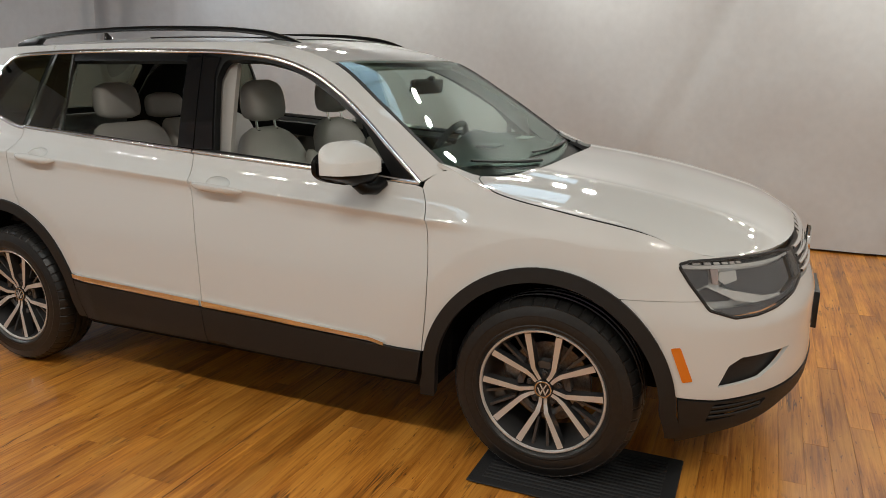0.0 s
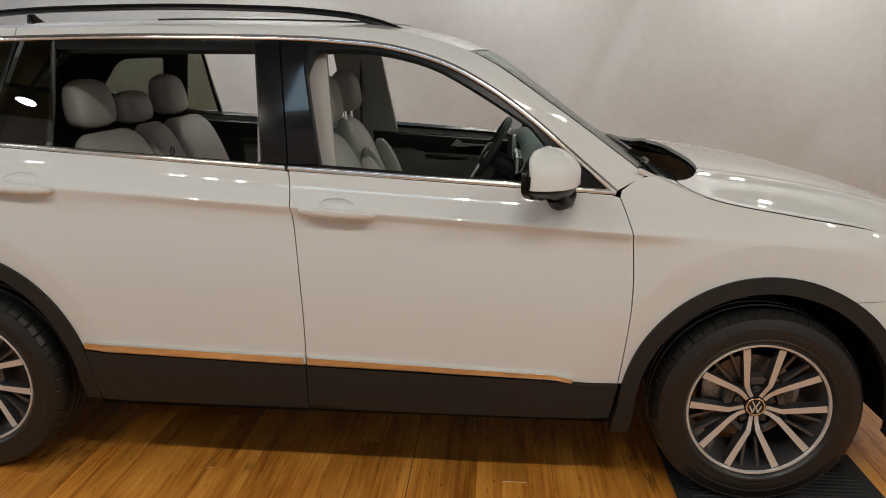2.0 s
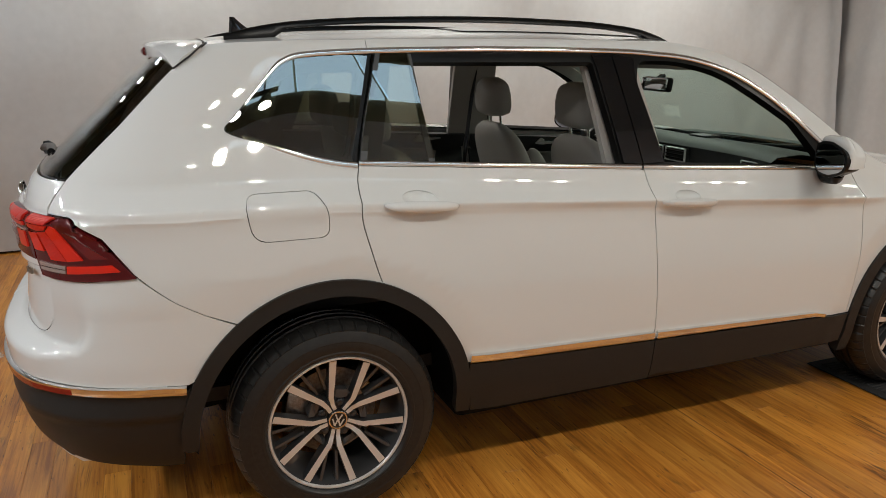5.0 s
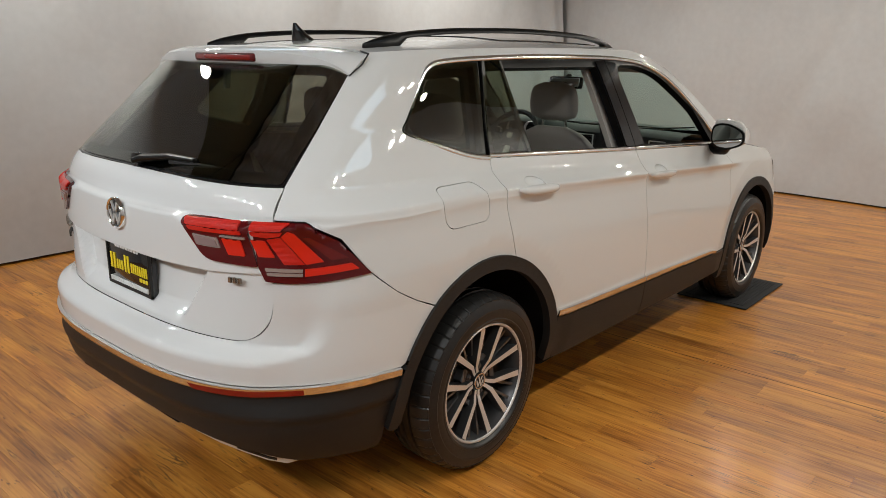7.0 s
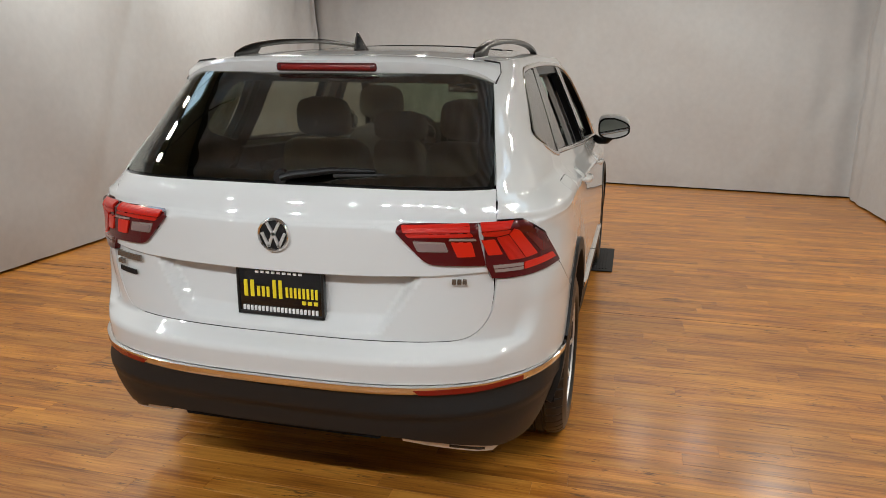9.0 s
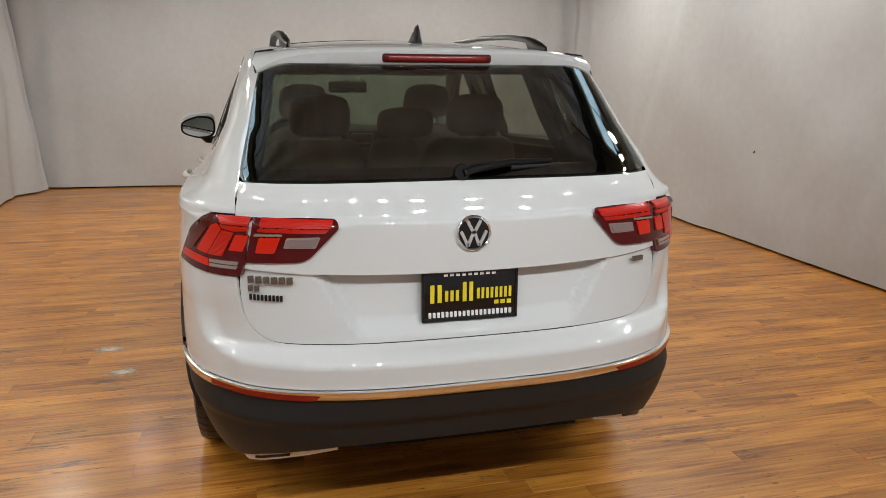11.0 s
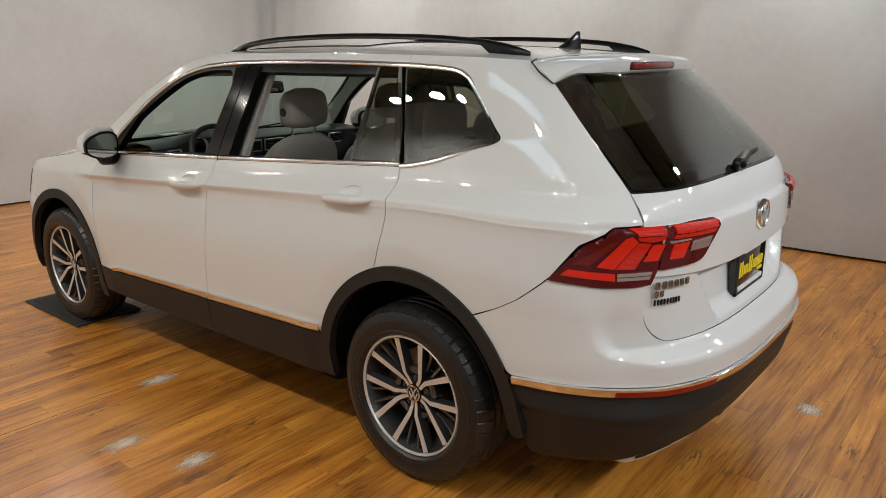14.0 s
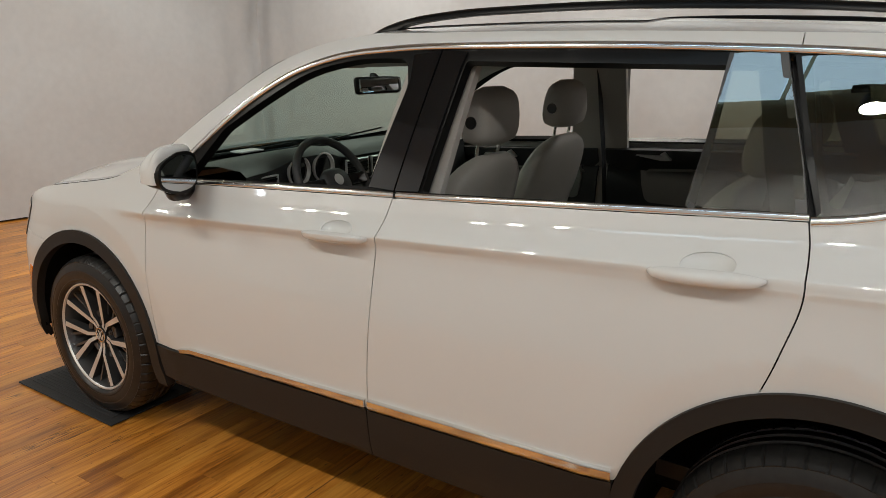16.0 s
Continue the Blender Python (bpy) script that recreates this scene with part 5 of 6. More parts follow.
box(bm, -1.872, -1.80, -0.195, 0.195, 1.515, 1.531, 0.006)
part("lamp_housing", bm, BLACK, bl)

# tail lamps: outer half on the body, inner half on the tailgate
for s in (-1, 1):
    inner = rounded([(.6425, 1.088), (.413, 1.080), (.402, 1.066), (.500, .963), (.6705, .956)], [.004, .012, .012, .03, .004])
    il = panel("inner_tail_lamp", inner, map_tail, DEEPRED, gate, s, out=0.010, thick=0.02, step=0.014, label="smoked red inner tail lamp")

    def sub(name, loop, m, par, o=0.0145, r=.005, label=""):
        panel(name, rounded(loop, r), map_tail, m, par, s, out=o, thick=0.006, step=0.012, label=label)
    sub("light_bar", [(.620, 1.080), (.418, 1.075), (.430, 1.064), (.626, 1.068)], RED, il)
    sub("light_bar", [(.627, 1.0655), (.432, 1.0615), (.444, 1.050), (.634, 1.054)], RED, il)
    sub("lamp_trim", [(.640, 1.047), (.566, 1.049), (.562, 1.0425), (.642, 1.040)], LAMPTRIM, il, .0150, .002, "pale chrome line above the lamp block")
    sub("lamp_block", [(.628, 1.036), (.568, 1.038), (.588, .988), (.640, .988)], REDLIT, il)
    sub("reversing_lamp", [(.552, 1.037), (.456, 1.040), (.471, 1.006), (.562, 1.005)], LAMPTRIM, il, .0135)
    sub("lens", [(.545, 1.031), (.466, 1.034), (.477, 1.011), (.553, 1.010)], CLEARW, il, .0155, .003, "grey reversing lamp lens")
    ol = [(rq(y, z), z) for y, z in [(.643, 1.089), (.70, 1.091), (.768, 1.088)]] + [(rp(x, z), z) for x, z in [(-2.06, 1.032), (-1.985, .940), (-1.970, .922)]]
    ol += [(rq(y, z), z) for y, z in [(.820, .911), (.788, .908), (.740, .908), (.690, .912), (.672, .955)]]
    lamp = panel("outer_tail_lamp", ol, map_rear, DEEPRED, car, s, out=0.008, thick=0.02, step=0.014, label="smoked red outer tail lamp")

    def osub(name, pts, m, r=.005, o=.013, label=""):
        panel(name, rounded([(rq(y, z), z) for y, z in pts], r), map_rear, m, lamp, s, out=o, thick=0.006, step=0.012, label=label)
    osub("light_bar", [(.650, 1.081), (.745, 1.081), (.735, 1.070), (.655, 1.069)], RED)
    osub("light_bar", [(.656, 1.0665), (.738, 1.0675), (.730, 1.056), (.700, 1.050), (.661, 1.054)], RED)
    osub("light_leg", [(.748, 1.070), (.761, 1.064), (.811, .974), (.780, .967), (.733, 1.054)], REDLIT, .003, label="plain bright red lamp leg")
    osub("light_rib", [(.732, 1.051), (.699, 1.045), (.736, .967), (.778, .967)], RED, .003, label="finely ribbed red lamp leg")
    osub("lamp_block", [(.694, 1.040), (.656, 1.041), (.676, .989), (.716, .989)], REDLIT)
    osub("lamp_edge", [(.775, 1.052), (.788, 1.052), (.846, .980), (.822, .977)], DULLRED)
    osub("reflector_bar", [(.778, .953), (.850, .963), (.860, .943), (.778, .930)], REDLIT, .003)
    osub("clear_bar", [(.690, .956), (.774, .953), (.774, .943), (.693, .945)], LAMPTRIM, .002)
    osub("clear_bar", [(.694, .942), (.774, .940), (.774, .930), (.697, .932)], LAMPTRIM, .002)

# rear bumper
STRIP_Z = 0.570
for s in (-1, 1):
    loop = [(rp(x, z), z) for x, z in [(-1.80, 0.7905), (-1.8782, 0.8395), (-1.976, 0.9255)]]
    loop += [(rq(y, z), z) for y, z in [(.820, .9075), (.788, .9045), (.740, .9045), (.7065, .9055)] + [(y + 0.0022, z - 0.0022) for y, z in GATE_EDGE[3:]] + [(.3, .702)] + [(0, .702 - .115 * i / 16) for i in range(17)] + [(.3, .587), (.6, .587), (.8, .587)]]
    loop += [(rp(x, z), z) for x, z in [(-1.95, .583), (-1.862, .578)]]
    loop += [(rp(x, z), z) for x, z in arc(RA_X, RA_Z, RA, 154, 128.9, 12)]
    bump = panel("rear_bumper", loop, map_rear, PAINT, car, s, step=0.015, thick=0.012, label="white rear bumper skin")
    loop = [(rq(y, z), z) for y, z in [(.15, .556), (.3, .556), (.6, .556), (.8, .556)]] + [(rp(x, z), z) for x, z in [(-1.95, .556), (-1.868, .551)]]
    loop += [(rp(x, z), z) for x, z in arc(RA_X, RA_Z, RA, 157, 190, 12)] + [(rp(-1.89, .262), .262), (rp(-1.95, .262), .262), (rp(-2.03, .275), .275)]
    loop += [(rq(y, z), z) for y, z in [(.74, .292), (.71, .308), (.66, .332), (.56, .360), (.43, .382), (.3, .388)] + [(0, .388 + .168 * i / 16) for i in range(16)]]

    def step_in(a, b):
        return 0.012 * min(max((0.475 - b) / 0.02, 0), 1)
    panel("lower_bumper", loop, map_rear, CLAD, bump, s, step=0.024, thick=0.02, dish=step_in, label="grained dark grey lower bumper")
    line = [(rq(y, STRIP_Z), STRIP_Z) for y in (0, .15, .3, .45, .6, .72, .8, .85)] + [(rp(-1.95, .568), .568), (rp(-1.868, .562), .562)]
    strip("chrome_strip", line, map_rear, 0.0145, 0.012, CHROME, bump, s, tilt=0.1)
    loop = rounded([(rq(.475, .573), .573), (rq(.62, .576), .576), (rq(.79, .577), .577), (rq(.79, .560), .560), (rq(.62, .556), .556), (rq(.495, .556), .556)], .003)
    panel("rear_reflector", loop, map_rear, REFLECT, bump, s, out=0.0125, thick=0.012, step=0.03, label="red reflector set in the chrome strip")
    # exhaust trim: a thin bright plate that juts out under the bumper, with a dark slot in its edge
    edge = [(-2.352, .430, .374), (-2.318, .52, .350), (-2.274, .60, .325), (-2.232, .66, .304), (-2.190, .702, .289)]
    root = [(-2.10, .742, .296), (-2.08, .69, .305), (-2.20, .58, .335), (-2.28, .43, .374)]
    for name, m, ring, hi, lo in (("exhaust_trim", SILVER, edge + root, 0.017, -0.005),
            ("exhaust_slot", BLACKP, [(x - .0016 - .001 * y, y + .001, z) for x, y, z in [(-2.290, .574, .333)] + edge[2:4] + [(-2.212, .680, .297)]] + [(-2.19, .64, .31), (-2.24, .56, .335)], 0.010, 0.002)):
        bm = bmesh.new()
        top = [bm.verts.new((x, s * y, z + hi)) for x, y, z in ring]
        low = [bm.verts.new((x, s * y, z + lo)) for x, y, z in ring]
        bm.faces.new(top)
        bm.faces.new(low[::-1])
        for i in range(len(ring)):
            j = (i + 1) % len(ring)
            bm.faces.new((top[i], low[i], low[j], top[j]))
        if m == SILVER:
            bmesh.ops.bevel(bm, geom=list(bm.edges), offset=0.002, segments=1, affect="EDGES")
        part(name, bm, m, bump, "silver exhaust trim plate" if m == SILVER else "", sharp=25)
boxed("diffuser", (-2.372, -2.20, -.36, .36, .372, .392), DARK, car, "black strip under the rear bumper", .01)

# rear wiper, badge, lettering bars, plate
v, f = tube([(-2.250, 0.012, 1.205), (-2.240, -0.02, 1.215), (-2.215, -0.16, 1.232), (-2.203, -0.30, 1.232)], [0.020, 0.021, 0.016, 0.011], 10, 0.7)
wp = link("rear_wiper", v, f, SATIN, gate)
v, f = tube([(-2.214, -0.16, 1.215), (-2.200, -0.32, 1.216), (-2.180, -0.464, 1.213)], 0.007, 8, 1.4)
link("wiper_blade", v, f, RUBBER, wp)
v, f = lathe([(0.0, -0.03), (0.024, -0.03), (0.026, -0.012), (0.018, 0.0), (0.0, 0.0)], 20, "x")
c = link("wiper_pivot", v, f, BLACK, wp)
c.location = (-2.225, 0.012, 1.208)


def emblem(x, z, r, parent, front):
    """A round chrome-ringed badge with a zigzag motif."""
    k = 1 if front else -1
    v, f = lathe([(0.0, 0.006 * k), (r * 0.86, 0.006 * k), (r * 0.88, 0.0)], 40, "x")
    b = link("badge", v, f, BLACK, parent, "round badge with a chrome ring")
    b.location = (x, 0, z)
    v, f = lathe([(r * 0.84, 0.0), (r * 0.85, 0.010 * k), (r * 0.92, 0.014 * k), (r * 0.98, 0.010 * k), (r, 0.0)], 48, "x")
    link("badge_ring", v, f, CHROME, b)
    bm = bmesh.new()
    for z0, z1, ys in ((0.70, 0.0, (-0.38, 0.0, 0.38)), (0.12, -0.70, (-0.72, -0.32, 0.0, 0.32, 0.72))):
        for i in range(len(ys) - 1):
            za, zb = ((z0, z1) if i % 2 == 0 else (z1, z0))
            a, e = Vector((ys[i] * r, za * r)), Vector((ys[i + 1] * r, zb * r))
            d = (e - a).normalized() * r * 0.085
            q = [(a.x - d.y, a.y + d.x), (a.x + d.y, a.y - d.x), (e.x + d.y, e.y - d.x), (e.x - d.y, e.y + d.x)]
            top = [bm.verts.new((0.0105 * k, p, t)) for p, t in q]
            low = [bm.verts.new((0.004 * k, p, t)) for p, t in q]
            bm.faces.new(top)
            for j in range(4):
                bm.faces.new((top[j], low[j], low[(j + 1) % 4], top[(j + 1) % 4]))
    part("badge_motif", bm, SILVER, b, smooth=False)


emblem(TAIL_X(1.035) - 0.002, 1.035, 0.056, gate, False)


def bars(name, y0, y1, z0, z1, n, m, parent, gap=0.2, depth=0.004, x=None):
    """A row of plain upright bars in place of lettering."""
    w = (y1 - y0) / n
    for i in range(n):
        a, b = y0 + w * (i + gap / 2), y0 + w * (i + 1 - gap / 2)
        xx = x if x is not None else min(end_x((a + b) / 2, (z0 + z1) / 2, False), end_x(a, z0, False))
        bm = bmesh.new()
        box(bm, xx - depth, xx + 0.004, min(a, b), max(a, b), z0, z1, 0.0008, 1)
        part(name, bm, m, parent, smooth=False)


bars("badge_bar", .675, .540, .893, .914, 6, LETTER, gate)
bars("badge_bar", .675, .638, .866, .884, 2, LETTER, gate)
bars("sticker_bar", .672, .572, .838, .856, 9, BLACKP, gate, .3, .0015)
bars("badge_bar", -.574, -.622, .897, .914, 3, LETTER, gate)
PX = end_x(0, 0.83, False) + 0.028
bm = bmesh.new()
box(bm, PX - 0.008, PX + 0.02, -.154, .154, .752, .915, .004)
pl = part("licence_plate", bm, BLACK, gate, "black dealer plate with yellow and white bars")
bm = bmesh.new()
for d in ((-.156, .156, .750, .762), (-.156, .156, .905, .917), (-.156, -.148, .750, .917), (.148, .156, .750, .917)):
    box(bm, PX - 0.012, PX, *d, .002, 1)
part("plate_frame", bm, BLACKP, pl)
bars("yellow_bar", .135, .088, .812, .870, 2, YELLOW, pl, .42, .002, PX - .0085)
bars("yellow_bar", .086, .034, .815, .850, 3, YELLOW, pl, .4, .002, PX - .0085)
bars("yellow_bar", .030, -.013, .812, .875, 2, YELLOW, pl, .42, .002, PX - .0085)
bars("yellow_bar", -.018, -.138, .818, .853, 8, YELLOW, pl, .4, .002, PX - .0085)
bars("yellow_bar", -.075, -.138, .797, .810, 3, YELLOW, pl, .3, .002, PX - .0085)
bars("white_bar", .138, -.138, .7645, .781, 20, WHITEP, pl, .38, .002, PX - .011)
bars("white_bar", .09, -.085, .896, .904, 9, WHITEP, pl, .35, .002, PX - .0085)

# ---- roof rails, antenna
for s in (-1, 1):
    top = curve1d([-1.64, -1.56, -1.40, -1.10, -0.70, -0.30, -0.05, 0.08, 0.16], [1.607, 1.630, 1.655, 1.674, 1.682, 1.674, 1.654, 1.626, 1.596])
    verts, faces = [], []
    xs = np.linspace(-1.64, 0.16, 46)
    for x in xs:
        y = 0.510 - 0.012 * ((x + 0.74) / 0.9) ** 2
        zr = map_top(x, y)[2]
        t = top(x)
        e = min((x + 1.64) / 0.16, (0.16 - x) / 0.16, 1)
        low = max(zr - 0.004, t - 0.012 - 0.010 * e) if e >= 1 else zr - 0.004
        h = 0.004 + 0.012 * max(0, min(e * 2.5, 1))
        for dy, z in ((-h * 1.1, low), (-h, t - 0.008), (-h * 0.4, t), (h * 0.4, t), (h, t - 0.008), (h * 1.1, low)):
            verts.append((x, s * (y + dy), max(z, low)))
    for i in range(len(xs) - 1):
        for j in range(6):
            faces.append((i * 6 + j, i * 6 + (j + 1) % 6, i * 6 + 6 + (j + 1) % 6, i * 6 + 6 + j))
    faces += [tuple(range(6)), tuple((len(xs) - 1) * 6 + j for j in range(6))]
    bm = bmesh.new()
    vs = [bm.verts.new(v) for v in verts]
    for f in faces:
        bm.faces.new([vs[a] for a in f])
    part("roof_rail", bm, SATIN, car, "satin black roof rail", sharp=50)
verts, faces = [], []
for i in range(9):
    t = i / 8
    z = 1.612 + 0.073 * t
    x0, x1 = -1.405 - 0.135 * t ** 0.55, -1.565 + 0.008 * t
    w = 0.026 * (1 - t) ** 0.8 + 0.003
    for k in range(12):
        a = 2 * math.pi * k / 12
        verts.append(((x0 + x1) / 2 + (x0 - x1) / 2 * math.cos(a), w * math.sin(a), z))
for i in range(8):
    for k in range(12):
        faces.append((i * 12 + k, i * 12 + (k + 1) % 12, i * 12 + 12 + (k + 1) % 12, i * 12 + 12 + k))
faces.append(tuple(96 + k for k in range(12)))
link("antenna", verts, faces, BLACK, roof, "black fin antenna")

# ---- nose
for s in (-1, 1):
    head = [(fp(x, z), z) for x, z in [(1.865, 0.885), (1.836, 0.876), (1.840, 0.862), (1.875, 0.815), (1.945, 0.727)]] + [(fq(y, z), z) for y, z in [(.80, .700), (.74, .703), (.66, .715), (.53, .742), (.44, .770), (.415, .81), (.425, .868), (.56, .884), (.70, .888), (.79, .888)]]
    head = rounded(head, .008)
    hb = panel("headlamp", head, map_front, BLACKP, car, s, out=-0.055, thick=0.004, step=0.03, label="clear halogen headlamp with a dark bezel")
    lens = panel("lens", head, map_front, LENS, hb, s, out=0.004, thick=0.004, step=0.03)
    # inner reflector shapes
    def hs(name, pts, m, o, th=0.01, r=.006):
        panel(name, rounded([(fq(y, z), z) for y, z in pts], r), map_front, m, hb, s, out=o, thick=th, step=0.025)
    hs("turn_reflector", [(.872, .872), (.846, .866), (.848, .79), (.856, .738), (.866, .74)], HEADCHROME, -0.014)
    hs("bowl", [(.860, .862), (.834, .858), (.850, .792), (.864, .815)], BOWL, -0.010, .004)
    hs("reflector", [(.842, .866), (.44, .860), (.45, .765), (.60, .738), (.72, .722), (.845, .732)], HEADCHROME, -0.040)
    hs("dark_insert", [(.832, .857), (.808, .857), (.818, .808), (.848, .790)], BOWL, -0.030)
    hs("dark_insert", [(.738, .853), (.593, .848), (.46, .848), (.46, .775), (.584, .752), (.694, .757), (.796, .803), (.747, .818)], BOWL, -0.030)
    hs("dark_insert", [(.847, .783), (.822, .800), (.776, .763), (.788, .753), (.847, .752)], BOWL, -0.030)
    hs("divider", [(.806, .860), (.789, .859), (.803, .806), (.813, .810)], LAMPTRIM, -0.018)
    hs("lamp_bowl", [(.788, .848), (.742, .851), (.750, .818), (.786, .806), (.798, .822)], SILVER, -0.022)
    hs("light_strip", [(.834, .808), (.762, .782), (.691, .758), (.60, .752), (.60, .744), (.70, .742), (.729, .740), (.777, .752)], HEADCHROME, -0.012)
    hs("lower_strip", [(.852, .732), (.823, .706), (.72, .714), (.569, .738), (.47, .762), (.475, .770), (.583, .747), (.711, .738), (.829, .731)], BOWL, -0.006)
    hs("top_strip", [(.862, .874), (.606, .867), (.46, .866), (.46, .858), (.612, .857), (.862, .862)], HEADCHROME, -0.010)
    for i in range(8):
        y, z = .866 - .019 * i, .879 - .0005 * i
        hs("lamp_bead", [(y + .006, z + .004), (y - .006, z + .004), (y - .006, z - .004), (y + .006, z - .004)], HEADCHROME, -0.006, .005, .002)
    strip("seal", [head[i] for i in range(0, len(head), 2)] + [head[0]], map_front, 0.0055, 0.004, RUBBER, hb, s)
    # bumper skin
    loop = [(fp(x, z), z) for x, z in [(1.661, 0.7442), (1.80, 0.7502), (1.925, 0.7552)]]
    loop += [(fq(y, z), z) for y, z in [(.825, .712), (.80, .694), (.74, .697), (.66, .709), (.53, .736), (.44, .762), (.30, .765)] + [(0, .765 - .327 * i / 24) for i in range(25)] + [(.35, .432), (.50, .427), (.60, .424), (.76, .420)]]
    loop += [(fp(x, z), z) for x, z in [(1.99, .412), (1.93, .416), (1.866, .420)]]
    loop += [(fp(x, z), z) for x, z in arc(HUB_X, HUB_Z, WA, 9, 55.7, 16)]
    fog = rounded([(fq(.836, .458), .458), (fq(.728, .478), .478), (fq(.66, .515), .515), (fq(.587, .558), .558), (fq(.70, .562), .562), (fq(.785, .560), .560), (fq(.815, .534), .534)], .010)
    fb = panel("front_bumper", loop, map_front, PAINT, car, s, holes=(fog,), step=0.025, label="white front bumper skin")
    panel("fog_bay", [(fq(.845, .448), .448), (fq(.72, .466), .466), (fq(.57, .555), .555), (fq(.58, .572), .572), (fq(.79, .572), .572), (fq(.83, .54), .54)], map_front, CLAD, fb, s, out=-0.022, thick=0.01, step=0.03)
    panel("side_marker", rounded([(fp(1.833, .593), .593), (fp(1.866, .599), .599), (fp(1.912, .482), .482), (fp(1.878, .476), .476)], .006), map_front, ORANGE, fb, s, out=0.004, thick=0.01, step=0.03, label="amber side marker")
    loop = [(fp(x, z), z) for x, z in [(1.868, .413), (1.93, .409), (1.99, .405)]] + [(fq(y, z), z) for y, z in [(.76, .413), (.60, .417), (.50, .420), (.35, .425)] + [(0, .431 - .06 * i / 6) for i in range(7)] + [(.4, .365), (.58, .352), (.68, .322)]] + [(fp(x, z), z) for x, z in [(1.99, .280), (1.92, .255), (1.868, .235)]]
    vent = rounded([(fq(.838, .330), .330), (fq(.716, .362), .362), (fq(.69, .392), .392), (fq(.72, .402), .402), (fq(.836, .398), .398)], .008)
    lb = panel("lower_bumper", loop, map_front, CLAD, fb, s, holes=(vent,), step=0.025, thick=0.02, out=0.004)
    panel("vent_back", [(fq(.848, .318), .318), (fq(.69, .35), .35), (fq(.665, .40), .40), (fq(.845, .408), .408)], map_front, DARK, lb, s, out=-0.03, thick=0.005, step=0.04)
    for z in (.346, .364, .382):
        strip("slat", [(fq(y, z + 0.12 * (.836 - y)), z + 0.12 * (.836 - y)) for y in (.836, .80, .75, .71)], map_front, 0.006, 0.004, CLAD, lb, s)
gr = [(-.42, .77), (.42, .77), (.415, .87), (0, .885), (-.415, .87)]


def map_nose(y, z):
    return end_x(y, z, True), y, z


grille = panel("grille", gr, map_nose, BLACKP, car, 0, out=-0.02, step=0.04, label="black grille with chrome bars")
for z in (.785, .812, .84, .868):
    strip("grille_bar", [(y, z) for y in (-.41, -.2, 0, .2, .41)], map_nose, 0.006, 0.010, CHROME, grille, 0)
emblem(NOSE_X(0.81) + 0.004, 0.812, 0.07, grille, True)
boxed("front_plate", (NOSE_X(.55) - .005, NOSE_X(.55) + .018, -.155, .155, .49, .64), BLACKP, car, "black front licence plate holder", .004)

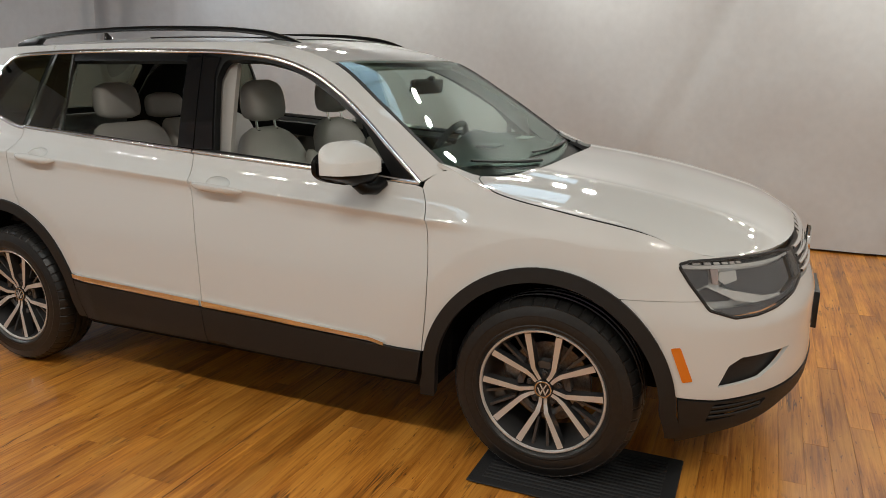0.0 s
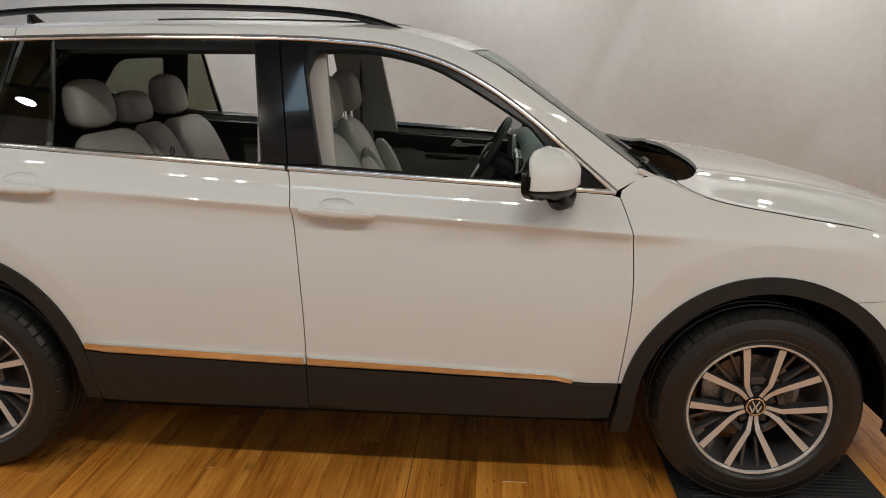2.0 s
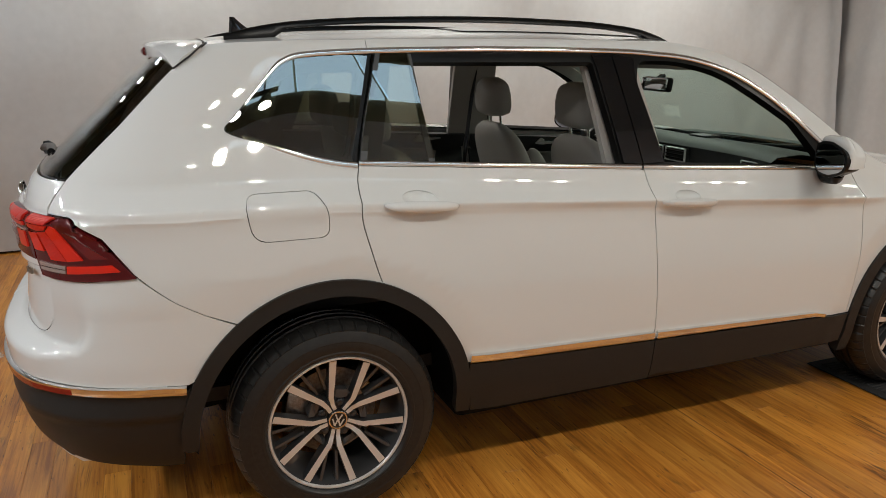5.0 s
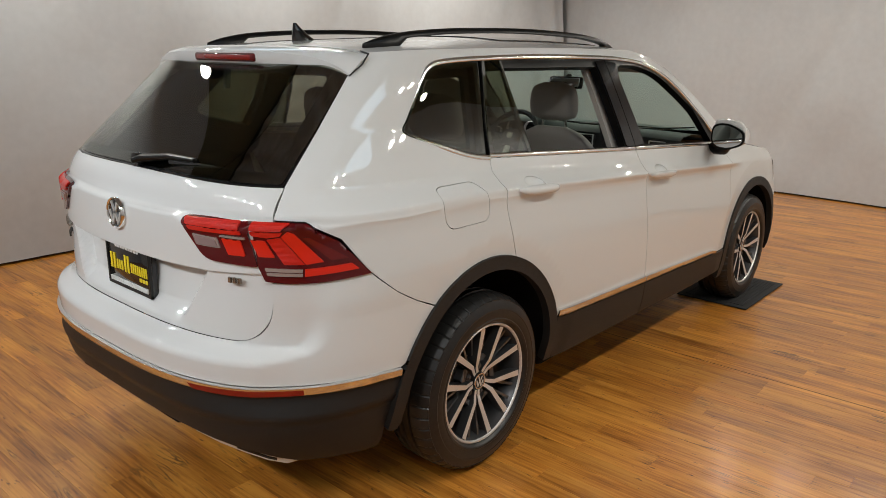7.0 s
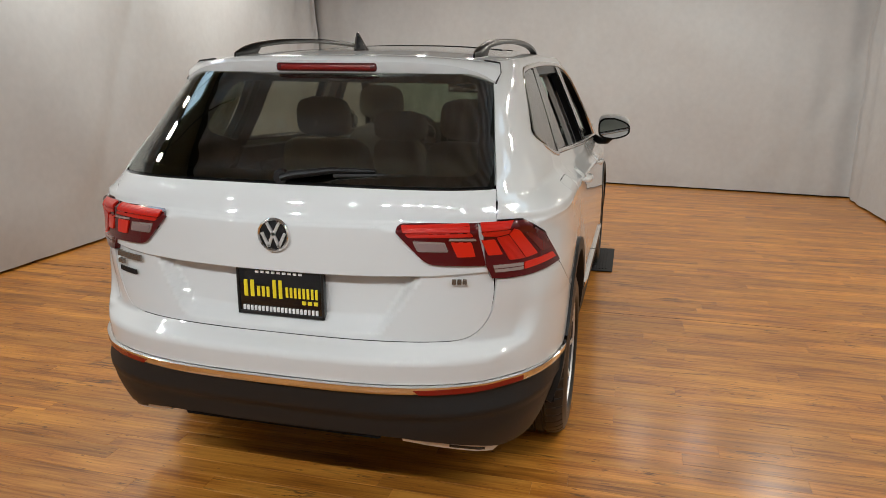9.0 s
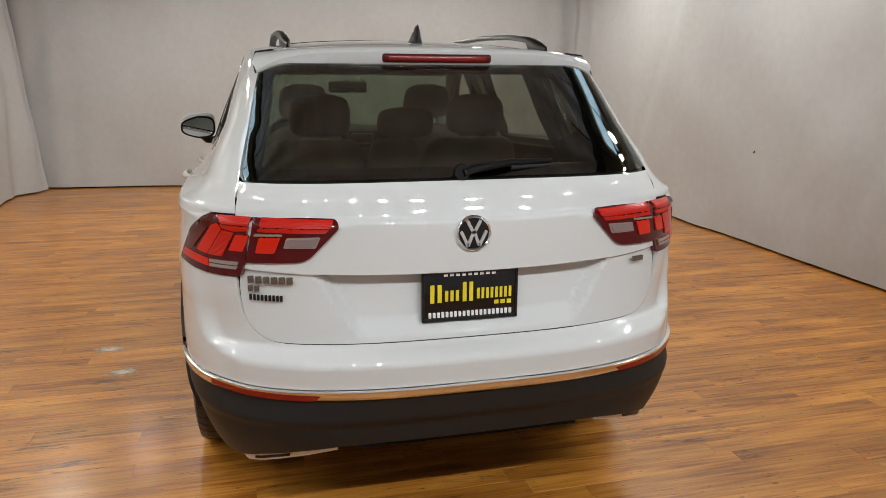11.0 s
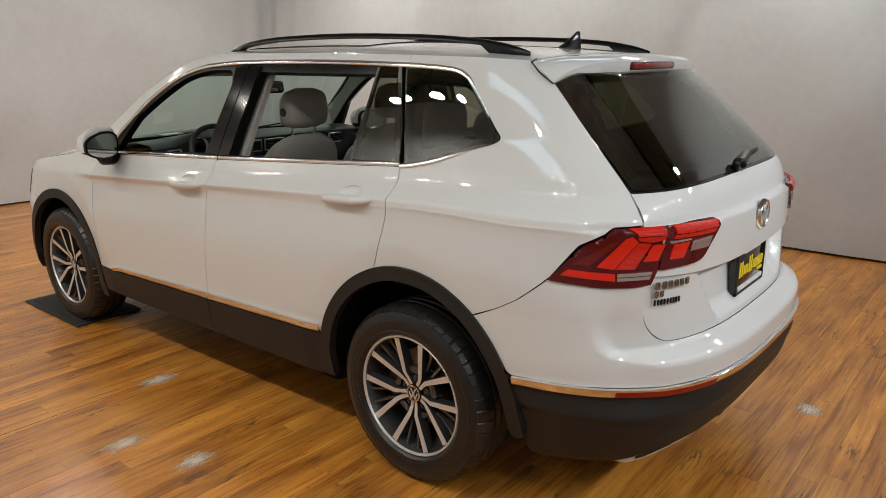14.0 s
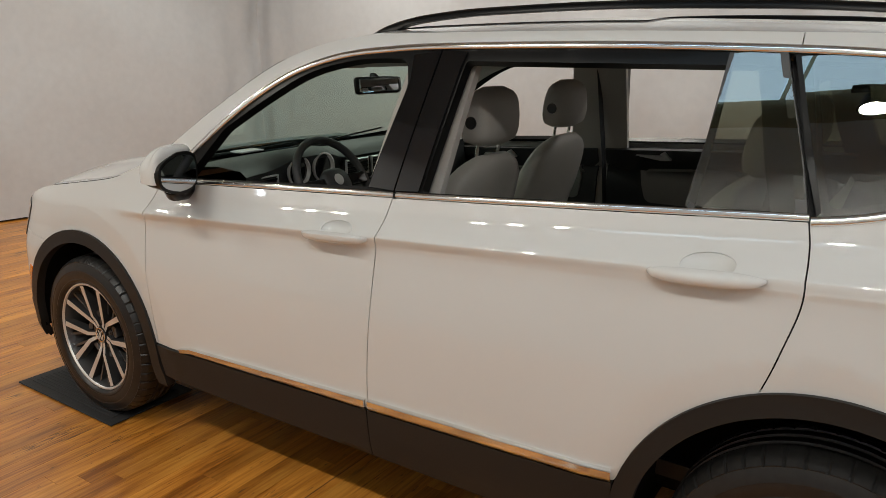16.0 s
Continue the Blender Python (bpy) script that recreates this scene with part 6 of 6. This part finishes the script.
# ---- mirrors
for s in (-1, 1):
    def shell(z0, z1, grow=1.0):
        """Part of a mirror housing between two heights: bulging forward, cut flat at the back."""
        verts, faces = [], []
        n, m = 36, 14
        for j in range(m + 1):
            w = z0 + (z1 - z0) * (0.5 - 0.5 * math.cos(math.pi * j / m))
            r = math.sqrt(max(0.0, 1 - abs(w) ** 3.2)) if abs(w) < 1 else 0.0
            for i in range(n):
                a = 2 * math.pi * i / n
                ca, sa = math.cos(a), math.sin(a)
                ex = abs(ca) ** 0.75 * (1 if ca > 0 else -1)
                ey = abs(sa) ** 0.75 * (1 if sa > 0 else -1)
                fl = abs(ca) ** 0.3 * (1 if ca > 0 else -1)
                x = 0.092 * ex * r * grow if ex > 0 else 0.052 * fl * min(1, r * 1.6) * grow
                y = 0.104 * ey * (r ** 0.45) * grow
                taper = 1 - 0.34 * (ey if ey > 0 else 0)
                verts.append((0.655 + x - 0.036 * ey, s * (0.977 + y), 1.154 + w * 0.086 * taper * grow))
        for j in range(m):
            for i in range(n):
                k = (i + 1) % n
                faces.append((j * n + i, j * n + k, (j + 1) * n + k, (j + 1) * n + i))
        faces += [tuple(range(n))[::-1], tuple(m * n + i for i in range(n))]
        bm = bmesh.new()
        vs = [bm.verts.new(v) for v in verts]
        for f in faces:
            bm.faces.new([vs[q] for q in f])
        bmesh.ops.remove_doubles(bm, verts=bm.verts, dist=1e-5)
        return bm
    mir = part("door_mirror", shell(-0.98, 0.16, 0.95), SATIN, car, "door mirror with a white cap and black housing", sharp=60)

    def oval(ry, rz, x0, depth):
        """A tapered rounded plate facing back, leaning with the housing."""
        bm = bmesh.new()
        loop = []
        for i in range(32):
            a = 2 * math.pi * i / 32
            dy = ry * math.copysign(abs(math.sin(a)) ** 0.6, math.sin(a))
            loop.append(bm.verts.new((x0 - 0.34 * dy, s * (0.977 + dy), 1.147 + rz * (1 - 0.36 * max(dy / ry, 0)) * math.copysign(abs(math.cos(a)) ** 0.6, math.cos(a)))))
        f = bm.faces.new(loop)
        ext = bmesh.ops.extrude_face_region(bm, geom=[f])
        bmesh.ops.translate(bm, vec=(depth, 0, 0), verts=[q for q in ext["geom"] if isinstance(q, bmesh.types.BMVert)])
        return bm
    part("bezel", oval(0.104, 0.071, 0.604, 0.016), SATIN, mir, sharp=40)
    # cap: a low skirt below a crease, then a dome that is steep at the back and slopes to the front
    n, rings = 48, [1.0, 1.0] + [0.5 + 0.5 * math.cos(math.pi * j / 14) for j in range(1, 14)]
    bm = bmesh.new()
    rows = []
    for j, ro in enumerate(rings):
        row = []
        for i in range(n):
            a = 2 * math.pi * i / n
            ex = math.copysign(abs(math.cos(a)) ** 0.72, math.cos(a))
            ey = math.copysign(abs(math.sin(a)) ** 0.72, math.sin(a))
            back = min(1.0, max(0.0, 0.25 - ex))
            back = back * back * (3 - 2 * back)
            edge = 0.054 * back * (1 - 0.36 * max(ey, 0))
            p = 2.0 + 2.5 * back
            z = 1.122 if j == 0 else 1.164 + edge + (0.074 - edge) * (1 - ro ** p) ** 0.72
            x = 0.655 + ro * ex * (0.092 if ex > 0 else 0.045) - 0.036 * ro * ey
            row.append(bm.verts.new((x, s * (0.977 + 0.105 * ro * ey - 0.012 * (1 - ro)), z)))
        rows.append(row)
    for r0, r1 in zip(rows, rows[1:]):
        for i in range(n):
            bm.faces.new((r0[i], r0[(i + 1) % n], r1[(i + 1) % n], r1[i]))
    bm.faces.new(rows[-1])
    bmesh.ops.recalc_face_normals(bm, faces=bm.faces)
    part("mirror_cap", bm, PAINT, mir, "white painted mirror cap", sharp=60)
    bm = oval(0.093, 0.060, 0.6015, 0.01)
    part("mirror_glass", bm, MIRROR, mir, "silvered mirror glass", sharp=30)
    v, f = tube([(0.680, s * 0.950, 1.085), (0.695, s * 0.930, 1.062), (0.715, s * 0.885, 1.055), (0.73, s * 0.845, 1.075)], [0.034, 0.036, 0.034, 0.030], 14, 0.75)
    link("mirror_foot", v, f, SATIN, mir)

# ---- cabin
def soft_block(name, sections, material, parent, label="", n=28, power=0.55):
    """A cushion: rounded cross-sections (centre, across vector, up vector) joined in a row, closed at both ends."""
    verts, faces = [], []
    for c, u, v in sections:
        c, u, v = Vector(c), Vector(u), Vector(v)
        for i in range(n):
            a = 2 * math.pi * i / n
            ca, sa = math.cos(a), math.sin(a)
            verts.append(c + u * (math.copysign(abs(ca) ** power, ca)) + v * (math.copysign(abs(sa) ** power, sa)))
    for j in range(len(sections) - 1):
        for i in range(n):
            k = (i + 1) % n
            faces.append((j * n + i, j * n + k, (j + 1) * n + k, (j + 1) * n + i))
    faces += [tuple(range(n))[::-1], tuple((len(sections) - 1) * n + i for i in range(n))]
    bm = bmesh.new()
    vs = [bm.verts.new(v) for v in verts]
    for f in faces:
        bm.faces.new([vs[q] for q in f])
    return part(name, bm, material, parent, label, sharp=70)


def headrest(x, y, z, w, h, d, lean, parent, posts=True):
    """A padded headrest whose foot is at (x, y, z)."""
    secs = []
    prof = curve1d([0, .06, .2, .5, .8, .93, 1.0], [0.55, 0.86, 0.97, 1.0, 0.93, 0.76, 0.40])
    thick = curve1d([0, .08, .3, .6, .85, 1.0], [0.5, 0.85, 1.0, 0.92, 0.72, 0.3])
    for i in range(13):
        t = i / 12
        secs.append(((x - lean * t, y, z + h * t), (0, w / 2 * prof(t), 0), (-d / 2 * thick(t), 0, 0)))
    hr = soft_block("headrest", secs, LEATHER, parent, power=0.7)
    if posts:
        for dy in (-0.07, 0.07):
            v, f = tube([(x + 0.012, y + dy, z - 0.075), (x, y + dy, z + 0.03)], 0.0065, 8)
            link("headrest_post", v, f, CHROME, hr)
            v, f = lathe([(0.0, 0.004), (0.012, 0.004), (0.014, -0.01)], 12, "z")
            o = link("post_collar", v, f, BLACKP, hr)
            o.location = (x + 0.010, y + dy, z - 0.045)
    return hr


for s in (-1, 1):
    y = s * 0.355
    shift = -0.080 if s > 0 else -0.025
    seat = new("front_seat")
    seat.parent = car
    w = curve1d([0, .3, .6, .82, .93, 1], [0.235, 0.252, 0.252, 0.225, 0.178, 0.09])
    secs = []
    for i in range(20):
        t = math.sin(math.pi / 2 * i / 19)
        z = 0.60 + 0.612 * t
        x = 0.06 - 0.20 * t - 0.02 * t * t + shift
        secs.append(((x, y, z), (0, w(t), 0), (-0.072 * (1 - 0.25 * t ** 3) * (1 - 0.94 * t ** 14) ** 0.5, 0, 0)))
    soft_block("backrest", secs, LEATHER, seat, power=0.62)
    for e in (-1, 1):
        secs = []
        for i in range(17):
            t = 0.5 - 0.5 * math.cos(math.pi * i / 16)
            z = 0.62 + 0.47 * t
            x = 0.10 - 0.20 * (z - .6) / .615 + shift
            secs.append(((x + 0.035, y + e * 0.195, z), (0, 0.045 * (1 - 0.96 * abs(2 * t - 1) ** 4) ** 0.5, 0), (-0.06 * (1 - 0.96 * abs(2 * t - 1) ** 3) ** 0.5, 0, 0)))
        soft_block("side_bolster", secs, LEATHER, seat, n=16, power=0.8)
    secs = [((0.02 + 0.5 * t, y, 0.64 + 0.05 * t), (0, 0.25 * (1 - 0.2 * t ** 4), 0), (0, 0, 0.085 * (1 - 0.3 * t ** 4))) for t in [i / 8 for i in range(9)]]
    soft_block("cushion", secs, LEATHER, seat, power=0.5)
    hr = headrest(-0.150 + shift, y, 1.245, 0.265, 0.19, 0.135, 0.012, seat)
    v, f = lathe([(0.0, 0.004), (0.019, 0.004), (0.021, 0.0), (0.019, -0.02)], 18)
    o = link("release_button", v, f, BLACKP, hr)
    o.location = (-0.156 + shift, y + 0.1315, 1.325)
    boxed("seat_base", (0.02, 0.45, y - .2, y + .2, .42, .58), SOFT, seat, bevel=.02)
# second row
bench = new("rear_bench")
bench.parent = car
for y0, y1 in ((-0.60, -0.14), (-0.12, 0.12), (0.14, 0.60)):
    yc, hw = (y0 + y1) / 2, (y1 - y0) / 2
    secs = []
    for i in range(16):
        t = math.sin(math.pi / 2 * i / 15)
        z = 0.62 + 0.588 * t
        secs.append(((-0.85 - 0.21 * t, yc, z), (0, hw * (1 - 0.05 * t ** 6) * (1 - 0.3 * t ** 24), 0), (-0.075 * (1 - 0.3 * t ** 4) * (1 - 0.94 * t ** 14) ** 0.5, 0, 0)))
    soft_block("backrest", secs, LEATHER, bench, power=0.45)
soft_block("cushion", [((-0.86 + 0.5 * t, 0, 0.64), (0, 0.62, 0), (0, 0, 0.085 * (1 - 0.3 * t ** 4))) for t in [i / 6 for i in range(7)]], LEATHER, bench, power=0.3)
headrest(-1.105, -0.37, 1.225, 0.27, 0.185, 0.125, 0.02, bench, False)
headrest(-1.105, 0.345, 1.225, 0.27, 0.185, 0.125, 0.02, bench, False)
headrest(-1.100, -0.04, 1.215, 0.26, 0.135, 0.11, 0.015, bench, False)
v, f = lathe([(0.017, -0.003), (0.021, 0.0), (0.017, 0.003), (0.013, 0.0)], 16, "x", True)
o = link("release_loop", v, f, BLACKP, bench)
o.location = (-0.90, -0.135, 1.10)

# linings
hl2 = [(x, roof_half(x) - .035) for x in np.linspace(-1.68, 0.36, 20)] + [(0.38 + 0.06 * (1 - (y / .65) ** 2), y) for y in np.linspace(0.58, -0.58, 11)] + [(x, -roof_half(x) + .035) for x in np.linspace(0.36, -1.68, 20)]
panel("headliner", hl2, map_top, HEADLINE, car, 0, step=.08, out=-0.045, thick=0.012)
for s in (-1, 1):
    panel("pillar_trim", [(-0.34, 1.54), (-0.10, 1.54), (-0.04, 1.14), (-0.10, .60), (-.30, .60), (-0.31, 1.14)], map_side, HEADLINE, car, s, out=-0.055, thick=0.025, step=.05)
    top = [p for p in DLO_LINE if p[0] > -1.2 and p[1] > 1.12]
    lo = [(x - 0.03 if x > .35 else x, z - 0.022) for x, z in top]
    panel("roof_edge_trim", [(x, z - 0.006) for x, z in top] + [(top[-1][0], 1.575)] + along(ROOF_EDGE, -1.18, 0.80, -0.01, n=24) , map_side, HEADLINE, car, s, out=-0.04, thick=0.012, step=.04)
    hole1 = [(rp(x, z), z) for x, z in rounded([(-1.235, 1.515), (-1.31, 1.24), (-1.54, 1.295), (-1.615, 1.335), (-1.50, 1.475), (-1.44, 1.508)], .02)]
    loop = [(rp(x, z), z) for x, z in [(-1.10, 1.56), (-1.50, 1.58), (-1.68, 1.55)]] + [(rq(y, z), z) for y, z in [(.60, 1.48), (.66, 1.20), (.66, .95)]] + [(rp(x, z), z) for x, z in [(-1.9, .92), (-1.40, .92), (-1.20, .92), (-1.20, 1.20)]]
    panel("load_bay_trim", loop, map_rear, SOFT, car, s, holes=(hole1,), out=-0.055, thick=0.02, step=.05)
    v, f = tube([(-0.205, s * 0.63, 1.50), (-0.215, s * 0.655, 1.33), (-0.225, s * 0.70, 1.10), (-0.24, s * 0.76, 0.62)], 0.024, 8, 0.2)
    link("seat_belt", v, f, SOFT, car)
boxed("cabin_floor", (-2.05, 0.95, -.60, .60, .37, .42), SOFT, car)
boxed("load_floor", (-2.22, -1.05, -.60, .60, .66, .70), SOFT, car)
boxed("bulkhead", (0.93, 0.98, -.74, .74, .30, 1.05), DARK, car)
bm = bmesh.new()
box(bm, -1.75, 1.95, -.52, .52, .27, .38, .03)
box(bm, -2.30, -1.90, -.50, .50, .385, .45, .02)
box(bm, -0.95, 0.95, -.84, .84, .25, .38, .03)
part("underbody", bm, DARK, car)

# dashboard
secs = []
for i in range(25):
    y = -0.74 + 1.48 * i / 24
    g = 0.045 * math.exp(-((y - 0.37) / 0.17) ** 4)
    secs.append((y, g))
verts, faces = [], []
for y, g in secs:
    e = 1 - 0.10 * (abs(y) / .74) ** 4
    row = [(1.08, y, 1.04), (0.95, y, 1.075), (0.78, y, 1.092 + 0.3 * g), (0.64 - 0.3 * g, y, 1.085 + g), (0.605 - 0.6 * g, y, 1.065 + 0.8 * g), (0.62, y, 1.03), (0.60, y, 0.93), (0.64, y, 0.80), (0.72, y, 0.60), (0.95, y, 0.5)]
    verts += [(x * e, yy, z) for x, yy, z in row]
k = 10
for i in range(len(secs) - 1):
    for j in range(k - 1):
        a = i * k + j
        faces.append((a, a + 1, a + k + 1, a + k))
bm = bmesh.new()
vs = [bm.verts.new(v) for v in verts]
for f in faces:
    bm.faces.new([vs[q] for q in f])
dash = part("dashboard", bm, DASHTOP, car, "slate grey dashboard with silver-rimmed vents", sharp=50)
for y0, y1, z0, z1 in ((-.16, -.01, .985, 1.055), (.01, .16, .985, 1.055), (-.68, -.53, .985, 1.05), (.55, .68, .985, 1.05)):
    bm = bmesh.new()
    box(bm, 0.585, 0.62, y0, y1, z0, z1, .008)
    vt = part("air_vent", bm, BLACKP, dash)
    bm = bmesh.new()
    for a, b, c, d in ((y0, y1, z1 - .006, z1), (y0, y1, z0, z0 + .006), (y0, y0 + .006, z0, z1), (y1 - .006, y1, z0, z1)):
        box(bm, 0.578, 0.59, a, b, c, d, .002, 1)
    part("vent_rim", bm, SILVER, vt)
    for q in range(1, 4):
        z = z0 + (z1 - z0) * q / 4
        boxed("vent_slat", (0.576, 0.59, y0 + .01, y1 - .01, z - .003, z + .003), SATIN, vt)
bm = bmesh.new()
box(bm, 0.583, 0.62, -.14, .14, .85, .965, .006)
scr = part("touch_screen", bm, BLACK, dash, "dark glass touch screen")
boxed("control_row", (0.575, 0.62, -.15, .15, .79, .835), SATIN, dash, bevel=.006)
boxed("dash_trim", (0.590, 0.612, -.70, -.17, .945, .965), SILVER, dash, bevel=.003)
for y in (.30, .44):
    v, f = lathe([(0.058, 0.0), (0.062, -0.014), (0.056, -0.016), (0.05, 0.0)], 28, "x")
    o = link("dial_rim", v, f, SILVER, dash)
    o.location = (0.590, y, 1.045)
    v, f = lathe([(0.0, -0.002), (0.055, -0.002), (0.056, 0.004)], 28, "x")
    o2 = link("dial", v, f, BLACK, o)
boxed("dash_speaker", (0.80, 0.90, -.06, .08, 1.088, 1.10), BLACKP, dash, bevel=.01)
boxed("dash_sticker", (0.86, 0.93, .36, .48, 1.098, 1.103), WHITEP, dash)
dash.location.z = 0.04
# steering wheel
sw = new("steering_wheel")
sw.parent = car
sw.matrix_local = pose(0.462, 0.37, 1.045, 0, 30, 0)
ring = [(0, 0.182 * math.cos(a), 0.182 * math.sin(a)) for a in [2 * math.pi * i / 48 for i in range(48)]]
verts, faces = [], []
for i in range(48):
    a = 2 * math.pi * i / 48
    for kk in range(10):
        b = 2 * math.pi * kk / 10
        r = 0.182 + 0.0155 * math.cos(b)
        verts.append((0.0175 * math.sin(b), r * math.cos(a), r * math.sin(a)))
for i in range(48):
    for kk in range(10):
        faces.append((i * 10 + kk, ((i + 1) % 48) * 10 + kk, ((i + 1) % 48) * 10 + (kk + 1) % 10, i * 10 + (kk + 1) % 10))
link("wheel_ring", verts, faces, SOFT, sw)
soft_block("hub_pad", [((0.03, 0, -0.01), (0, 0.055, 0), (0, 0, 0.05)), ((-0.01, 0, -0.01), (0, 0.075, 0), (0, 0, 0.065)), ((-0.03, 0, -0.01), (0, 0.06, 0), (0, 0, 0.05))], SOFT, sw, power=0.7)
v, f = lathe([(0.0, -0.033), (0.022, -0.033), (0.024, -0.028)], 24, "x")
link("hub_badge", v, f, SILVER, sw)
for y0, y1 in ((-0.17, -0.06), (0.06, 0.17)):
    bm = bmesh.new()
    box(bm, -0.022, 0.0, y0, y1, -0.032, 0.018, .008)
    part("wheel_spoke", bm, BLACK, sw)
bm = bmesh.new()
box(bm, -0.018, 0.0, -0.02, 0.02, -0.175, -0.06, .006)
part("wheel_spoke", bm, SILVER, sw)
v, f = tube([(0.02, 0, -0.01), (0.20, 0, -0.01)], 0.045, 16)
link("column", v, f, SOFT, sw)
# inside mirror
bm = bmesh.new()
box(bm, -0.012, 0.022, -0.125, 0.125, -0.036, 0.036, .014, 3)
im = part("inside_mirror", bm, SATIN, car, "black framed interior mirror")
im.matrix_local = pose(0.515, 0.016, 1.405, 0, 8, -8)
bm = bmesh.new()
box(bm, -0.0135, -0.011, -0.117, 0.117, -0.029, 0.029, .008)
part("mirror_glass", bm, MIRROR, im)
v, f = tube([(0.0, 0, 0.025), (0.014, 0, 0.040), (0.036, 0, 0.044)], 0.011, 10)
link("mirror_stem", v, f, SATIN, im)
for s in (-1, 1):
    bm = bmesh.new()
    box(bm, 0.30, 0.44, min(s * .20, s * .52), max(s * .20, s * .52), 1.512, 1.530, .008)
    bmesh.ops.rotate(bm, verts=bm.verts, cent=(0.30, 0, 1.52), matrix=Matrix.Rotation(radians(14), 3, "Y"))
    part("sun_visor", bm, HEADLINE, car)

# ---------------------------------------------------------------- loose things on the floor
def rubber_mat(x0, x1, y0, y1):
    """A ribbed black rubber mat with a bevelled rim."""
    m = tagged(new("rubber_mat"), "ribbed black rubber mat under a front wheel", "mat", "mats under the front wheels")
    bm = bmesh.new()
    box(bm, x0, x1, y0, y1, 0.0045, 0.011, .003, 1)
    part("base", bm, MAT, m, smooth=False)
    n = 17
    for i in range(n):
        y = y0 + 0.05 + (y1 - y0 - 0.1) * i / (n - 1)
        bm = bmesh.new()
        box(bm, x0 + 0.05, x1 - 0.05, y - 0.008, y + 0.008, 0.010, 0.0155, .003, 1)
        part("rib", bm, MAT, m, smooth=False)
    return m


rubber_mat(1.235, 1.985, 0.545, 0.962)
rubber_mat(1.155, 1.885, -1.020, -0.55)

# ---------------------------------------------------------------- the plank floor
floor = tagged(link("floor", [(X0 - .5, Y0 - .5, -.05), (X1 + .5, Y0 - .5, -.05), (X1 + .5, Y1 + .5, -.05), (X0 - .5, Y1 + .5, -.05), (X0 - .5, Y0 - .5, -.004), (X1 + .5, Y0 - .5, -.004), (X1 + .5, Y1 + .5, -.004), (X0 - .5, Y1 + .5, -.004)],
    [(0, 3, 2, 1), (4, 5, 6, 7), (0, 1, 5, 4), (1, 2, 6, 5), (2, 3, 7, 6), (3, 0, 4, 7)], GAPM, smooth=False), "honey brown lacquered wooden plank floor with wear marks", "floor", kind="structure")
PW = 0.0935


def plank_mesh(length):
    bm = bmesh.new()
    g, b = 0.0002, 0.0007
    w, l = PW / 2 - g, length / 2 - g
    top = [bm.verts.new(p) for p in ((-w + b, -l + b, 0), (w - b, -l + b, 0), (w - b, l - b, 0), (-w + b, l - b, 0))]
    low = [bm.verts.new(p) for p in ((-w, -l, -b), (w, -l, -b), (w, l, -b), (-w, l, -b))]
    bot = [bm.verts.new(p) for p in ((-w, -l, -.005), (w, -l, -.005), (w, l, -.005), (-w, l, -.005))]
    bm.faces.new(top)
    for j in range(4):
        q = (j + 1) % 4
        bm.faces.new((low[j], low[q], top[q], top[j]))
        bm.faces.new((bot[j], bot[q], low[q], low[j]))
    me = bpy.data.meshes.new("plank")
    bm.to_mesh(me)
    bm.free()
    me.materials.append(WOOD)
    return me


rng = random.Random(4)
LENGTHS = [0.9, 1.2, 1.5, 1.8]
MESHES = {l: plank_mesh(l) for l in LENGTHS}
rest_v, rest_f = [], []
count = 0
cols = int((X1 - X0 + 0.8) / PW)
for i in range(cols):
    x = 0.262 + PW / 2 + PW * (i - int((0.262 - X0 + 0.4) / PW))
    y = Y0 - 0.5 - rng.random() * 1.5
    while y < Y1 + 0.45:
        l = rng.choice(LENGTHS)
        ya, yb = max(y, Y0 - 0.5), min(y + l, Y1 + 0.5)
        yc = (ya + yb) / 2
        y += l
        if yb - ya < 0.02:
            continue
        lift = rng.uniform(-0.0003, 0.0003)
        near = -3.3 < x < 2.4 and 0.55 < abs(yc) < 2.45 and yb - ya > l - 0.001
        if near and count < 300:
            ob = new("plank", MESHES[l])
            ob.parent = floor
            ob.location = (x, yc, lift)
            count += 1
        else:
            me = MESHES[l]
            b = len(rest_v)
            rest_v += [(v.co.x + x, v.co.y * (yb - ya) / l + yc, v.co.z + lift) for v in me.vertices]
            rest_f += [tuple(b + k for k in p.vertices) for p in me.polygons]
ob = link("planks", rest_v, rest_f, WOOD, floor, smooth=False)
tagged(ob, kind="stuff")


def scuff(x, y, lx, ly):
    """A worn, lighter patch of lacquer lying on the planks."""
    me = link("worn_patch", [(x - lx, y - ly, .0012), (x + lx, y - ly, .0012), (x + lx, y + ly, .0012), (x - lx, y + ly, .0012), (x - lx, y - ly, .0006), (x + lx, y - ly, .0006), (x + lx, y + ly, .0006), (x - lx, y + ly, .0006)],
        [(0, 1, 2, 3), (4, 7, 6, 5)], SCUFF, floor, smooth=False)
    tagged(me, "worn pale patch of scratched lacquer", kind="stuff")


scuff(0.19, 1.03, 0.085, 0.15)
scuff(-0.28, 1.46, 0.08, 0.14)
scuff(-0.63, 1.35, 0.08, 0.13)
scuff(-2.45, -0.70, 0.09, 0.10)
scuff(-2.75, 1.15, 0.09, 0.10)
bm = bmesh.new()
box(bm, 0.2005, 0.2035, Y0, Y1, -0.003, 0.0009)
part("floor_joint", bm, HEM, floor, "thin dark joint running across the boards", smooth=False)
